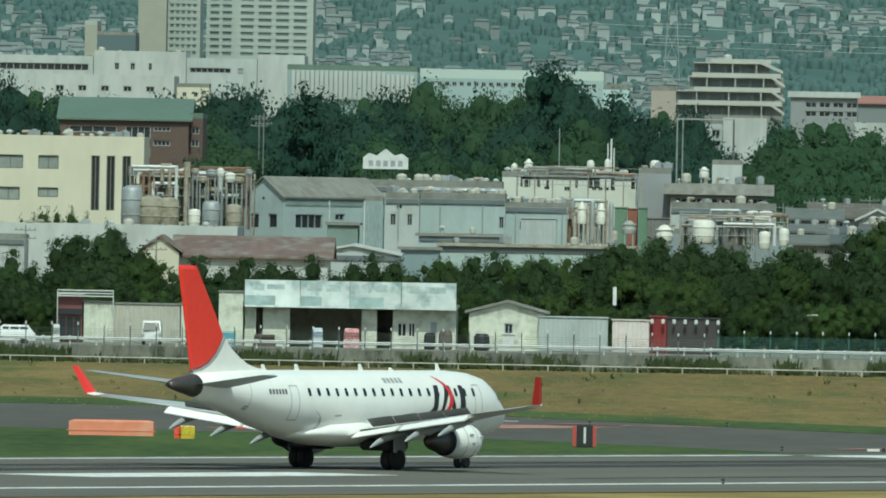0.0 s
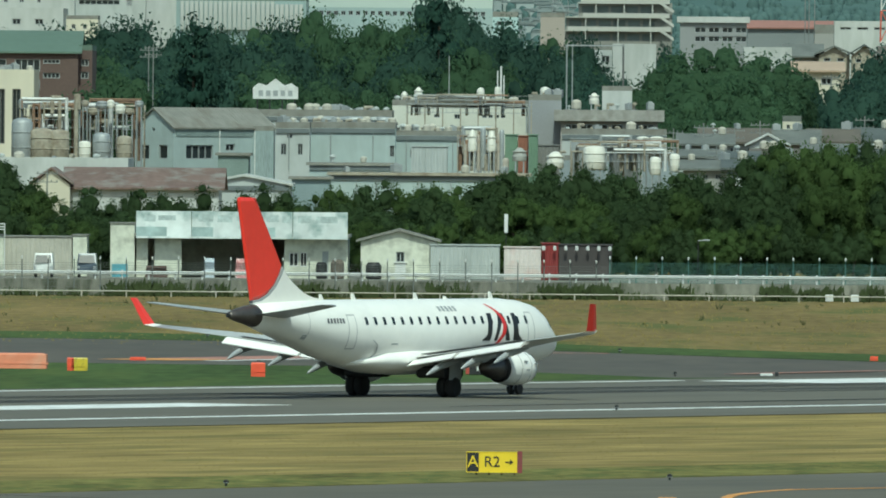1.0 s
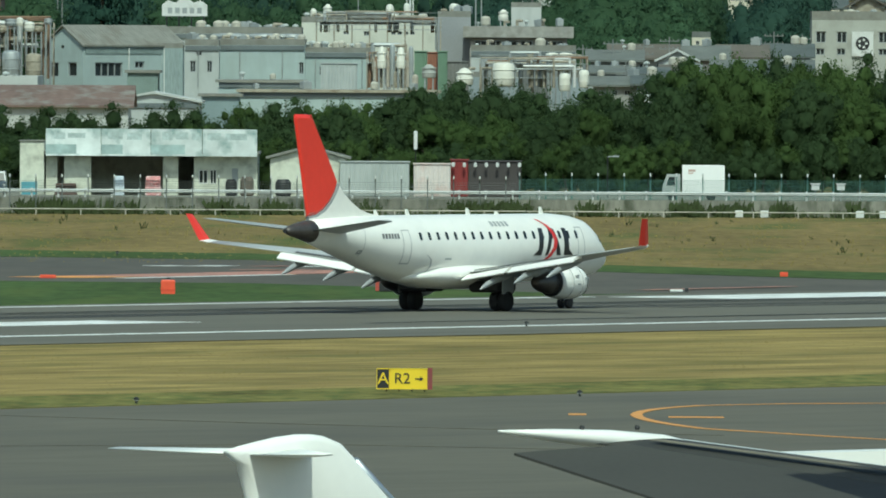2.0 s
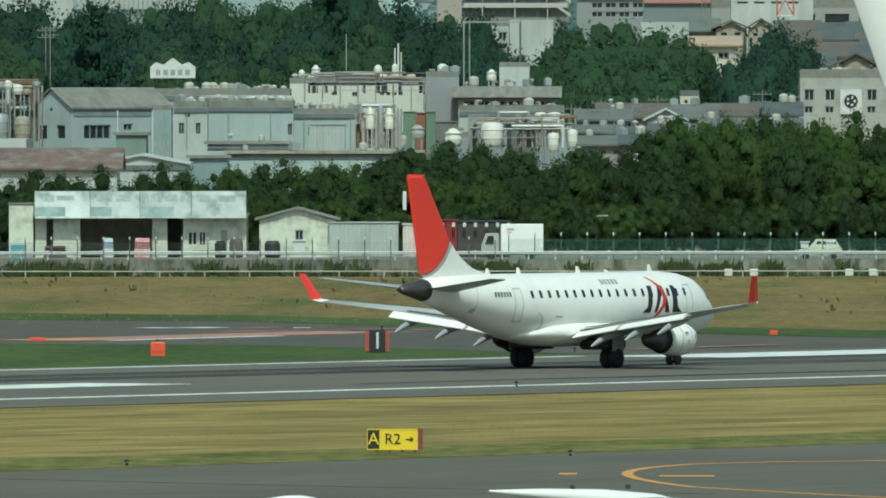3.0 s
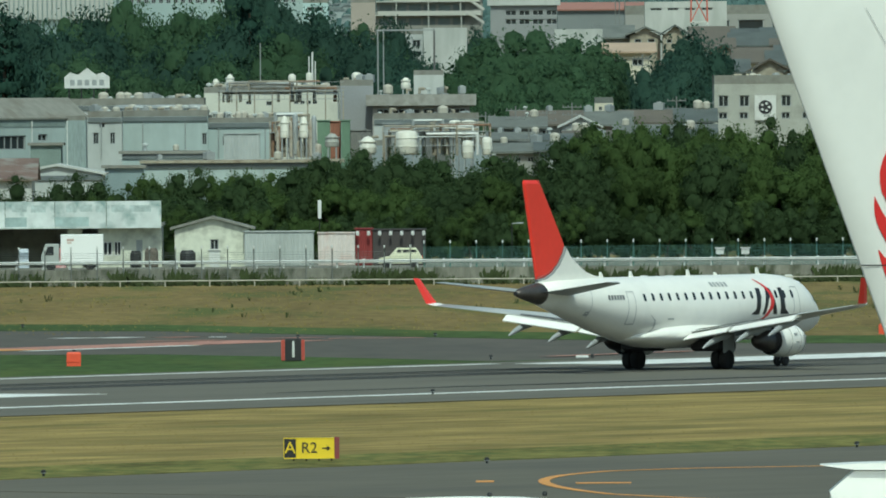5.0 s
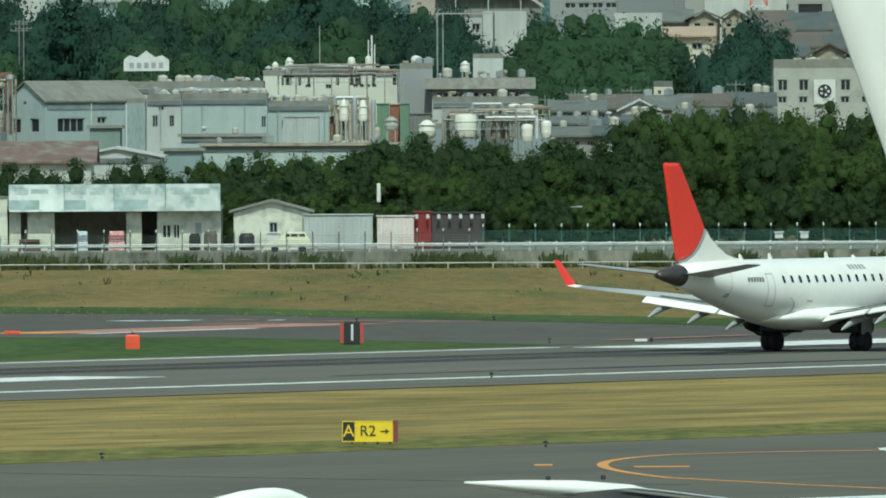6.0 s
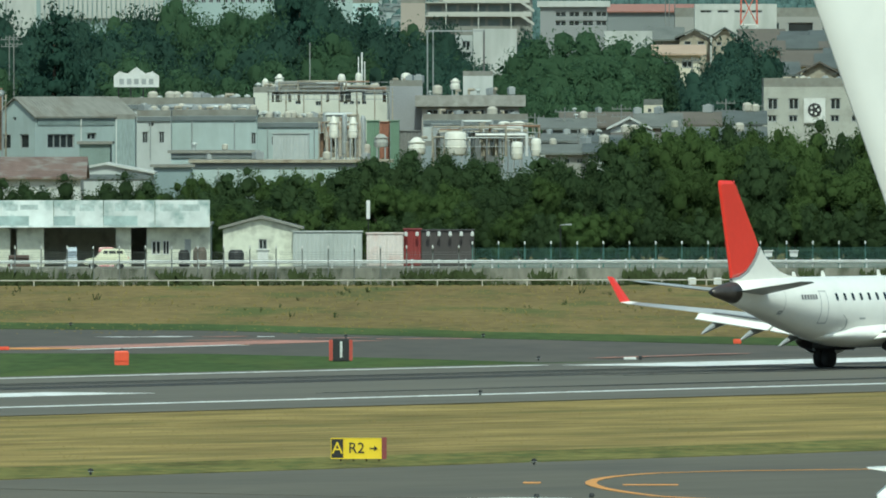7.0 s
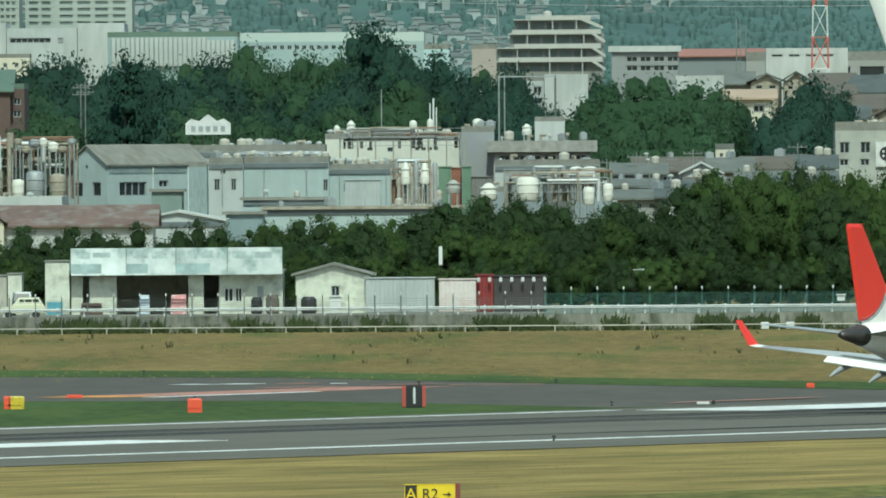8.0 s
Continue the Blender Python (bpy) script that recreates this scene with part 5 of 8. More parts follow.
marker_box(-680, 452, 477, 12.5, ORANGE, "bright orange box marker on the grass")
marker_box(-893, 444, 450, 14, ORANGE, "low orange marker on the taxiway")
marker_box(410, 432, 440, 7, ORANGE, "small orange marker by the taxiway")
marker_box(752, 412, 430, 7, ORANGE, "orange marker by the runway end")
marker_box(-1130, 439, 466, 75, ORANGE_SOFT, "long faded orange sheet barrier", "barrier")
marker_box(-1012, 446, 469, 6, ORANGE, "orange end of a yellow sign")
marker_box(-996, 446, 469, 14, mat("dull_yellow_board", (0.55, 0.42, 0.03), 0.5, scale=1.5, amount=0.2, dirt=(0.1, 0.09, 0.03), dirt_amount=0.7), "dull yellow sign seen from behind")
for u, v in ((-1000, 325), (330, 331), (375, 331), (544, 331), (586, 331)):
    marker_box(u, v - 8, v + 4, 7, STEEL_WHITE, "white ground box beside the pipe rail", "ground_box")
marker_box(220, 464, 468.5, 11, STEEL_WHITE, "low white runway light unit")
marker_box(238, 462, 468.5, 3, BLACK, "small dark runway light fitting")
# edge lights
for u, v in ((-45, 531), (50, 655), (705, 631), (-735, 672), (1200, 520), (-680, 455), (-40, 429), (-283, 431), (58, 470), (-770, 408)):
    d = EYE[2] * ARC / v
    t = thing("edge_light", (X(u, d), d, 0.06), "small dark edge light on a stub", "light", "edge lights")
    bm = bmesh.new()
    spun(bm, [(0.05, 0), (0.045, 0.1), (0.10, 0.13), (0.10, 0.19), (0.05, 0.24)], n=10)
    part("body", bm, BLACK, t)
    bm = bmesh.new()
    spun(bm, [(0.11, 0.0), (0.11, 0.02)], (0, 0, 0.11), 10)
    part("collar", bm, STEEL_GREY, t)


# ---- parked aircraft tails before the deck ----
def small_tail():
    d = 372.0
    t = thing("parked_regional_jet", (X(-490, d), d, 0), "parked white regional jet with a swept T-tail", "airplane", rz=41)
    zt = Z(733, d)
    bm = bmesh.new()
    prof = [(-1.28, -0.20), (-0.9, -0.10), (-0.46, -0.02), (0.0, 0.06), (0.5, 0.11), (0.9, 0.11), (1.22, 0.07), (1.64, -0.07), (1.95, -0.32), (2.25, -0.6), (3.6, -1.75), (4.4, -2.6), (-0.3, -2.6), (-0.75, -1.0), (-0.95, -0.42)]
    c = Vector((0.6, -0.9))
    loft(bm, [[(c.x + (x - c.x) * k, y, zt + c.y + (z - c.y) * k) for x, z in prof] for y, k in ((-0.17, 0.86), (-0.13, 0.94), (-0.06, 0.985), (0.0, 1.0), (0.06, 0.985), (0.13, 0.94), (0.17, 0.86))])
    part("fin", bm, AIR_WHITE, t, smooth=True)
    for side in (1, -1):
        bm = bmesh.new()
        foil(bm, [(0.85, -0.75, 0.1 * side, zt - 0.27, 0.18), (-0.15, -1.1, 1.5 * side, zt - 0.24, 0.12), (-1.15, -1.62, 3.1 * side, zt - 0.20, 0.05)])
        part("tailplane", bm, AIR_WHITE, t, smooth=True)
    bm = bmesh.new()
    tube(bm, (2.02, 0, zt - 0.42), (3.55, 0, zt - 1.74), 0.10, 0.11, 10)
    part("leading_edge", bm, METAL, t, "bright metal fin leading edge", smooth=True)
    bm = bmesh.new()
    loft(bm, [ring_at(x, 0.0, 2.3 + z, w, w) for x, z, w in ((-1.4, 0.5, 0.1), (0.5, 0.4, 0.5), (3.5, 0.2, 1.0), (7.0, 0.0, 1.34), (20.0, 0.0, 1.34), (23.0, -0.2, 1.0), (24.6, -0.4, 0.2))])
    part("fuselage", bm, AIR_WHITE, t, smooth=True)
    for x, y in ((21.0, 0), (10.0, 1.6), (10.0, -1.6)):
        bm = bmesh.new()
        tube(bm, (x, y, 0), (x, y * 0.5, 2.0), 0.14, n=10)
        part("gear_leg", bm, STEEL_GREY, t)
    return t


def ring_at(x, y, z, w, h, n=18):
    return [(x, y + w * math.cos(6.283185 * i / n), z + h * math.sin(6.283185 * i / n)) for i in range(n)]


small_tail()


def wide_tail():
    """A wide-body airliner parked nose away; x forward, y to its left, origin below the fin's trailing root."""
    ox, oy, c, q = 7.5, 290.0, math.cos(radians(32)), math.sin(radians(32))
    t = thing("parked_airliner", (ox, oy, 0), "parked white wide-body airliner with a red tail emblem", "airplane", rz=32)

    def on_fin(u, v, off=0.0):
        k, bx, by = u / ARC, ox + q * off, oy - c * off
        x = k * (by - bx * q / c) / (1 - k * q / c)
        return ((x - bx) / c, EYE[2] - v * (by + (x - bx) * q / c) / ARC)

    bm = bmesh.new()
    loft(bm, [ring_at(x, 0, z, w, h, 24) for x, z, w, h in ((-2.6, 6.2, 0.15, 0.2), (-1.0, 6.0, 0.7, 0.8), (3.0, 5.6, 1.6, 1.7), (8.0, 5.2, 2.3, 2.3), (13.0, 5.0, 2.52, 2.52), (34.0, 5.0, 2.52, 2.52), (40.0, 4.7, 1.9, 1.9), (43.0, 4.2, 0.3, 0.3))])
    part("fuselage", bm, AIR_WHITE, t, smooth=True)
    for x, y in ((18.0, 4.6), (18.0, -4.6), (36.0, 0)):
        bm = bmesh.new()
        tube(bm, (x, y, 0.0), (x, y * 0.6, 4.0), 0.22, n=10)
        part("gear_leg", bm, STEEL_GREY, t)
    # fin with rounded section, trailing edge swept aft
    (xa, za), (xb, zb) = on_fin(783, 501), on_fin(553, -150)
    rake = (xb - xa) / (zb - za)
    te = lambda z: xa + rake * (z - za)
    bm = bmesh.new()
    rings = []
    for z, chord, th in ((6.4, 8.6, 0.42), (9.0, 7.2, 0.36), (12.0, 5.7, 0.28), (15.0, 4.2, 0.2), (16.8, 3.3, 0.14), (17.0, 2.6, 0.05)):
        x0 = te(z)
        side = [(x0 + chord * k, th * (0.08 + 0.92 * min(1, k / 0.5)) * (1 if k < 0.8 else math.sqrt(max(0, 1 - ((k - 0.8) / 0.2) ** 2)))) for k in (0, 0.1, 0.25, 0.5, 0.65, 0.8, 0.93, 1)]
        rings.append([(x, -y, z) for x, y in side] + [(x, y, z) for x, y in side[::-1][1:]])
    loft(bm, rings)
    fin = part("fin", bm, AIR_WHITE, t, smooth=True)

    def skin(u, v, lift=0.02):
        x, z = on_fin(u, v)
        for _ in range(3):
            f = max(0.0, min(1.0, (x - te(z)) / (7.2 - (z - 9.0) * 0.5)))
            off = (0.36 - (z - 9.0) * 0.0267) * (0.08 + 0.92 * min(1, f / 0.5)) + lift
            x, z = on_fin(u, v, off)
        return (x, -off, z)

    def stroke(name, left, right, m, label="", n=10):
        bm = bmesh.new()

        def along(pts, s):
            s *= len(pts) - 1
            i = min(int(s), len(pts) - 2)
            a, b = Vector(pts[i]), Vector(pts[i + 1])
            return a + (b - a) * (s - i)

        grid = []
        for k in range(n + 1):
            a, b = along(left, k / n), along(right, k / n)
            grid.append([bm.verts.new(skin(*(a + (b - a) * j / 6))) for j in range(7)])
        for a, b in zip(grid, grid[1:]):
            for j in range(6):
                bm.faces.new((a[j], a[j + 1], b[j + 1], b[j]))
        return part(name, bm, m, fin, label)

    stroke("red_feather", [(772, 86), (756, 113), (747, 148), (752, 176), (767, 206), (790, 240), (830, 275)], [(773, 86), (774, 118), (777, 150), (787, 180), (800, 205), (822, 232), (850, 255)], LOGO_RED, "red emblem feather")
    stroke("red_feather", [(739, 185), (738, 210), (744, 235), (758, 262), (785, 292), (830, 330), (860, 350)], [(740, 185), (750, 207), (764, 230), (782, 254), (805, 275), (840, 300), (870, 322)], LOGO_RED, "red emblem feather")
    stroke("red_feather", [(745, 279), (750, 300), (758, 325), (768, 350), (785, 382), (815, 415), (850, 430)], [(746, 279), (758, 294), (772, 308), (788, 324), (815, 345), (845, 365), (875, 380)], LOGO_RED, "red emblem feather")
    stroke("red_feather", [(782, 60), (788, 90), (795, 130), (810, 170), (830, 200)], [(784, 60), (800, 80), (815, 110), (830, 150), (850, 180)], LOGO_RED, "red emblem feather")
    stroke("rudder_seam", [(714, 305.2), (900, 306.2)], [(714, 307.4), (900, 308.4)], BLACK, n=4)
    stroke("hinge_line", [(726, -149), (785, -39), (860, 100)], [(727.4, -149), (786.4, -39), (861.4, 100)], AIR_SEAM, n=6)
    # port tailplane with a drooped elevator; starboard likewise
    for s in (1, -1):
        bm = bmesh.new()
        foil(bm, [(6.2, 3.4, 1.2 * s, 6.45, 0.42), (2.6, 0.6, 5.2 * s, 7.05, 0.28), (-1.0, -2.6, 8.75 * s, 7.70, 0.14)])
        sp = part("tailplane", bm, mat("tailplane_grey", (0.060, 0.058, 0.048), 0.75, scale=0.5, amount=0.15), t, "dark grey tailplane with bright leading edge", smooth=True)
        bm = bmesh.new()
        loft(bm, [[(x, y * s, z + 0.06), (x - 0.06, y * s, z - 0.08), (x - w, y * s, z - dz), (x - w, y * s, z - dz + 0.04)] for x, y, z, w, dz in ((3.38, 1.2, 6.47, 5.6, 0.22), (0.58, 5.2, 7.05, 4.2, 0.16), (-2.2, 8.5, 7.64, 2.0, 0.10))])
        part("elevator", bm, mat("elevator_grey", (0.050, 0.048, 0.040), 0.75, scale=0.5, amount=0.12), sp, "drooped dark grey elevator")
        bm = bmesh.new()
        loft(bm, [ring_at(x, 8.95 * s, z, w, h, 12) for x, z, w, h in ((-0.75, 7.70, 0.03, 0.03), (-1.2, 7.70, 0.17, 0.13), (-2.2, 7.76, 0.21, 0.15), (-3.2, 7.83, 0.17, 0.10), (-4.2, 7.90, 0.03, 0.02))])
        part("tip_cap", bm, AIR_WHITE, sp, "pale tip cap", smooth=True)
        bm = bmesh.new()
        tube(bm, (6.22, 1.2 * s, 6.47), (2.62, 5.2 * s, 7.07), 0.13, 0.10, 10)
        tube(bm, (2.62, 5.2 * s, 7.07), (-0.98, 8.75 * s, 7.71), 0.10, 0.06, 10)
        part("leading_edge", bm, mat("pale_leading_edge", (0.55, 0.57, 0.56), 0.35, scale=0.6, amount=0.1), sp, "pale leading edge strip", smooth=True)
        bm = bmesh.new()
        for (xa_, ya_, za_), (xb_, yb_, zb_) in (((4.6, 1.2, 6.74), (1.5, 5.2, 7.24)), ((1.5, 5.2, 7.24), (-1.65, 8.5, 7.76))):
            loft(bm, [[(x - 0.12, y * s, z), (x + 0.12, y * s, z), (x + 0.12, y * s, z + 0.01), (x - 0.12, y * s, z + 0.01)] for x, y, z in ((xa_, ya_, za_), (xb_, yb_, zb_))])
        part("walkway_stripe", bm, mat("tan_walkway_stripe", (0.17, 0.15, 0.11), 0.7, scale=0.5, amount=0.15), sp)
        for x, y in ((-1.7, 8.95), (-2.7, 8.95)):
            bm = bmesh.new()
            spun(bm, [(0.03, 0), (0.045, 0.03), (0.03, 0.07)], (x, (y + 0.0) * s, 7.76 + 0.15), 8)
            part("static_stub", bm, BLACK, sp)
    return t


wide_tail()


def far_tailplane():
    d = 325.0
    t = thing("parked_aircraft_tail", (X(652, d), d, 0), "white tailplane tip of another parked aircraft", "airplane")
    z = Z(660, d)
    bm = bmesh.new()
    foil_pts = [(-0.1, z), (0.55, z + 0.03), (2.6, z + 0.06), (2.6, z - 0.10), (0.5, z - 0.08), (0.25, z - 0.05)]
    upright(bm, foil_pts, 0, 1.6)
    part("tailplane", bm, AIR_WHITE, t)
    bm = bmesh.new()
    upright(bm, [(0.45, z - 0.10), (2.6, z - 0.12), (2.6, 0.0), (0.6, 0.0), (0.08, z - 0.62), (0.05, z - 0.44)], 0.1, 1.2)
    part("tail_body", bm, AIR_WHITE, t)
    k, w0 = d / ARC, X(652, d)
    bm = bmesh.new()
    upright(bm, [(X(387, d) - w0, Z(748, d)), (X(705, d) - w0, Z(738, d)), (X(950, d) - w0, Z(731, d)), (X(950, d) - w0, Z(800, d)), (X(560, d) - w0, Z(790, d))], -1.6, -0.2)
    part("near_tailplane", bm, AIR_WHITE, t)
    return t


far_tailplane()

# ---- trees ----
def crown_mesh(name, seed, lobes, leaves, material, size, spread=(3.6, 3.6, 3.5), base=2.2, cone=False):
    """A crown of limbs' lobes, each with smaller lobes on it, clad in leaf clumps; about 10 m high in all."""
    g = np.random.default_rng(seed)
    verts, faces, norms = [], [], []
    balls = []
    for k in range(lobes):
        if cone:
            h = (k + 0.5) / lobes
            r = 3.0 * (1 - h) ** 0.75 + 0.4
            a = g.random() * 6.283
            balls.append((np.array([math.cos(a) * r * 0.6, math.sin(a) * r * 0.6, 1.2 + h * 8.7]), r * (0.5 + 0.35 * g.random()), 0.4))
        else:
            p = g.normal(size=3)
            p /= np.linalg.norm(p)
            p *= (0.35 + 0.65 * g.random() ** 0.5)
            c = np.array([p[0] * spread[0] * 0.72, p[1] * spread[1] * 0.72, base + spread[2] * 1.05 + p[2] * spread[2] * 0.8])
            r = 0.85 + 0.75 * g.random()
            balls.append((c, r, 0.85))
            for q in range(4):         # twigs that break the outline
                d = g.normal(size=3) + np.array([0, 0, 0.5])
                d /= np.linalg.norm(d)
                balls.append((c + d * r * (0.6 + 0.4 * g.random()), r * (0.35 + 0.3 * g.random()), 0.85))
    for c, r, flat in balls:
        if r < (0.45 if cone else 0.8):
            continue
        i0 = len(verts)
        n, m = 7, 4
        for j in range(m + 1):
            th = math.pi * j / m
            for i in range(n):
                ph = 6.28318 * i / n
                q = 0.62 * r * (0.9 + 0.2 * g.random())
                w = (math.sin(th) * math.cos(ph), math.sin(th) * math.sin(ph), math.cos(th))
                verts.append((c[0] + q * w[0], c[1] + q * w[1], c[2] + q * flat * w[2]))
                v = np.array(verts[-1]) - (0, 0, 5.0)
                v = v / (np.linalg.norm(v) + 0.1) * 0.9 + np.array(w) * 0.6 + np.array([0, 0, 0.2])
                norms.append(tuple(v / np.linalg.norm(v)))
        for j in range(m):
            for i in range(n):
                a, b = i0 + j * n + i, i0 + j * n + (i + 1) % n
                faces.append((a, a + n, b + n, b))
    total = sum(b[1] ** 2 for b in balls)
    mid = np.array([0, 0, 5.0])
    for c, r, flat in balls:
        for k in range(int(leaves * r * r / total)):
            d = g.normal(size=3)
            d /= np.linalg.norm(d)
            p = c + d * r * np.array([1, 1, flat]) * (0.5 + 0.66 * g.random())
            nrm = d + g.normal(size=3) * 0.5 + np.array([0, 0, 0.3])
            nrm /= np.linalg.norm(nrm)
            t1 = np.cross(nrm, g.normal(size=3))
            t1 /= np.linalg.norm(t1)
            t2 = np.cross(nrm, t1)
            s = size * (0.45 + 1.0 * g.random())
            i = len(verts)
            verts += [tuple(p - t1 * s), tuple(p - t2 * s * 0.6), tuple(p + t1 * s), tuple(p + t2 * s * 0.6)]
            out = (p - mid) / (np.linalg.norm(p - mid) + 0.1)
            soft = d * 0.5 + out * 0.9 + nrm * 0.35 + np.array([0, 0, 0.25])          # leaves hang together along the crown's surface
            soft /= np.linalg.norm(soft)
            norms += [tuple(soft)] * 4
            faces.append((i, i + 1, i + 2, i + 3) if np.dot(np.cross(-t2 * 0.6 + t1, t1 + t2 * 0.6), soft) > 0 else (i + 3, i + 2, i + 1, i))
    me = bpy.data.meshes.new(name)
    me.from_pydata(verts, [], faces)
    me.polygons.foreach_set("use_smooth", [True] * len(me.polygons))
    me.normals_split_custom_set_from_vertices(norms)
    me.materials.append(material)
    return me


def tree_kind(seed, lobes, leaves, material, size, label, category="tree", cone=False, **kw):
    t = thing("tree", (0, -500 - seed, -60), label, category)
    crown = new("crown", crown_mesh("crown", seed, lobes, leaves, material, size, cone=cone, **kw))
    crown.parent = t
    g = random.Random(seed)
    bm = bmesh.new()
    top = 8.5 if cone else 5.5
    tube(bm, (0, 0, -0.3), (0.1, 0, top * 0.5), 0.26, 0.2, 8)
    tube(bm, (0.1, 0, top * 0.5), (0, 0.1, top), 0.2, 0.07, 8)
    for k in range(4):
        a = k * 1.57 + g.random()
        tube(bm, (0.05, 0, 2.2 + 0.5 * k), (1.7 * math.cos(a), 1.7 * math.sin(a), 4.0 + 0.6 * k), 0.11, 0.04, 6)
    part("trunk", bm, BARK, t)
    return t


# Leaf green with some distance haze mixed into the base colour.
PARK_LEAF = mat("hazed_park_leaves", (0.082, 0.145, 0.078), 0.85, scale=0.2, amount=0.32, fine=0.6, island=0.1, piece=0.6, spec=0.08, leafy=0.6)
KINDS = [tree_kind(11, 34, 9500, LEAF, 0.125, "dense dark green broadleaf tree in a roadside belt"),
         tree_kind(12, 34, 9500, LEAF, 0.125, "dense dark green broadleaf tree in a roadside belt"),
         tree_kind(13, 34, 9500, LEAF_PALE, 0.125, "lighter green broadleaf tree in a roadside belt"),
         tree_kind(14, 34, 9500, LEAF, 0.125, "dense dark green broadleaf tree in a roadside belt")]
WOODS = [tree_kind(21, 38, 9000, LEAF_HAZED, 0.105, "dark green park tree behind the factory"),
         tree_kind(22, 38, 9000, LEAF_HAZED, 0.105, "dark green park tree behind the factory"),
         tree_kind(23, 38, 9000, PARK_LEAF, 0.105, "green broadleaf park tree behind the factory"),
         tree_kind(24, 38, 9000, PARK_LEAF, 0.105, "lighter green broad park tree behind the factory")]
CONIFER = tree_kind(31, 64, 9500, mat("deep_green_needles", (0.036, 0.076, 0.056), 0.85, scale=0.3, amount=0.3, fine=0.8, island=0.1, spec=0.08, leafy=0.5), 0.13, "tall dark layered conifer", cone=True)


def plant(kind, x, y, z, height, width, turn):
    s = height / 10.0
    m = pose(x, y, z, 0, 0, turn) @ Matrix.Diagonal((width / 8.6, width / 8.6, s, 1))
    return copy_thing(kind, m)


rng = random.Random(17)
# belt behind the shops: crown heights follow the skyline
BELT = [(-1420, 150), (-1300, 150), (-1250, 140), (-1190, 118), (-1139, 76), (-1085, 140), (-1030, 158), (-930, 150), (-800, 150), (-690, 146), (-600, 144), (-522, 136), (-400, 130), (-322, 126), (-230, 112), (-162, 97), (-80, 100), (-22, 108), (60, 114), (128, 112), (200, 80), (268, 41), (330, 36), (398, 35), (470, 48), (546, 52), (700, 56), (900, 50)]


def skyline(u, line):
    for a, b in zip(line, line[1:]):
        if a[0] <= u <= b[0]:
            return a[1] + (b[1] - a[1]) * (u - a[0]) / (b[0] - a[0])
    return line[0][1] if u < line[0][0] else line[-1][1]


u = -1400.0
while u < 900:
    for row, d, lift in ((0, 1550, 0), (1, 1543, 38), (2, 1538, 92)):
        uu = u + rng.uniform(-14, 14) + 24 * row
        v = skyline(uu, BELT) - 13 + lift * rng.uniform(0.5, 1.4) + rng.uniform(0, 9)
        if -1240 < uu < -1040 and row == 1 and rng.random() < 0.3:
            continue
        y = d + rng.uniform(-2, 2)
        h = max(2.2, (Z(v, y) - ROAD_Z + 0.3) * 1.04)
        kind = KINDS[2] if (row == 1 and uu > 60 and rng.random() < 0.55) or (uu > 200 and rng.random() < 0.6) else rng.choice(KINDS)
        plant(kind, X(uu, y), y, ROAD_Z - 0.5 if h > 5 else ROAD_Z - 1.5, h, rng.uniform(4.6, 6.2) if h < 8.5 else rng.uniform(6.0, 7.6), rng.uniform(0, 360))
    y = 1535.5 + rng.uniform(-0.8, 0.8)
    for q in (0, 28):
        plant(rng.choice(KINDS), X(u + q + rng.uniform(-8, 8), y), y, ROAD_Z - 1.6, Z(rng.uniform(182, 212), y) - ROAD_Z + 1.7, rng.uniform(3.6, 4.8), rng.uniform(0, 360))
    u += rng.uniform(48, 62)
# ---- the factory ----
def place(u, d, v=None):
    return (X(u, d), d, 0.0)


def box_building(name, u0, u1, v, d, depth, wall, roof, label, holes=(), **kw):
    w = X(u1, d) - X(u0, d)
    k = d / ARC
    hs = [((a - u0) * k, (b - u0) * k, Z(q, d), Z(p, d)) for a, b, p, q in holes]
    t = block(name, place(u0, d), w, depth, Z(v, d), wall, roof, label, "building", hs, **kw)
    top = Z(v, d)
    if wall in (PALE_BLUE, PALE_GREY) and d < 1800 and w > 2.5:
        # A dark board gives the shade below the eaves as a colour.
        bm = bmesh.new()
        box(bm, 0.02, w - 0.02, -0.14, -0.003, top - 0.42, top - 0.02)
        part("fascia", bm, mat("eave_shade_grey", (0.13, 0.15, 0.155), 0.7, scale=0.5, amount=0.3), t)
        g = random.Random(int(u0 * 7 + v))
        for k in range(max(1, int(w / 2.6))):
            x = w * (k + g.uniform(0.2, 0.8)) / max(1, int(w / 2.6))
            bm = bmesh.new()
            tube(bm, (x, -0.1, max(0.0, top - g.uniform(3, 7))), (x, -0.1, top - 0.4), 0.05, n=6)
            part("downpipe", bm, STEEL_GREY, t)
    return t


box_building("factory_hall", -652, -592, 35, 1712, 10, PALE_GREY, GREY_ROOF, "pale grey factory block with small windows", [(-643, -633, 62, 82), (-613, -604, 62, 82), (-632, -622, 45, 53)], parapet=0.3)
box_building("factory_hall", -591, -440, 34, 1718, 14, PALE_BLUE, GREY_ROOF, "pale blue corrugated factory hall", [(-450, -442, 64, 84)], parapet=0.3)
box_building("factory_hall", -439, -322, 46, 1722, 14, PALE_BLUE, GREY_ROOF, "pale blue corrugated factory hall", [(-414, -407, 70, 86)], parapet=0.2)
box_building("factory_shed", -553, -207, 117, 1680, 12, PALE_BLUE, TAN, "long low pale blue factory shed", [], parapet=0.0, eave=0.4)
box_building("factory_shed", -592, -445, 100, 1690, 12, PALE_BLUE, GREY_ROOF, "low pale blue lean-to shed", [], parapet=0.0, eave=0.3)
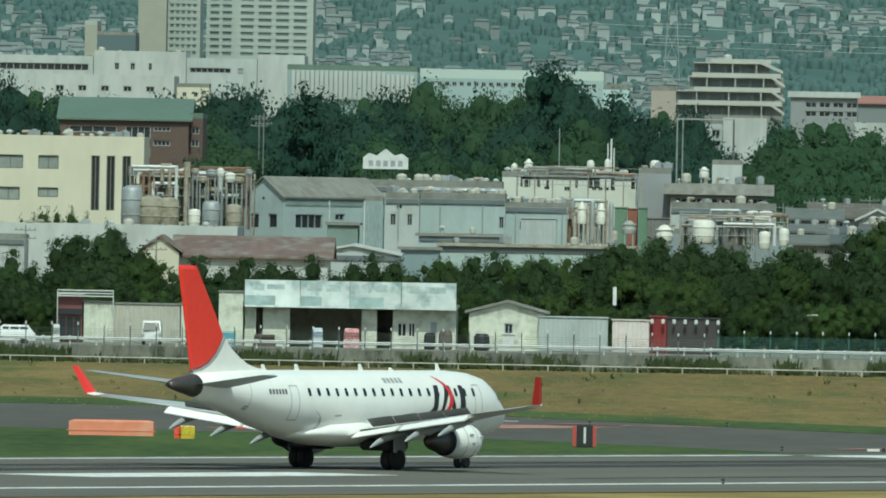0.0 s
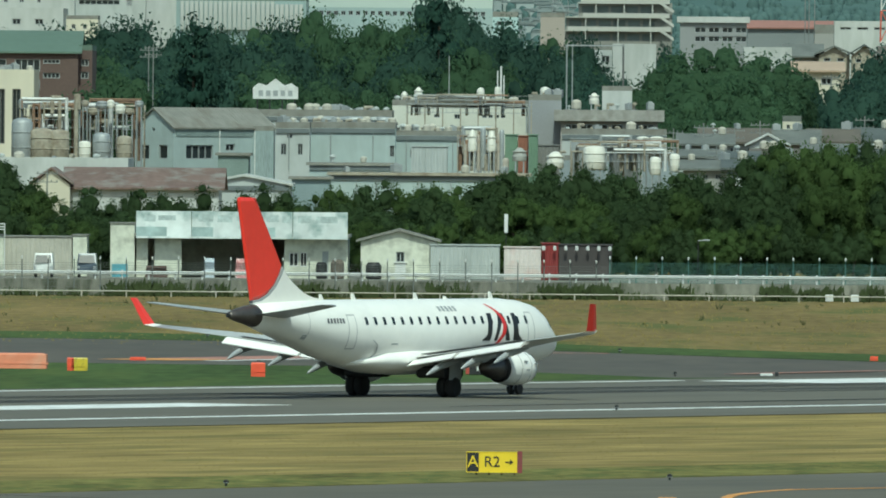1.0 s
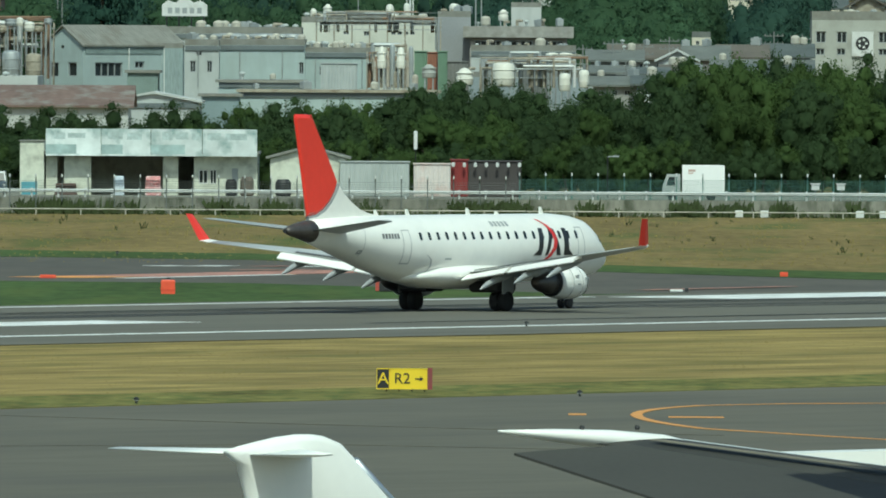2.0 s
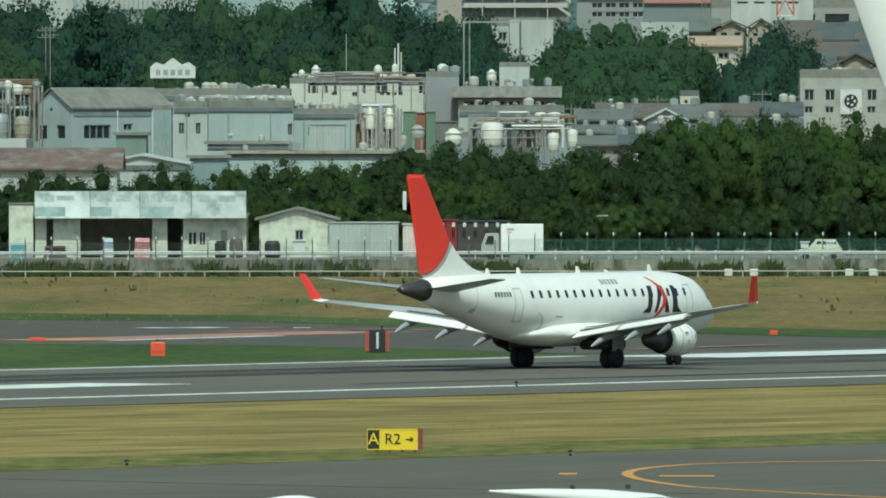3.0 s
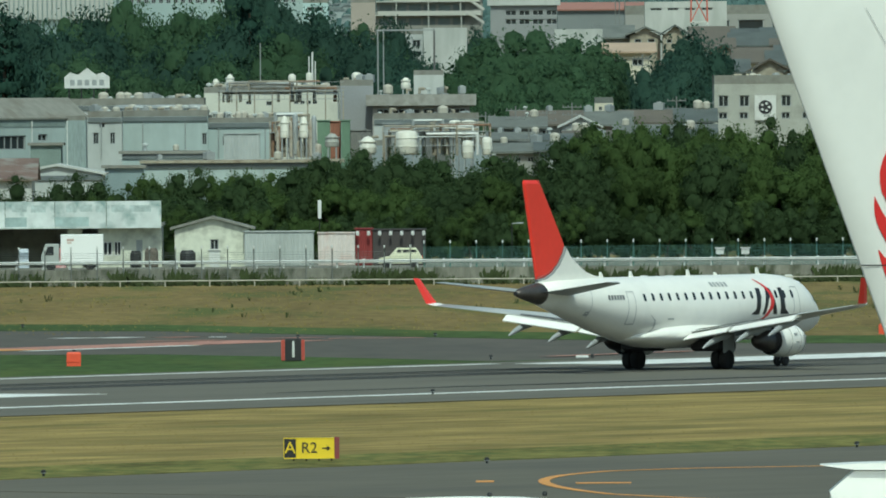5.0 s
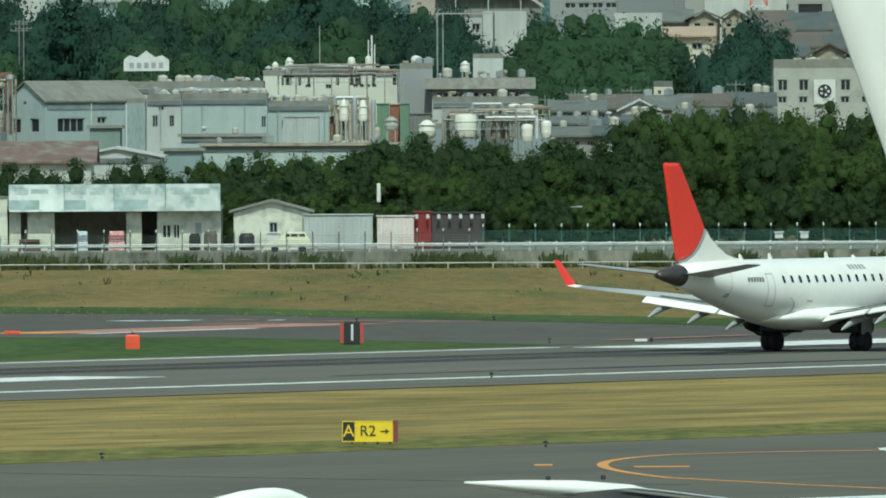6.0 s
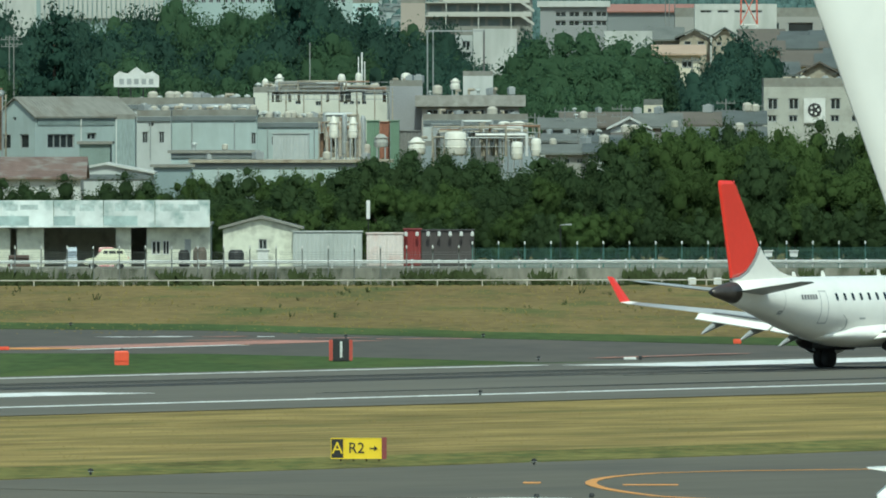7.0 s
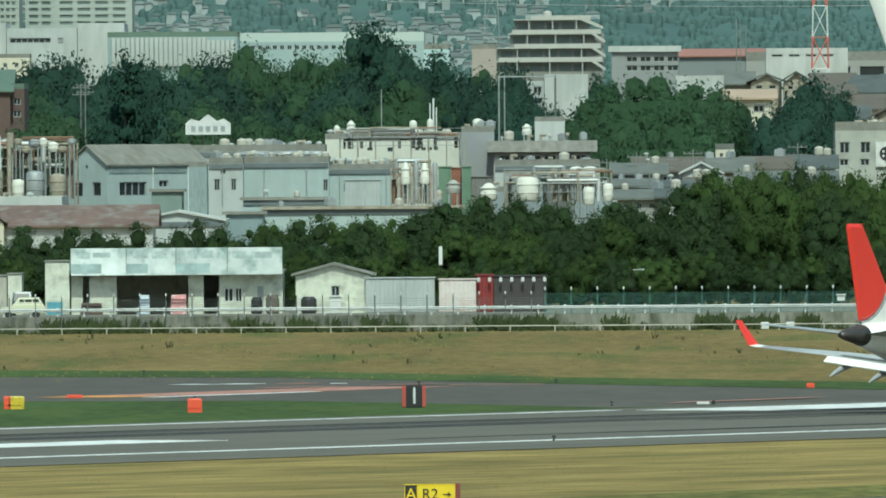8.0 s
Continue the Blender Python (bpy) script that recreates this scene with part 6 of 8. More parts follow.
# Darker blue than the halls beside it: shade is put into the sheet colour.
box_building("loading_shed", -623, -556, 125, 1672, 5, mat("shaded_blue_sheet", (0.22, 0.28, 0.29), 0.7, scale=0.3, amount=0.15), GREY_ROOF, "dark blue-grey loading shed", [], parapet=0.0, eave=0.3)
# gabled hall: ridge along the view, gable to the front left
def corner_hall(u_near, d, w, depth, v, ridge, turn, front, end, label):
    """A gabled hall standing cornerwise: its long front and one gable end face the field."""
    k, c, q = d / ARC, math.cos(radians(turn)), math.sin(radians(turn))
    h = Z(v, d)
    t = thing("gabled_hall", (X(u_near, d), d, 0), label, "building", rz=turn)
    fr = [((a - u_near) * k / c, (b - u_near) * k / c, Z(n, d), Z(m, d)) for a, b, m, n in front]
    en = [(depth - (u_near - a) * k / q, depth - (u_near - b) * k / q, Z(n, d), Z(m, d)) for a, b, m, n in end]
    bm = bmesh.new()
    pierced(bm, 0.302, w, 0, h, 0, 0.3, fr)
    part("front_wall", bm, PALE_BLUE, t)
    turned = Matrix.Translation((0, depth, 0)) @ Matrix.Rotation(radians(-90), 4, "Z")
    bm = bmesh.new()
    pierced(bm, 0, depth, 0, h, 0, 0.3, en)
    upright(bm, [(0.01, h), (depth - 0.01, h), (depth / 2, h + ridge - 0.02)], 0, 0.3)
    wall = part("gable_wall", bm, PALE_BLUE, t)
    wall.matrix_basis = turned
    # the rooms' darkness again, as a near-black solid block
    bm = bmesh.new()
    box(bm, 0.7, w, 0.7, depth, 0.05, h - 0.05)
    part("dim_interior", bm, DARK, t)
    bm = bmesh.new()
    e = 0.22
    loft(bm, [[(x, -e, h - 0.1), (x, depth / 2, h + ridge), (x, depth + e, h - 0.1), (x, depth + e, h + 0.06), (x, depth / 2, h + ridge + 0.16), (x, -e, h + 0.06)] for x in (-e, w + e)])
    roof = part("roof", bm, GREY_ROOF, t)
    bm = bmesh.new()
    n = int(w / 0.42)
    for i in range(n):                 # standing ribs down the slope
        x = (i + 0.5) * w / n
        tube(bm, (x, -e, h + 0.07), (x, depth / 2, h + ridge + 0.17), 0.03, n=4)
    tagged(part("roof_ribs", bm, GREY_ROOF, roof), kind="stuff")
    # band below the roof edge, darker than the wall
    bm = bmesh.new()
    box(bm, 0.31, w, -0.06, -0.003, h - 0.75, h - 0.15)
    part("stained_fascia", bm, mat("darker_blue_sheet", (0.22, 0.27, 0.26), 0.75, scale=0.4, amount=0.3), t)
    for p in fr:
        window(t, *p, 0.0, STEEL_GREY, 3 if p[1] - p[0] > 2 else 1)
    for p in en:
        window(t, *p, 0.0, STEEL_GREY, 0).matrix_basis = turned
    for x in (w * 0.45, w * 0.8):
        bm = bmesh.new()
        tube(bm, (x, -0.12, 4.0), (x, -0.12, h - 0.2), 0.06, n=8)
        part("downpipe", bm, STEEL_WHITE, t)
    return t


corner_hall(-833, 1745, 12.6, 5.05, 36, 1.7, 45, [(-811, -764, 66, 91), (-742, -726, 64, 76)], [(-893, -877, 66, 92), (-860, -844, 66, 91), (-872, -867, 24, 42)], "pale blue gabled hall standing cornerwise with a ribbed grey roof")
box_building("lean_to", -754, -700, 84, 1722, 8, mat("dull_teal_sheet", (0.20, 0.26, 0.24), 0.75, scale=0.4, amount=0.25), GREY_ROOF, "dull teal lean-to before the gabled hall", [], parapet=0.0, eave=0.25)
box_building("stained_annex", -716, -656, 40, 1752, 8, mat("streaked_blue_sheet", (0.27, 0.33, 0.325), 0.75, scale=0.5, amount=0.35, stretch=(1, 1, 0.15)), GREY_ROOF, "streaked blue-grey annex with a flat roof", [], parapet=0.2)
box_building("rusty_roofed_shed", -1020, -752, 146, 1640, 12, WHITE_WALL, RUST_ROOF, "white shed with a rusted sheet roof", [], kind="gable", ridge=1.7, eave=0.5)
box_building("cream_gable", -1082, -1016, 138, 1638, 12, CREAM, RUST_ROOF, "cream gable end with a rusted roof", [], kind="front", ridge=1.3, eave=0.3)
box_building("white_gable_shed", -790, -627, 137, 1655, 14, PALE_GREY, WHITE_WALL, "grey shed with a low white gabled roof", [], kind="front", ridge=0.8, eave=0.3)
box_building("long_white_store", -1420, -913, 104, 1668, 20, WHITE_WALL, WHITE_WALL, "long low white warehouse", [(-1335, -1300, 118, 130)], parapet=0.4)
box_building("grey_store", -1420, -1290, 120, 1645, 10, PALE_GREY, GREY_ROOF, "grey low warehouse beside the works", [], parapet=0.2)
# upper halls
box_building("upper_hall", -446, -206, -7, 1790, 12, mat("dull_cream_render", (0.58, 0.585, 0.51), 0.8, scale=0.25, amount=0.12, dirt=(0.42, 0.42, 0.36), dirt_amount=0.4), GREY_ROOF, "pale cream works upper storey with few small windows", [(-287 + 11 * k, -279 + 11 * k, 8, 14) for k in range(4)] + [(-372, -362, 8, 14), (-336, -326, 8, 16)], parapet=0.3)
box_building("upper_hall", -722, -446, 14, 1775, 12, PALE_GREY, GREY_ROOF, "grey flat-roofed factory hall", [], parapet=0.4)
box_building("grey_plant_room", -205, -147, -18, 1780, 8, mat("mid_grey_sheet", (0.27, 0.28, 0.29), 0.7, scale=0.2, amount=0.15), GREY_ROOF, "dark grey rooftop plant room", [], parapet=0.3)
office = box_building("brown_office", -148, 24, 20, 1770, 12, mat("grey_brown_render", (0.33, 0.31, 0.285), 0.8, scale=0.2, amount=0.12), GREY_ROOF, "grey-brown works office under a deep roof fascia", [(-140 + 27 * k, -118 + 27 * k, 23, 39) for k in range(6)], parapet=0.0, eave=0.5)
bm = bmesh.new()
box(bm, -0.6, 172 * 1770 / ARC + 0.6, -0.72, 11.5, Z(19, 1770) + 0.06, Z(-2, 1770))
part("roof_fascia", bm, mat("weathered_fascia", (0.30, 0.295, 0.27), 0.8, scale=0.5, amount=0.2, fine=2, dirt=(0.2, 0.19, 0.165), dirt_amount=0.6), office)
box_building("grey_annex", -146, 40, 42, 1750, 10, PALE_GREY, GREY_ROOF, "pale grey works annex", [(-120 + 36 * k, -96 + 36 * k, 52, 64) for k in range(4)], parapet=0.3)
box_building("white_stair_house", -75, -22, -36, 1784, 6, WHITE_WALL, GREY_ROOF, "white rooftop stair house on works", [], parapet=0.2)
box_building("low_grey_works", -250, 60, 88, 1715, 10, mat("blue_grey_works", (0.26, 0.30, 0.31), 0.75, scale=0.2, amount=0.2), GREY_ROOF, "blue-grey low works building", [], parapet=0.2)
# town roofs to the side of the works
SLATE = [mat("slate_roof", (0.085, 0.098, 0.094), 0.7, scale=0.6, amount=0.3), mat("grey_tile_roof", (0.13, 0.14, 0.128), 0.75, scale=0.6, amount=0.3), mat("brown_tile_roof", (0.115, 0.102, 0.084), 0.8, scale=0.4, amount=0.25)]
TOWN_WALL = [PALE_GREY, TAN, mat("old_grey_render", (0.27, 0.27, 0.25), 0.85, scale=0.3, amount=0.25), mat("brown_render", (0.24, 0.20, 0.165), 0.85, scale=0.3, amount=0.25), CREAM]
rng = random.Random(61)


def house_row(u0, u1, v, d, smallest, largest):
    u = u0
    while u < u1:
        w = rng.uniform(smallest, largest)
        vv = v + rng.uniform(-5, 5)
        box_building("town_house", u, u + w, vv, d + rng.uniform(-4, 4), 7, rng.choice(TOWN_WALL), rng.choice(SLATE), "tiled-roof town house beyond the works", [(u + w * 0.15, u + w * 0.38, vv + 5, vv + 12), (u + w * 0.58, u + w * 0.82, vv + 5, vv + 12)], kind=rng.choice(["gable", "gable", "front"]), ridge=rng.uniform(0.9, 1.5), eave=0.5, group="town houses", bars=0)
        u += w + rng.uniform(-2, 10)


RIDGES = []
for u0, u1, v, rise, d, tint, wall in ((66, 152, 60, 0.9, 1738, 1, 2), (104, 216, 56, 1.25, 1762, 2, 2), (214, 305, 57, 1.2, 1764, 1, 3), (296, 374, 54, 1.15, 1768, 2, 2), (366, 454, 52, 1.15, 1770, 0, 0),
                                       (70, 150, 104, 0.75, 1690, 1, 2), (146, 228, 102, 0.7, 1688, 0, 0), (224, 332, 96, 0.8, 1694, 1, 2), (322, 454, 84, 0.9, 1700, 0, 3),
                                       (62, 130, 82, 0.6, 1715, 1, 0), (128, 198, 84, 0.55, 1717, 0, 2), (196, 290, 82, 0.7, 1720, 2, 2), (286, 454, 74, 0.8, 1726, 1, 3)):
    box_building("town_house", u0, u1, v, d, 7, TOWN_WALL[wall], SLATE[tint], "low town house with a broad tiled roof", [(u0 + (u1 - u0) * f, u0 + (u1 - u0) * (f + 0.13), v + 6, v + 15) for f in (0.12, 0.42, 0.70)], kind="gable", ridge=rise, eave=0.5, group="town houses", bars=1)
    RIDGES.append((u0, u1, Z(v, d) + rise + 0.1, d + 3.5))
box_building("town_house", 187, 252, 60, 1741, 6, WHITE_WALL, WHITE_WALL, "town house with a white front gable", [(205, 215, 66, 74), (226, 236, 66, 74)], kind="front", ridge=1.0, eave=0.4, group="town houses")
box_building("town_house", 245, 278, 16, 1790, 5, CREAM, SLATE[1], "small cream house above the tiled roofs", [(252, 258, 22, 29), (264, 270, 22, 29)], parapet=0.3, group="town houses")
# arcaded building
ab = box_building("arcaded_hall", 457, 800, -16, 1850, 14, mat("greyed_white_render", (0.38, 0.385, 0.345), 0.8, scale=0.3, amount=0.18, dirt=(0.25, 0.25, 0.22), dirt_amount=0.6), GREY_ROOF, "white hall with rows of dark arched windows", [(464 + 37 * k, 482 + 37 * k, 4, 24) for k in range(9) if k != 2] + [(464 + 37 * k, 480 + 37 * k, 34, 46) for k in range(9) if k != 2], parapet=0.6)
k_ = 1850 / ARC
bm = bmesh.new()
box(bm, (528 - 457) * k_, (566 - 457) * k_, -0.25, -0.1, Z(48, 1850), Z(4, 1850))
pn = part("emblem_board", bm, STEEL_WHITE, ab)
bm = bmesh.new()
tube(bm, ((547 - 457) * k_, -0.3, Z(25, 1850)), ((547 - 457) * k_, -0.26, Z(25, 1850)), 0.66, n=24)
disc = part("emblem_disc", bm, BLACK, pn)
bm = bmesh.new()
for a in range(5):
    q = a * 1.2566
    tube(bm, ((547 - 457) * k_ + 0.36 * math.cos(q), -0.33, Z(25, 1850) + 0.36 * math.sin(q)), ((547 - 457) * k_ + 0.36 * math.cos(q), -0.302, Z(25, 1850) + 0.36 * math.sin(q)), 0.13, n=8)
tagged(part("emblem_dots", bm, STEEL_WHITE, disc), kind="stuff")
# cream office block and its slots
box_building("cream_office", -1420, -1081, -56, 1850, 16, CREAM, CREAM, "cream office block with tall dark slots", [(-1340, -1295, -30, -6), (-1268, -1232, -30, -6), (-1340, -1300, 27, 50), (-1268, -1232, 27, 44), (-1174, -1159, -31, 66), (-1147, -1132, -31, 66), (-1119, -1104, -31, 66), (-1410, -1370, -30, -6), (-1410, -1370, 27, 50)], parapet=0.25, frame=OFFICE_FRAME)
box_building("brown_hall", -1230, -1003, -94, 2000, 16, BROWN_BRICK, GREEN_ROOF, "dark brown brick hall with a green metal roof", [(-1215, -1130, -84, -72), (-1115, -1070, -84, -62), (-1065, -1035, -84, -76), (-1065, -1035, -60, -50), (-1115, -1070, -48, -30)], kind="gable", ridge=2.2, eave=0.4, bars=3)
box_building("brown_wing", -1002, -978, -100, 2002, 16, BROWN_BRICK, GREEN_ROOF, "dark brown brick end bay with stacked balconies", [(-998, -984, -84, -72), (-998, -984, -62, -50)], parapet=0.3)
# long pale buildings behind
W2 = 2400.0
box_building("pale_terminal", -1420, -1174, -198, W2, 20, PALE_GREY, PALE_GREY, "long pale grey building with a dark ribbon window", [(-1340, -1182, -193, -181)], parapet=0.4, bars=12)
box_building("pale_terminal", -1173, -1010, -208, W2 - 4, 20, WHITE_WALL, WHITE_WALL, "long white building with square windows", [(-1136, -1128, -196, -184), (-1108, -1100, -196, -184), (-1076, -1070, -196, -184), (-1136, -1128, -160, -150), (-1108, -1100, -160, -150)], parapet=0.4)
box_building("pale_terminal", -1009, -884, -198, W2, 20, PALE_GREY, PALE_GREY, "long pale grey building with ribbon window", [(-1003, -930, -190, -181), (-918, -908, -190, -180)], parapet=0.4, bars=6)
box_building("pale_terminal", -883, -800, -206, W2 - 4, 20, WHITE_WALL, WHITE_WALL, "plain white flat-roofed building block", [], parapet=0.4)
box_building("pale_terminal", -1290, -1030, -165, 2300, 20, WHITE_WALL, WHITE_WALL, "low white storeyed building", [(-1240 + 40 * k, -1225 + 40 * k, -155, -145) for k in range(5)], parapet=0.4)
box_building("small_cream_house", -1025, -968, -155, 2200, 8, CREAM, GREY_ROOF, "small cream house with two windows", [(-1015, -1008, -146, -138), (-995, -988, -146, -138)], parapet=0.2)
gl = box_building("louvred_hall", -830, -600, -190, 2380, 20, mat("grey_green_glass_wall", (0.28, 0.36, 0.36), 0.4, scale=0.1, amount=0.15), GREEN_ROOF, "grey hall screened by white vertical louvres", [], parapet=0.4)
bm = bmesh.new()
box(bm, 0, 0.42, -0.7, -0.02, 0, 3.5)
lv = part("louvre", bm, WHITE_WALL, gl)
kk = 2380 / ARC
for k in range(26):
    m = pose((k * 8.4 + 8) * kk, 0, Z(-139, 2380)) if k < 20 else pose((k * 8.4 + 8) * kk, 0, Z(-134, 2380))
    if k == 0:
        lv.matrix_basis = m
    else:
        shared("louvre", lv.data, gl, m)
box_building("glazed_hall", -599, -270, -180, 2420, 20, mat("blue_green_wall", (0.32, 0.40, 0.39), 0.5, scale=0.1, amount=0.15), mat("pale_green_roof", (0.45, 0.52, 0.48), 0.6, scale=0.1, amount=0.1), "pale green long hall with a row of dark openings", [(-590 + 13 * k, -582 + 13 * k, -174, -166) for k in range(24)], parapet=0.9)
box_building("pale_block", -270, -225, -165, 2300, 12, mat("pale_teal_render", (0.42, 0.55, 0.55), 0.6, scale=0.2, amount=0.1), GREY_ROOF, "pale teal office block behind trees", [(-262, -235, -158, -150), (-262, -235, -144, -138)], parapet=0.4)
# stepped apartment house
def apartment_house():
    d = 2500.0
    k = d / ARC
    t = thing("apartment_house", (X(-141, d), d, 0), "stepped tan apartment house with pale balcony bands", "building")
    tan = mat("apartment_tan", (0.25, 0.25, 0.225), 0.8, scale=0.15, amount=0.12)
    pale = mat("balcony_pale", (0.44, 0.44, 0.40), 0.8, scale=0.2, amount=0.1)
    low = 0.0
    for n, (u0, u1, v) in enumerate(((-141, 44, -141), (-140, 42, -165), (-118, 42, -190), (-110, 24, -215))):
        a, b, top = (u0 + 141) * k, (u1 + 141) * k, Z(v, d)
        y = 0.4 * n
        holes = [(a + (6 + 26 * j) * k, a + (27 + 26 * j) * k, top - 1.2, top - 0.3) for j in range(int((u1 - u0 - 8) / 26))]
        bm = bmesh.new()
        pierced(bm, a, b, low, top, y, y + 0.3, holes)
        part("storey_front", bm, tan, t)
        bm = bmesh.new()
        box(bm, a, b, y + 0.75, 12, low, top)
        part("storey", bm, tan, t)
        bm = bmesh.new()
        box(bm, a - 0.1, b + 0.1, y - 0.9, 12.2, top + 0.002, top + 0.14)
        part("floor_slab", bm, pale, t)
        bm = bmesh.new()
        box(bm, a + (30 if n % 2 else 4) * k, b + 0.1, y - 0.9, y - 0.8, top + 0.141, top + 0.62)
        part("balcony_parapet", bm, pale, t)
        for j in range(3):
            bm = bmesh.new()
            x = a + (b - a) * (j + 0.6) / 3.2
            box(bm, x, x + 0.14, y - 0.85, y - 0.002, max(low, top - 1.75), top)
            part("balcony_divider", bm, pale, t)
        bm = bmesh.new()                # raking parapet of the side stair
        x0_, x1_ = (168 if n < 3 else 150) * k, (192 if n < 3 else 188) * k
        upright(bm, [(x0_, top - 0.05), (x1_, top - 1.2), (x1_, top - 0.8), (x0_, top + 0.4)], y - 1.3, y - 1.15)
        part("stair_parapet", bm, pale, t)
        for h in holes:
            bm = bmesh.new()
            box(bm, h[0], h[1], y + 0.2, y + 0.24, h[2], h[3])
            part("window", bm, FAR_GLASS, t)
        low = top + 0.145
    bm = bmesh.new()
    box(bm, 174 * k, 189 * k, 0.2, 9, 0, Z(-192, d))
    part("stair_tower", bm, tan, t)
    bm = bmesh.new()
    spun(bm, [(0.5, 0), (0.55, 0.1), (0.55, 0.9), (0.2, 1.1)], (90 * k, 5, low), 12)
    part("roof_tank", bm, pale, t)


apartment_house()
box_building("apartment_house", -185, -142, -165, 2560, 10, mat("apartment_brown", (0.36, 0.32, 0.28), 0.8, scale=0.15, amount=0.1), GREY_ROOF, "plain brown far apartment block", [], parapet=0.4)
box_building("apartment_house", 62, 180, -158, 2450, 10, mat("apartment_grey", (0.26, 0.27, 0.27), 0.8, scale=0.15, amount=0.1), WHITE_WALL, "grey apartment house with a pale roof edge", [(88 + 24 * j, 108 + 24 * j, -150, -140) for j in range(4)] + [(88 + 24 * j, 108 + 24 * j, -134, -124) for j in range(4)], parapet=0.5, eave=0.4)
box_building("red_roofed_row", 181, 335, -148, 2480, 10, mat("shade_grey", (0.20, 0.22, 0.22), 0.8, scale=0.15, amount=0.1), mat("brick_red_roof", (0.30, 0.15, 0.12), 0.8, scale=0.15, amount=0.15), "long row house with a dull red roof", [], kind="gable", ridge=0.9, eave=0.4)
box_building("rail_viaduct", 300, 900, -140, 2420, 10, mat("viaduct_concrete", (0.30, 0.30, 0.28), 0.85, scale=0.1, amount=0.15), GREY_ROOF, "grey concrete viaduct behind the town", [(380 + 60 * j, 425 + 60 * j, -130, -112) for j in range(8)], parapet=0.9, bars=0)
box_building("white_train_shed", 335, 480, -155, 2400, 8, WHITE_WALL, WHITE_WALL, "white low station roof", [(345 + 30 * j, 365 + 30 * j, -152, -147) for j in range(4)], parapet=0.3)
box_building("white_block", -57, 20, -112, 2080, 10, WHITE_WALL, WHITE_WALL, "plain white block between the trees", [], parapet=0.2)
box_building("grey_flats", -135, -58, -108, 2090, 10, PALE_GREY, GREY_ROOF, "grey block of flats with balconies", [(-125 + 24 * j, -110 + 24 * j, -98, -86) for j in range(3)] + [(-125 + 24 * j, -110 + 24 * j, -78, -68) for j in range(3)], parapet=0.4)
box_building("white_block", 175, 260, -108, 2090, 10, WHITE_WALL, WHITE_WALL, "plain low white building block", [], parapet=0.2)
box_building("tan_roofed_house", 268, 345, -72, 1980, 9, CREAM, mat("tan_tile_roof", (0.40, 0.30, 0.22), 0.7, scale=0.3, amount=0.2), "cream house with a tan tiled roof", [(280, 300, -62, -50), (312, 332, -62, -50)], kind="gable", ridge=0.9, eave=0.6)
for v, d in ((-98, 2180), (-82, 2100), (-64, 2030), (-48, 1980), (-30, 1915)):
    house_row(440 if v > -90 else 250, 860, v, d, 40, 80)
# tower blocks; distance haze sits in their base colours
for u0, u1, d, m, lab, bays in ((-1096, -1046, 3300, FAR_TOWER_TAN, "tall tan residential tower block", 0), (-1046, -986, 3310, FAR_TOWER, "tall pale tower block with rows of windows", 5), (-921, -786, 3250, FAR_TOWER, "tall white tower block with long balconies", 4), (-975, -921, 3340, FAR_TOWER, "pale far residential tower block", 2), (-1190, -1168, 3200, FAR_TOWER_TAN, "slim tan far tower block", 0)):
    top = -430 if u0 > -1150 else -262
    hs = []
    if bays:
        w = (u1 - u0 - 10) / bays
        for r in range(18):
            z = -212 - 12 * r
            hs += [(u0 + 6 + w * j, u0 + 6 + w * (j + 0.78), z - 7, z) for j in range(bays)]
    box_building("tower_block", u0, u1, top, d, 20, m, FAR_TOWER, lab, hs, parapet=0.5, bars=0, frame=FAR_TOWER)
box_building("dark_warehouse", -1168, -1100, -245, 3150, 20, mat("dark_teal_wall", (0.10, 0.14, 0.15), 0.8, scale=0.1, amount=0.1), GREY_ROOF, "dark blue-grey far warehouse building", [], parapet=0.3)


# ---- masts, tanks and pipework ----
def mast(u, v0, v1, d, r, label, arms=0, material=None, name="mast"):
    t = thing(name, (X(u, d), d, 0), label, "mast")
    bm = bmesh.new()
    tube(bm, (0, 0, 0), (0, 0, Z(v0, d)), r * 1.3, r, 8)
    part("pole", bm, material or STEEL_GREY, t)
    for k in range(arms):
        bm = bmesh.new()
        z = Z(v0, d) - 0.4 - 0.7 * k
        box(bm, -0.9, 0.9, -0.04, 0.04, z - 0.04, z + 0.04)
        for q in (-0.8, -0.35, 0.35, 0.8):
            tube(bm, (q, 0, z), (q, 0, z + 0.2), 0.045, n=6)
        part("crossarm", bm, material or STEEL_GREY, t)
    return t


mast(-138, -115, 0, 1810, 0.07, "tall steel mast on the works roof", 0)
mast(-128, -118, 0, 1812, 0.06, "tall steel mast on the works roof", 0)
mast(-38, -118, 0, 1815, 0.09, "tall dark pole behind the works", 0, mat("dark_pole", (0.12, 0.12, 0.12), 0.8))
bmx = bmesh.new()
box(bmx, X(-140, 1811), X(-36, 1811), 1811, 1811.2, Z(-117, 1811), Z(-114.5, 1811))
tagged(part("gantry_beam", bmx, STEEL_GREY), "steel gantry beam between masts", "beam")
mast(-346, -95, -10, 1830, 0.05, "thin lattice aerial behind the works", 0)
for k, u in enumerate((-254, -260, -249)):
    mast(u, -78 + 8 * k, -30, 1800, 0.09 if k == 0 else 0.06, "white aerial column on the works roof", 0, STEEL_WHITE, "aerial")
mast(-790, 70, 0, 1770, 0.05, "thin pole beside the hall")
WEATHERED = mat("weathered_pole_concrete", (0.2, 0.21, 0.2), 0.85, scale=1, amount=0.2)
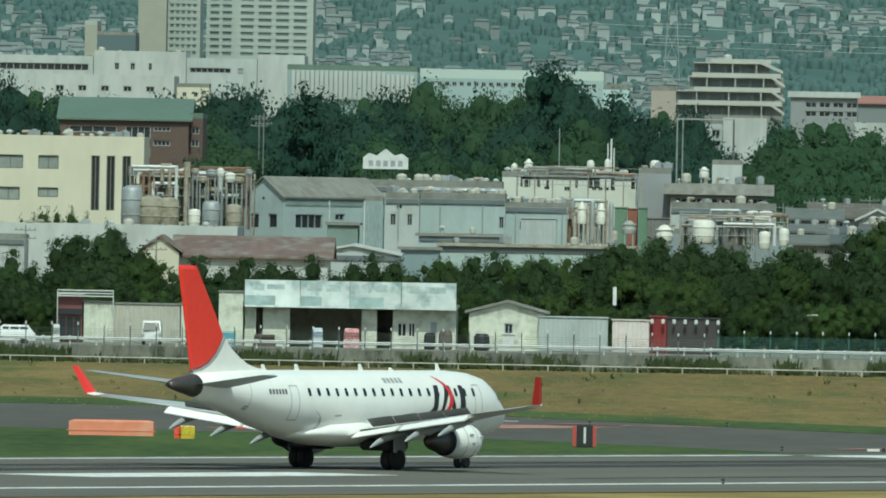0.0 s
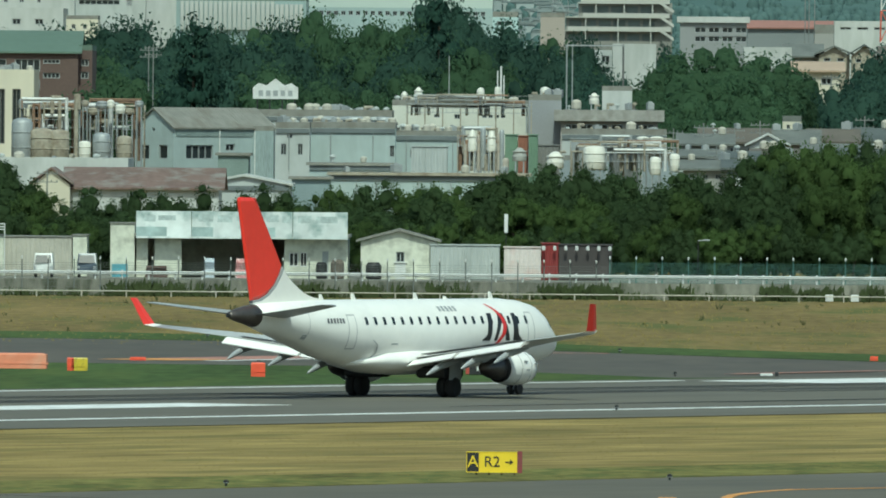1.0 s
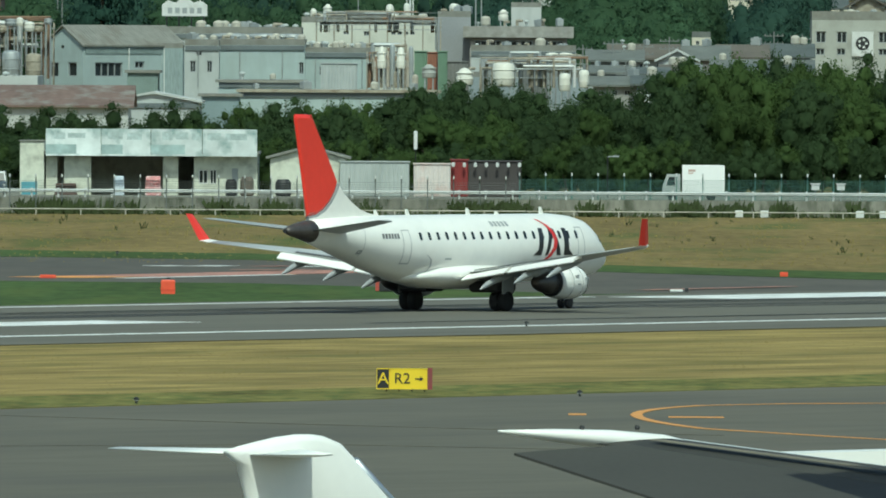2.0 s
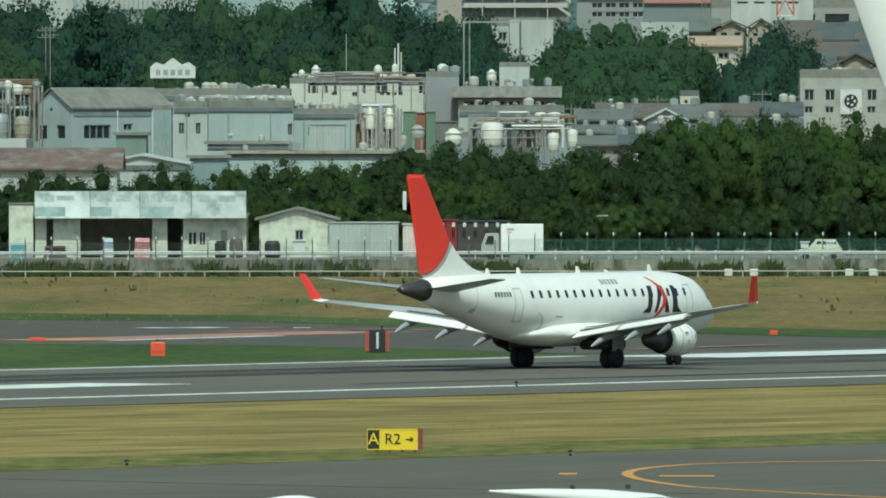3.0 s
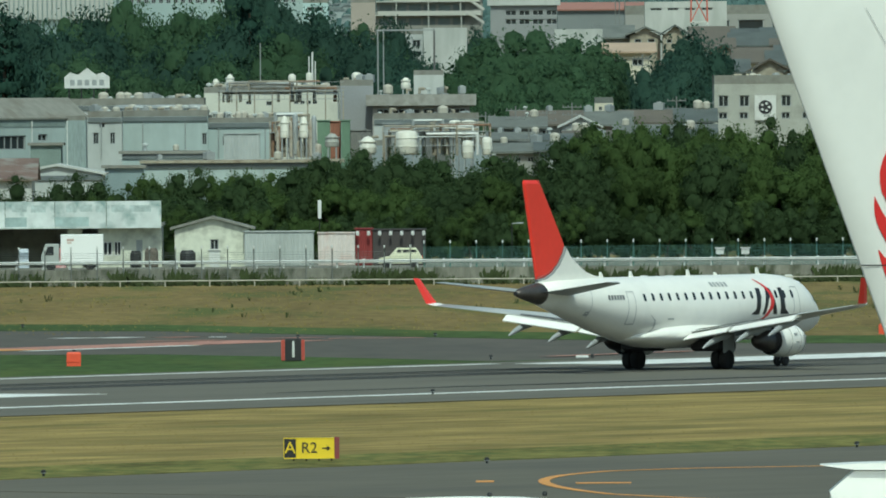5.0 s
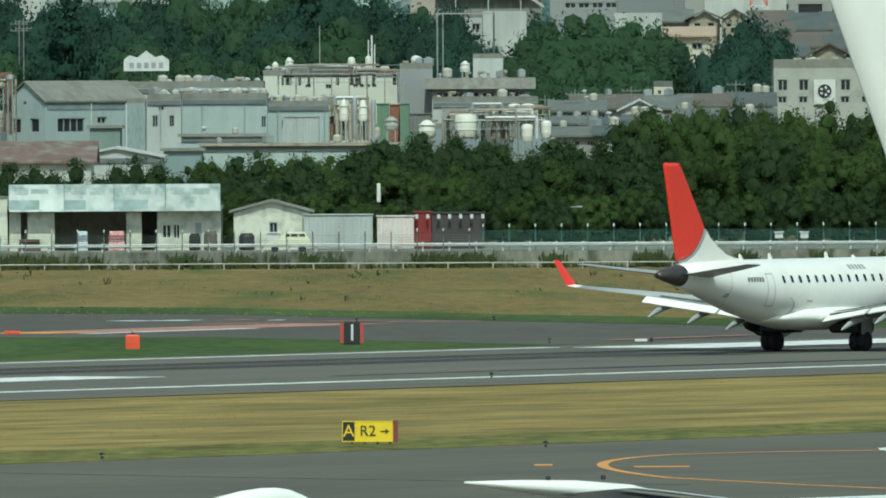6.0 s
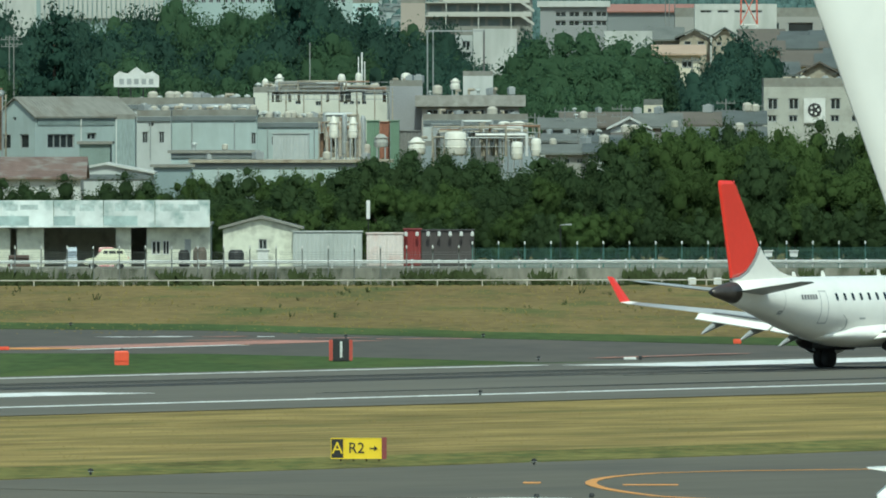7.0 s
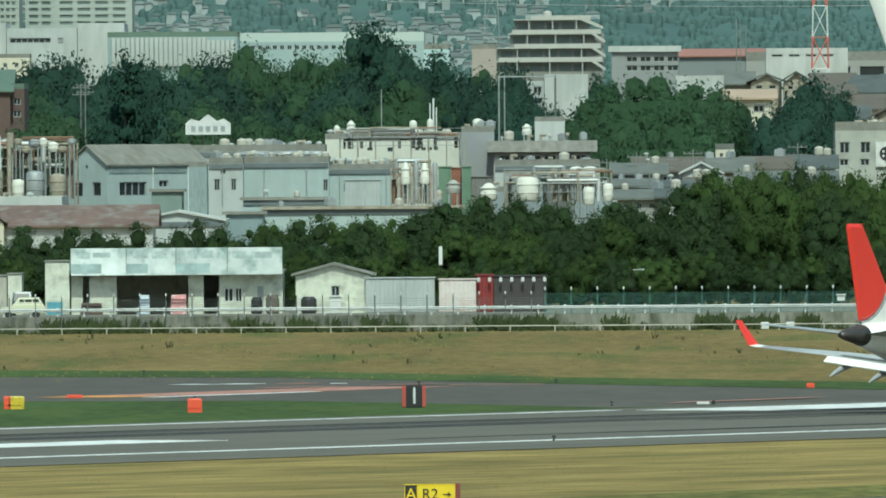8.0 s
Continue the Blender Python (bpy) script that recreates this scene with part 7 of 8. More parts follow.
for u, v, d in ((105, 20, 1740), (160, 25, 1750), (205, 15, 1760), (330, -70, 1900), (-870, -112, 1990), (-878, -108, 1992), (390, 5, 1790), (52, 30, 1745), (-1288, 95, 1640), (-1056, 110, 1600), (440, 10, 1795), (128, 60, 1700)):
    mast(u, v, 0, d, 0.06, "utility pole with crossarms", 2, WEATHERED, "utility_pole")
for u in (290, 300, 283):
    mast(u, -215 + (u - 283) * 0.8, -120, 2450, 0.06, "slim grey chimney mast beyond town", 0, WEATHERED)


def lattice_tower():
    d = 2330.0
    t = thing("lattice_tower", (X(431, d), d, 0), "red and white lattice radio tower", "tower")
    z0, z1 = Z(-100, d) - 3, 34.0
    red, white = mat("tower_red", (0.55, 0.12, 0.08), 0.6), STEEL_WHITE
    n = 9
    half = lambda z: 1.5 - 0.75 * (z / z1)
    for k in range(n):
        a, b = z1 * k / n, z1 * (k + 1) / n
        bm = bmesh.new()
        for sx_, sy_ in ((1, 1), (1, -1), (-1, 1), (-1, -1)):
            tube(bm, (sx_ * half(a), sy_ * half(a), a), (sx_ * half(b), sy_ * half(b), b), 0.09, n=6)
        for y in (-1, 1):
            tube(bm, (-half(a), y * half(a), a), (half(b), y * half(b), b), 0.055, n=5)
            tube(bm, (half(a), y * half(a), a), (-half(b), y * half(b), b), 0.055, n=5)
            tube(bm, (-half(b), y * half(b), b), (half(b), y * half(b), b), 0.055, n=5)
        part("tower_section", bm, red if k % 2 == 0 else white, t, "red section" if k % 2 == 0 else "white section")


lattice_tower()


def tank(u, v0, v1, d, r, m, label, dome=0.25, legs=False, name="tank"):
    """Upright vessel from drop v0 (top) to v1 (bottom)."""
    z0, z1 = Z(v1, d), Z(v0, d)
    h = z1 - z0
    t = thing(name, (X(u, d), d, z0), label, "tank")
    bm = bmesh.new()
    spun(bm, [(r * 0.9, 0), (r, 0.05 * h), (r, h * (1 - dome)), (r * 0.85, h * (1 - dome * 0.45)), (r * 0.45, h * (1 - dome * 0.1)), (r * 0.12, h)], n=16)
    part("shell", bm, m, t, smooth=True)
    for q in (0.3, 0.65):
        bm = bmesh.new()
        spun(bm, [(r * 1.0, 0), (r * 1.05, 0.03), (r * 1.05, 0.1), (r * 1.0, 0.13)], (0, 0, h * q), 16)
        part("hoop", bm, m, t)
    drop = z0 if d < 1745 else 1.2
    if z0 > 0.3:
        for a in range(4):
            bm = bmesh.new()
            c, s = math.cos(a * 1.571 + 0.78) * r * 0.8, math.sin(a * 1.571 + 0.78) * r * 0.8
            tube(bm, (c, s, -drop), (c, s, 0.1), 0.07, n=6)
            part("leg", bm, STEEL_GREY, t)
    return t


rng = random.Random(23)
UNIT_GREY = mat("dusty_grey_vessel", (0.33, 0.335, 0.31), 0.7, scale=0.6, amount=0.2)
WHITE_TANK = mat("white_tank_paint", (0.66, 0.65, 0.58), 0.5, scale=0.5, amount=0.08, dirt=(0.5, 0.47, 0.4), dirt_amount=0.3)
tank(-157, 72, 102, 1690, 0.75, WHITE_TANK, "white round tank among the pipework", 0.6)
tank(-88, 62, 104, 1690, 0.95, WHITE_TANK, "white upright tank among the pipework", 0.1)
tank(54, 74, 106, 1690, 0.45, WHITE_TANK, "white slim tank among the pipework", 0.15)
tank(20, 80, 112, 1688, 0.5, WHITE_TANK, "white slim tank among the pipework", 0.15)
tank(-2, 44, 60, 1700, 0.55, WHITE_TANK, "white drum tank on steel legs", 0.2, True)
tank(22, 44, 60, 1700, 0.62, WHITE_TANK, "white drum tank on steel legs", 0.2, True)
for u, r in ((-570, 1.75), (-512, 1.6), (-462, 0.9)):
    tank(u, 13, 33.5, 1724, r, STEEL_GREY, "broad low grey steel roof tank", 0.12)
tank(-260, -42, -14, 1794, 0.28, WHITE_TANK, "small white tank on works roof", 0.15)
tank(-290, -40, -12, 1794, 0.35, WHITE_TANK, "small white tank on works roof", 0.2)
tank(-176, -42, -16, 1786, 0.45, WHITE_TANK, "small white tank on works roof", 0.2)
tank(-89, -32, -12, 1776, 0.45, WHITE_TANK, "white round tank on works roof", 0.7)
tank(-400, -40, -16, 1794, 0.42, WHITE_TANK, "white round tank on works roof", 0.7)
tank(-425, -32, -12, 1794, 0.3, WHITE_TANK, "white round tank on works roof", 0.4)
for u, v0 in ((-304, 34), (-270, 36)):
    tank(u, v0, 74, 1690, 0.40, WHITE_TANK, "cream tapered hopper on rusty legs", 0.75, False, "hopper")
for u, v0, r in ((-285, 30, 0.24), (-252, 34, 0.22)):
    tank(u, v0, 104, 1691, r, STEEL_GREY, "silver upright duct with a capped top", 0.08, False, "upright_duct")
tank(-220, 66, 90, 1690, 0.62, UNIT_GREY, "grey domed vessel among the pipework", 0.6)
# tan process columns
for u, v0, r in ((-293, 44, 0.16), (-258, 40, 0.16), (-316, 60, 0.14), (-278, 78, 0.3), (-245, 84, 0.3)):
    tank(u, v0, 108, 1691, r, TAN if rng.random() < 0.5 else mat("bleached_column_paint", (0.38, 0.35, 0.30), 0.7, scale=0.6, amount=0.2, dirt=(0.26, 0.19, 0.13), dirt_amount=0.8), "weathered tan process column", 0.2, False, "process_column")
for u0, u1, v0, v1, m, lab in ((-246, -224, 44, 84, mat("green_cabinet", (0.17, 0.26, 0.18), 0.7, scale=0.5, amount=0.2), "green sheet-metal plant cabin"), (-223, -205, 46, 84, mat("rust_red", (0.33, 0.15, 0.10), 0.8, scale=0.6, amount=0.3), "rust-red sheet plant housing"), (-204, -188, 44, 84, mat("green_cabinet_end", (0.16, 0.25, 0.175), 0.7, scale=0.5, amount=0.2), "green sheet-metal plant cabin end"), (-412, -348, 66, 100, PALE_GREY, "pale grey sheet plant enclosure"), (-190, -150, 62, 100, mat("dim_works", (0.20, 0.20, 0.19), 0.8, scale=0.4, amount=0.3), "dark weathered works plant housing"),
                               (-130, -96, 50, 96, STEEL_GREY, "grey sheet-metal works plant housing"), (-60, -10, 60, 100, mat("dim_works_b", (0.16, 0.17, 0.17), 0.8, scale=0.4, amount=0.3), "dark weathered works plant housing")):
    d = 1700 + rng.uniform(-3, 3)
    small_box_thing("plant_housing", X(u0, d), X(u1, d), d, 0.0, Z(v0, d), 4, m, lab, "plant", 6)


RUST_PIPE = mat("rusty_pipe", (0.22, 0.14, 0.09), 0.8, scale=0.8, amount=0.35, fine=3)


def pipe_rack(u0, u1, v0, v1, d, n, seed, label, bay=1.6, decks=3):
    """A steel frame of posts and decks carrying bent pipes."""
    g = random.Random(seed)
    x0, x1, z0, z1 = X(u0, d), X(u1, d), Z(v1, d), Z(v0, d)
    t = thing("pipe_rack", (x0, d, 0), label, "pipework")
    w = x1 - x0
    for k in range(max(2, int(w / bay)) + 1):
        bm = bmesh.new()
        x = w * k / max(2, int(w / bay))
        box(bm, x - 0.05, x + 0.05, 0, 0.1, 0, z1)
        box(bm, x - 0.05, x + 0.05, 2.4, 2.5, 0, z1)
        part("post", bm, TAN if g.random() < 0.5 else STEEL_GREY, t)
    for k in range(decks):
        bm = bmesh.new()
        z = z0 + (z1 - z0) * (k + 0.7) / decks
        box(bm, -0.1, w + 0.1, -0.05, 2.5, z - 0.06, z)
        for j in range(int(w / 0.9)):
            box(bm, j * 0.6, j * 0.6 + 0.04, -0.05, -0.01, z, z + 0.7)
        box(bm, -0.1, w + 0.1, -0.06, -0.02, z + 0.68, z + 0.72)
        part("deck", bm, STEEL_GREY, t)
    for k in range(n):
        bm = bmesh.new()
        r = g.uniform(0.05, 0.2)
        y = g.uniform(-0.3, 2.0)
        a, b = g.uniform(0, w), g.uniform(0, w)
        z = g.uniform(z0 * 0.4 + z1 * 0.6, z1 + 0.8)
        tube(bm, (a, y, z0), (a, y, z), r, n=8)
        tube(bm, (a, y, z - r), (b, y, z - r), r, n=8)
        if g.random() < 0.6:
            tube(bm, (b, y, z), (b, y, z - g.uniform(0.8, 3)), r, n=8)
        part("pipe", bm, g.choice([TAN, STEEL_WHITE, STEEL_GREY, TAN, RUST_PIPE, TAN]), t)
    return t


pipe_rack(-1105, -1000, -8, 95, 1730, 26, 41, "tan steel pipe rack crowded with vessels and pipes")
pipe_rack(-1000, -885, -4, 95, 1735, 26, 42, "tan steel pipe rack crowded with vessels and pipes")
pipe_rack(-330, -250, 44, 108, 1703, 18, 43, "weathered pipe rack between the halls", 3.4, 1)
pipe_rack(-130, 60, 56, 106, 1694, 30, 44, "grey pipe rack beside the works office", 2.6, 2)
pipe_rack(-420, -200, -14, 10, 1770, 16, 45, "pipes along the works roof")
for k in range(13):
    u = -1095 + 17 * k + rng.uniform(-5, 5)
    top = -10 + rng.uniform(-6, 12)
    tank(u, top, top + rng.uniform(11, 19), 1733, rng.uniform(0.3, 0.6), rng.choice([TAN, WHITE_TANK, STEEL_GREY]), "small process vessel on the rack", 0.3, True, "process_vessel")
for u, v0, v1, r, m in ((-1101, 20, 97, 0.95, STEEL_GREY), (-1066, 38, 92, 1.1, TAN), (-1035, 40, 92, 0.9, TAN), (-990, 60, 95, 0.55, WHITE_TANK), (-960, 45, 95, 0.8, STEEL_GREY), (-920, 50, 96, 0.7, TAN)):
    tank(u, v0, v1, 1722, r, m, "weathered storage silo beside the rack", 0.12, False, "silo")


# rooftop clutter in small repeated units
def unit(name, label, build, m):
    t = thing(name, (0, -600, -60), label, "roof unit", "roof units")
    bm = bmesh.new()
    build(bm)
    part("body", bm, m, t)
    bm = bmesh.new()
    box(bm, -0.45, 0.45, -0.35, 0.35, -0.05, 0.06)
    part("plinth", bm, STEEL_GREY, t)
    return t


UNIT_CREAM = mat("roof_unit_cream", (0.42, 0.40, 0.34), 0.7, scale=0.8, amount=0.2)
UNITS = [unit("air_unit", "grey boxy rooftop air unit", lambda bm: (box(bm, -0.6, 0.6, -0.4, 0.4, 0.06, 0.95, 0.05), spun(bm, [(0.3, 0.95), (0.32, 1.05), (0.28, 1.1)], n=12)), STEEL_GREY),
         unit("roof_vent", "white mushroom roof vent", lambda bm: (spun(bm, [(0.2, 0.06), (0.2, 0.6), (0.42, 0.62), (0.40, 0.8), (0.12, 0.95)], n=12)), PALE_GREY),
         unit("roof_tank", "cream round rooftop tank", lambda bm: spun(bm, [(0.5, 0.06), (0.58, 0.2), (0.58, 0.9), (0.4, 1.1), (0.1, 1.18)], n=14), UNIT_CREAM),
         unit("duct_elbow", "tan bent roof duct", lambda bm: (tube(bm, (0, 0, 0), (0, 0, 0.8), 0.2, n=10), tube(bm, (-0.1, 0, 0.75), (0.9, 0, 0.75), 0.2, n=10)), TAN)]
for u0, u1, v, d, n in ((-648, -596, 35, 1712, 5), (-588, -444, 34, 1718, 18), (-436, -326, 46, 1722, 14), (-650, -450, 14, 1775, 22), (-440, -212, -6, 1790, 22), (-145, 20, 2.6, 1770, 8), (-200, -152, -18, 1780, 4), (-1415, -1086, -56, 1850, 20), (-140, 34, 42, 1750, 10), (-1410, -920, 104, 1668, 14), (462, 795, -16, 1850, 14), (-548, -212, 117, 1680, 4), (-1410, -1180, -198, 2400, 8), (-1168, -1015, -208, 2396, 5), (-245, 55, 88, 1715, 10), (-588, -450, 100, 1690, 2)):
    for k in range(n):
        u = u0 + (u1 - u0) * (k + rng.uniform(0.1, 0.9)) / n
        y = d + rng.uniform(1.2, 5)
        s = rng.uniform(0.4, 0.85)
        copy_thing(rng.choice(UNITS), pose(X(u, y), y, Z(v, d) + 0.25, 0, 0, rng.uniform(0, 360)) @ Matrix.Diagonal((s, s, s, 1)))


for u0, u1, z, y in RIDGES:            # vents and aerial boxes along the town ridges
    for k in range(2):
        u, q = u0 + (u1 - u0) * rng.uniform(0.08, 0.92), rng.uniform(0.45, 0.8)
        copy_thing(rng.choice(UNITS[:3]), pose(X(u, y), y, z - 0.02, 0, 0, rng.uniform(0, 360)) @ Matrix.Diagonal((q, q, q, 1)))


def roof_sign():
    d = 1779.0
    t = thing("roof_sign", (X(-653, d), d, Z(14, 1775) + 0.25), "white peaked sign board on a roof frame", "sign")
    k = d / ARC
    bm = bmesh.new()
    upright(bm, [(-40 * k, 26 * k), (40 * k, 26 * k), (40 * k, 46 * k), (28 * k, 54 * k), (16 * k, 50 * k), (0, 62 * k), (-16 * k, 50 * k), (-30 * k, 54 * k), (-40 * k, 46 * k)], -0.1, 0.1)
    b = part("board", bm, STEEL_WHITE, t)
    bm = bmesh.new()
    for j in range(5):
        box(bm, (-30 + 13 * j) * k, (-22 + 13 * j) * k, -0.13, -0.102, 31 * k, 41 * k)
    tagged(part("faint_lettering", bm, STEEL_GREY, b), kind="stuff")
    for x in (-32, -10, 12, 34):
        bm = bmesh.new()
        tube(bm, (x * k, 0, 0.0), (x * k, 0, 26 * k), 0.07, n=6)
        part("leg", bm, BLACK, t)


roof_sign()

# ---- middle woods ----
WOOD = [(-1420, -160), (-1330, -165), (-1270, -150), (-1225, -120), (-1150, -128), (-1060, -140), (-975, -140), (-900, -150), (-850, -135), (-720, -138), (-630, -150), (-560, -180), (-500, -188), (-430, -190), (-375, -208), (-350, -208), (-310, -172), (-250, -150), (-190, -140), (-140, -130), (-90, -120)]
u = -1420.0
while u < -100:
    for row, d, drop in ((0, 2075, 0), (1, 2050, 38), (2, 2020, 85), (3, 1990, 130)):
        uu = u + rng.uniform(-18, 18) + 20 * row
        if row >= 2 and uu < -985 or row == 1 and -1235 < uu < -985:
            continue
        v = skyline(uu, WOOD) + drop * rng.uniform(0.6, 1.3) + rng.uniform(0, 14)
        h = Z(v, d) + 2
        k = rng.choice(WOODS[2:] if row == 3 or rng.random() < 0.3 else WOODS[:3])
        plant(k, X(uu, d), d, -1, h * 1.07, rng.uniform(11, 16), rng.uniform(0, 360))
    u += rng.uniform(56, 76)
plant(CONIFER, X(-798, 1985), 1985, -2, Z(-172, 1985) + 2, 13.5, 40)
plant(CONIFER, X(-362, 2030), 2030, -2, Z(-222, 2030) + 2, 12.0, 100)
plant(CONIFER, X(-700, 2060), 2060, -2, Z(-120, 2060) + 2, 9.0, 200)
for u, v, d, w in ((18, -70, 1905, 11), (52, -112, 1905, 14), (105, -140, 1902, 17), (160, -142, 1900, 17), (210, -125, 1902, 15), (245, -90, 1895, 12), (50, -70, 1890, 13), (105, -95, 1886, 15), (165, -95, 1884, 15), (220, -70, 1882, 13), (10, -40, 1880, 10), (80, -35, 1876, 12), (140, -38, 1875, 12), (200, -30, 1875, 12), (45, -5, 1872, 9), (110, 0, 1871, 10), (170, 0, 1871, 10), (235, 0, 1871, 9)):
    plant(WOODS[3], X(u, d), d, -2, Z(v, d) + 3, w, rng.uniform(0, 360))
for u, v, d, w in ((372, -75, 1890, 9), (408, -128, 1892, 13), (442, -105, 1890, 11), (395, -70, 1880, 13), (430, -40, 1880, 9), (345, -8, 1850, 6), (365, 8, 1848, 6), (275, -102, 2050, 9), (240, -108, 2060, 9), (30, -132, 2300, 10), (-60, -122, 2320, 10), (-20, -124, 2310, 10), (250, -126, 2350, 10),
                     (-95, -78, 1960, 11), (-62, -72, 1950, 10), (-130, -80, 1955, 11), (-165, -112, 1965, 12), (-30, -66, 1945, 9), (0, -58, 1940, 9), (-45, -50, 1935, 10), (-100, -45, 1935, 11), (310, -50, 1900, 8), (330, -28, 1880, 8), (470, -55, 1935, 8)):
    plant(rng.choice(WOODS[:2]), X(u, d), d, -2, Z(v, d) + 3, w, rng.uniform(0, 360))
for u, v, d, w in ((-1280, 56, 1692, 3.0), (-1250, 44, 1693, 3.6), (-1215, 42, 1694, 3.6), (-1185, 52, 1692, 3.0)):
    plant(KINDS[2], X(u, d), d, -2, Z(v, d) + 2, w, rng.uniform(0, 360))
for u, v, d, w in ((-1136, 80, 1546, 3.6), (-1122, 100, 1545, 3.2), (-1152, 108, 1545, 3.4)):
    plant(KINDS[0], X(u, d), d, ROAD_Z - 0.5, Z(v, d) - ROAD_Z + 0.7, w, rng.uniform(0, 360))
for ob in (*KINDS, *WOODS, CONIFER, *UNITS):
    for o in (*ob.children_recursive, ob):
        bpy.data.objects.remove(o)


# ---- the hillside town, far behind ----
def hill_z(x, y):
    s = max(0.0, (y - 3350) / 1500)
    return 14 + 150 * s ** 1.25 + 8 * noise.noise((x * 0.012, y * 0.006, 0)) + 2.5 * noise.noise((x * 0.05, y * 0.02, 3))


verts, faces = [], []
NX, NY = 110, 80
for j in range(NY + 1):
    for i in range(NX + 1):
        x, y = -330 + 660 * i / NX, 3350 + 1550 * j / NY
        verts.append((x, y, hill_z(x, y)))
for j in range(NY):
    for i in range(NX):
        a = j * (NX + 1) + i
        faces.append((a, a + 1, a + NX + 2, a + NX + 1))
me = bpy.data.meshes.new("hillside")
me.from_pydata(verts, [], faces)
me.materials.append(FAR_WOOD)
for p in me.polygons:
    p.use_smooth = True
tagged(new("hillside", me), "hazy blue-green wooded hillside beyond the town", "hill", kind="structure")


def far_town():
    """House clusters among rounded woods on the hillside, each material in one mesh."""
    g = np.random.default_rng(77)
    wall_v, wall_f, roof_v, roof_f, leaf_v, leaf_f = [], [], [], [], [], []
    for k in range(15000):
        y = 3400 + 1450 * g.random()
        x = (g.random() - 0.5) * 2 * (y * 0.042)
        u = x / y * ARC
        den = 1.5 * noise.noise((x * 0.022 + 9, y * 0.007, 5)) + 0.5 - 0.75 * max(0, (u + 350) / 1000)
        z = hill_z(x, y)
        if g.random() < 0.03 + 1.0 * den:
            w, d, h = 0.6 + 1.2 * g.random() ** 1.5, 1.5, 1.1 + 0.9 * g.random()
            i = len(wall_v)
            wall_v += [(x - w, y - d, z - 4), (x + w, y - d, z - 4), (x + w, y + d, z - 4), (x - w, y + d, z - 4), (x - w, y - d, z + h), (x + w, y - d, z + h), (x + w, y + d, z + h), (x - w, y + d, z + h)]
            wall_f += [(i, i + 1, i + 5, i + 4), (i + 1, i + 2, i + 6, i + 5), (i + 2, i + 3, i + 7, i + 6), (i + 3, i, i + 4, i + 7)]
            i = len(roof_v)
            e = 0.15
            rise = 0.25 + 0.4 * g.random()
            roof_v += [(x - w - e, y - d - e, z + h), (x + w + e, y - d - e, z + h), (x + w + e, y + d + e, z + h), (x - w - e, y + d + e, z + h), (x - w * 0.7, y, z + h + rise), (x + w * 0.7, y, z + h + rise)]
            roof_f += [(i, i + 1, i + 5, i + 4), (i + 1, i + 2, i + 5), (i + 2, i + 3, i + 4, i + 5), (i + 3, i, i + 4)]
        for q in range(2):
            cx, cy = x + g.normal() * 8, y + g.normal() * 8
            cz = hill_z(cx, cy)
            s = 0.5 + 0.75 * g.random()
            n = 7
            i = len(leaf_v)
            leaf_v.append((cx, cy, cz + s * 1.5))
            for rr, hh in ((0.55, 1.3), (0.95, 0.75), (1.0, -1.5)):
                for a in range(n):
                    r = s * rr * (0.85 + 0.3 * g.random())
                    leaf_v.append((cx + r * math.cos(a * 0.8976), cy + r * math.sin(a * 0.8976), cz + s * hh * (0.9 + 0.2 * g.random())))
            for a in range(n):
                b = (a + 1) % n
                leaf_f += [(i, i + 1 + a, i + 1 + b)] + [(i + 1 + c * n + a, i + 1 + c * n + n + a, i + 1 + c * n + n + b, i + 1 + c * n + b) for c in (0, 1)]
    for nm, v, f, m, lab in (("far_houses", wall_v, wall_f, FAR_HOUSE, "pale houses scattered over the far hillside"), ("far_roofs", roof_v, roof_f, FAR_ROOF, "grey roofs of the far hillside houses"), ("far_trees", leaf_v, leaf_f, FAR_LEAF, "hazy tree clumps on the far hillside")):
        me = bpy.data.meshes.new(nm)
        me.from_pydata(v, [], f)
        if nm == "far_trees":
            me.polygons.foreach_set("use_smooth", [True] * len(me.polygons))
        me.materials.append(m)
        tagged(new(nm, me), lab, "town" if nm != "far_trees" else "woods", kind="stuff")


far_town()
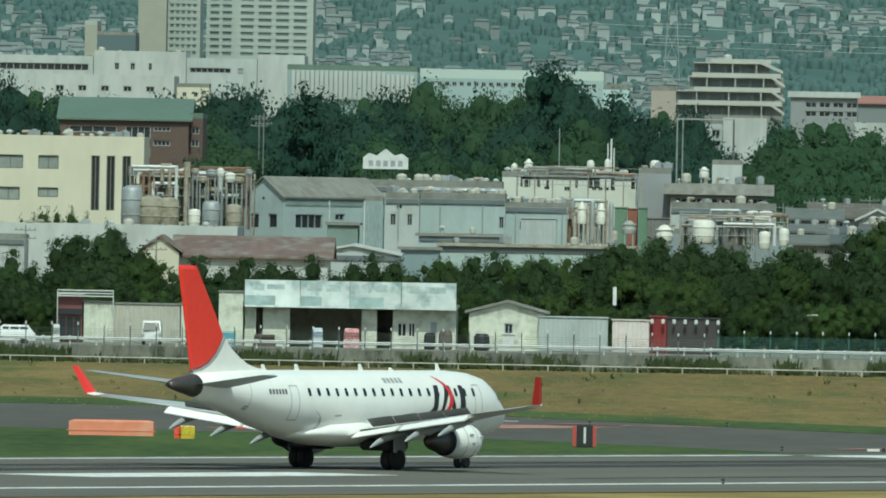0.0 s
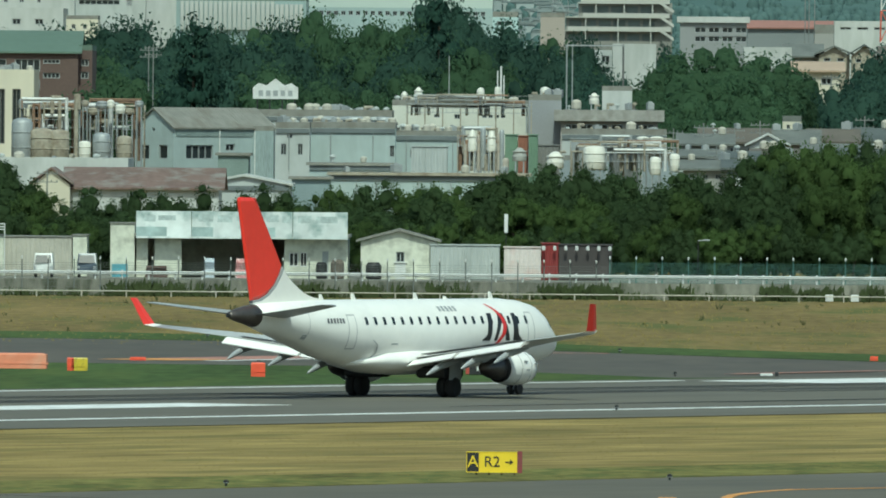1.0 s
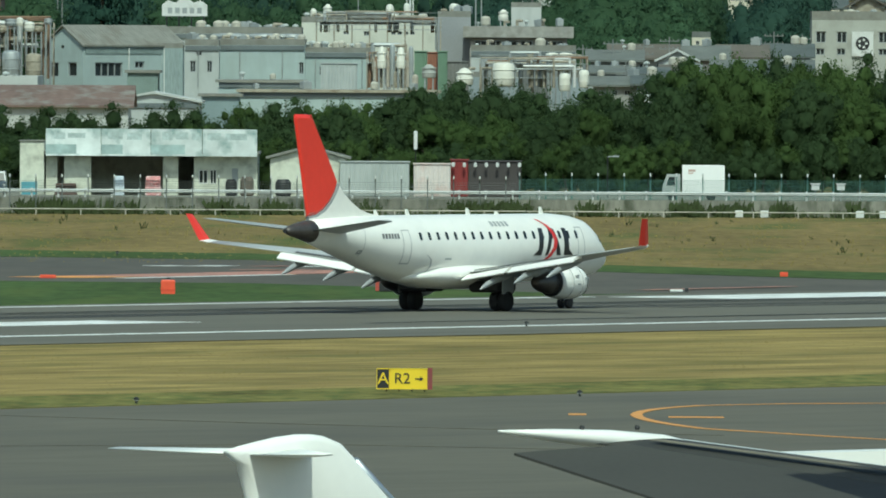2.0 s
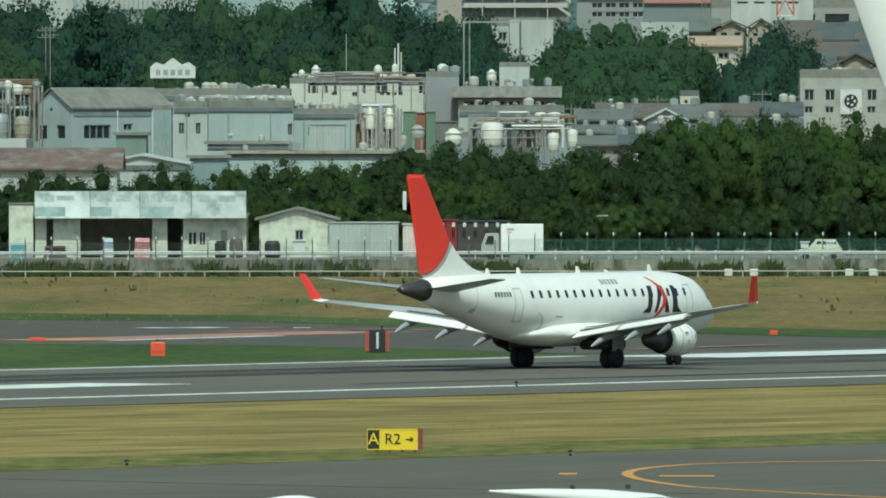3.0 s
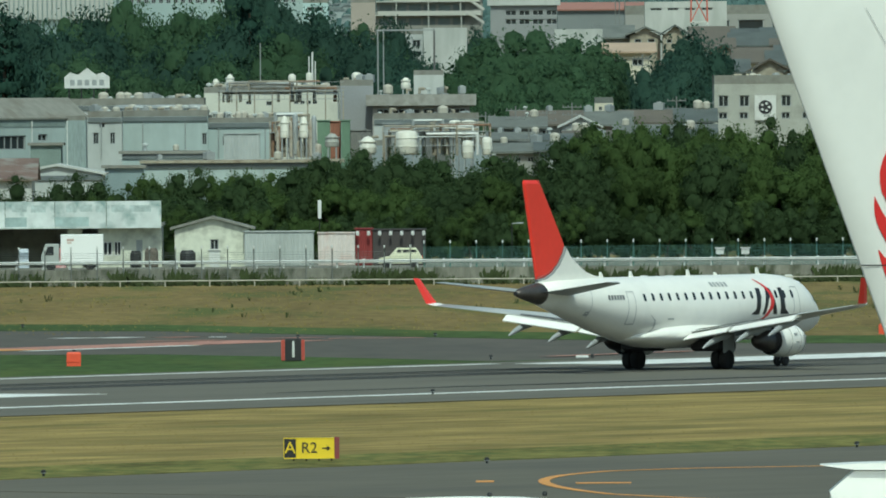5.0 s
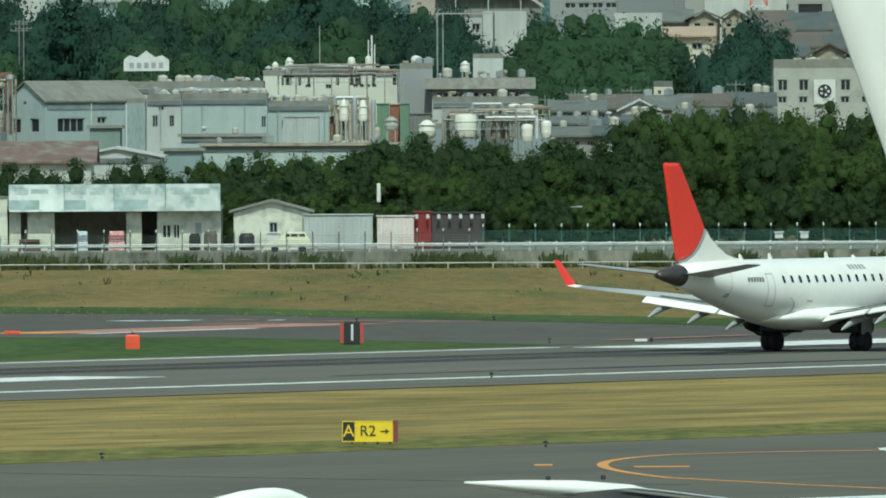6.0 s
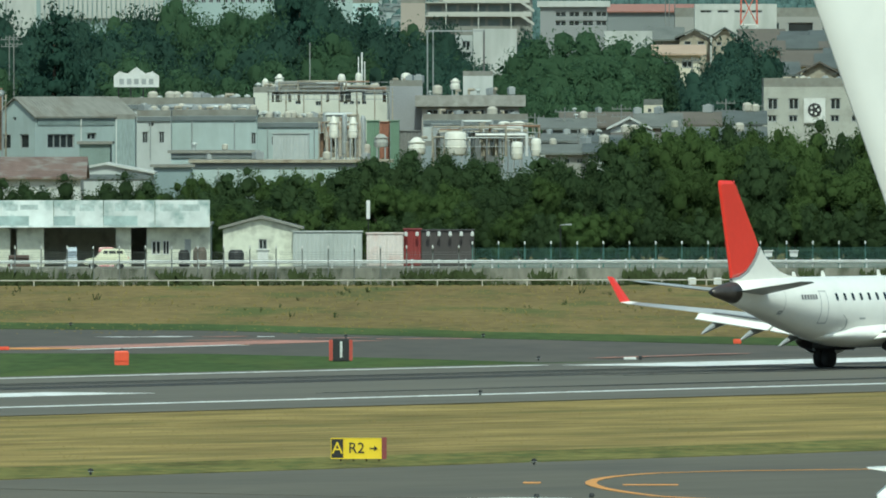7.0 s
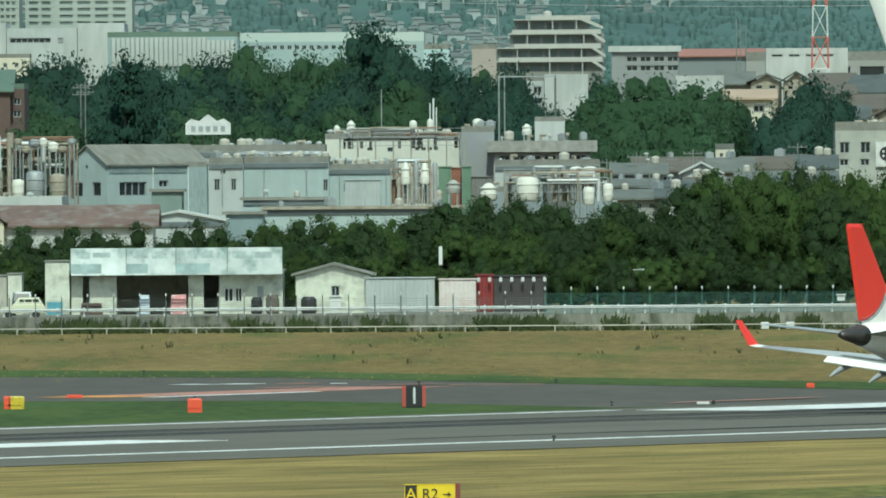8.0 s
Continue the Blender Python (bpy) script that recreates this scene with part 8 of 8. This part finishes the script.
# power lines high over the town
for k, (v0, v1) in enumerate(((-283, -271), (-262, -252), (-250, -244))):
    bm = bmesh.new()
    d, rings = 3150, []
    for j in range(25):
        x, z = X(-330 + 1300 * j / 24, d), Z(v0 + (v1 - v0) * j / 24 + 10 * math.sin(j / 24 * math.pi), d)
        rings.append([(x, d - 0.045, z), (x, d, z + 0.045), (x, d + 0.045, z), (x, d, z - 0.045)])
    loft(bm, rings)
    tagged(part("power_line", bm, STEEL_GREY), "thin power cable over the far town", "cable", "power lines")
t = thing("lattice_pylon", (X(-150, 3150), 3150, 0), "hazy lattice power pylon before the hillside", "pylon")
bm = bmesh.new()
for s in (-1, 1):
    tube(bm, (3.0 * s, 0, 0), (0.6 * s, 0, Z(-320, 3150)), 0.07, n=5)
    for k in range(9):
        a = Z(-320, 3150) * k / 9
        w0, w1 = 3.0 - 2.4 * k / 9, 3.0 - 2.4 * (k + 1) / 9
        tube(bm, (-w0 * s, 0, a), (w1 * s, 0, a + Z(-320, 3150) / 9), 0.04, n=4)
part("lattice", bm, STEEL_GREY, t)
bm = bmesh.new()
for v in (-283, -262, -250):
    box(bm, -3.2, 3.2, -0.05, 0.05, Z(v, 3150) - 0.05, Z(v, 3150) + 0.05)
part("crossarms", bm, STEEL_GREY, t)


# ---- what moves ----
def motions():
    home = (8.94, 978.89)
    walk(jet, [(s, pose(home[0] + ALONG.x * d, home[1] + ALONG.y * d, 0.066, 0, 0, 59.42)) for s, d in (
        (0.0, -55.62), (0.5, -47.85), (1.0, -40.51), (1.5, -33.58), (2.15, -25.2), (2.8, -17.35), (3.5, -9.80), (4.0, -4.79), (4.5, 0.0), (5.0, 4.41), (5.75, 10.6), (6.5, 15.94), (7.0, 19.15), (7.5, 22.1), (8.0, 24.88))])
    for panel, hinge in SPOILERS:      # raised on landing, then folded flat
        walk(panel, [(s, hinge @ Matrix.Rotation(radians(a), 4, "Y")) for s, a in ((0.0, 48), (0.4, 46), (0.65, 32), (0.9, 14), (1.15, -2), (8.0, -2))])
    walk(truck, [(s, pose(x, 1468, ROAD_Z, 0, 0, 0)) for s, x in ((0.0, 34.6), (1.5, 14.8), (3.5, -11.2), (5.2, -34.3), (8.0, -71.5))])
    walk(kei, [(s, pose(x, 1470, ROAD_Z, 0, 0, 0)) for s, x in ((0.0, 57.5), (3.5, 13.1), (4.5, 0.4), (6.3, -22.9), (7.0, -32.0), (8.0, -43.9))])
    walk(wagon, [(s, pose(x, 1466, ROAD_Z, 0, 0, 0)) for s, x in ((0.0, -58.5), (8.0, -158.5))])


motions()
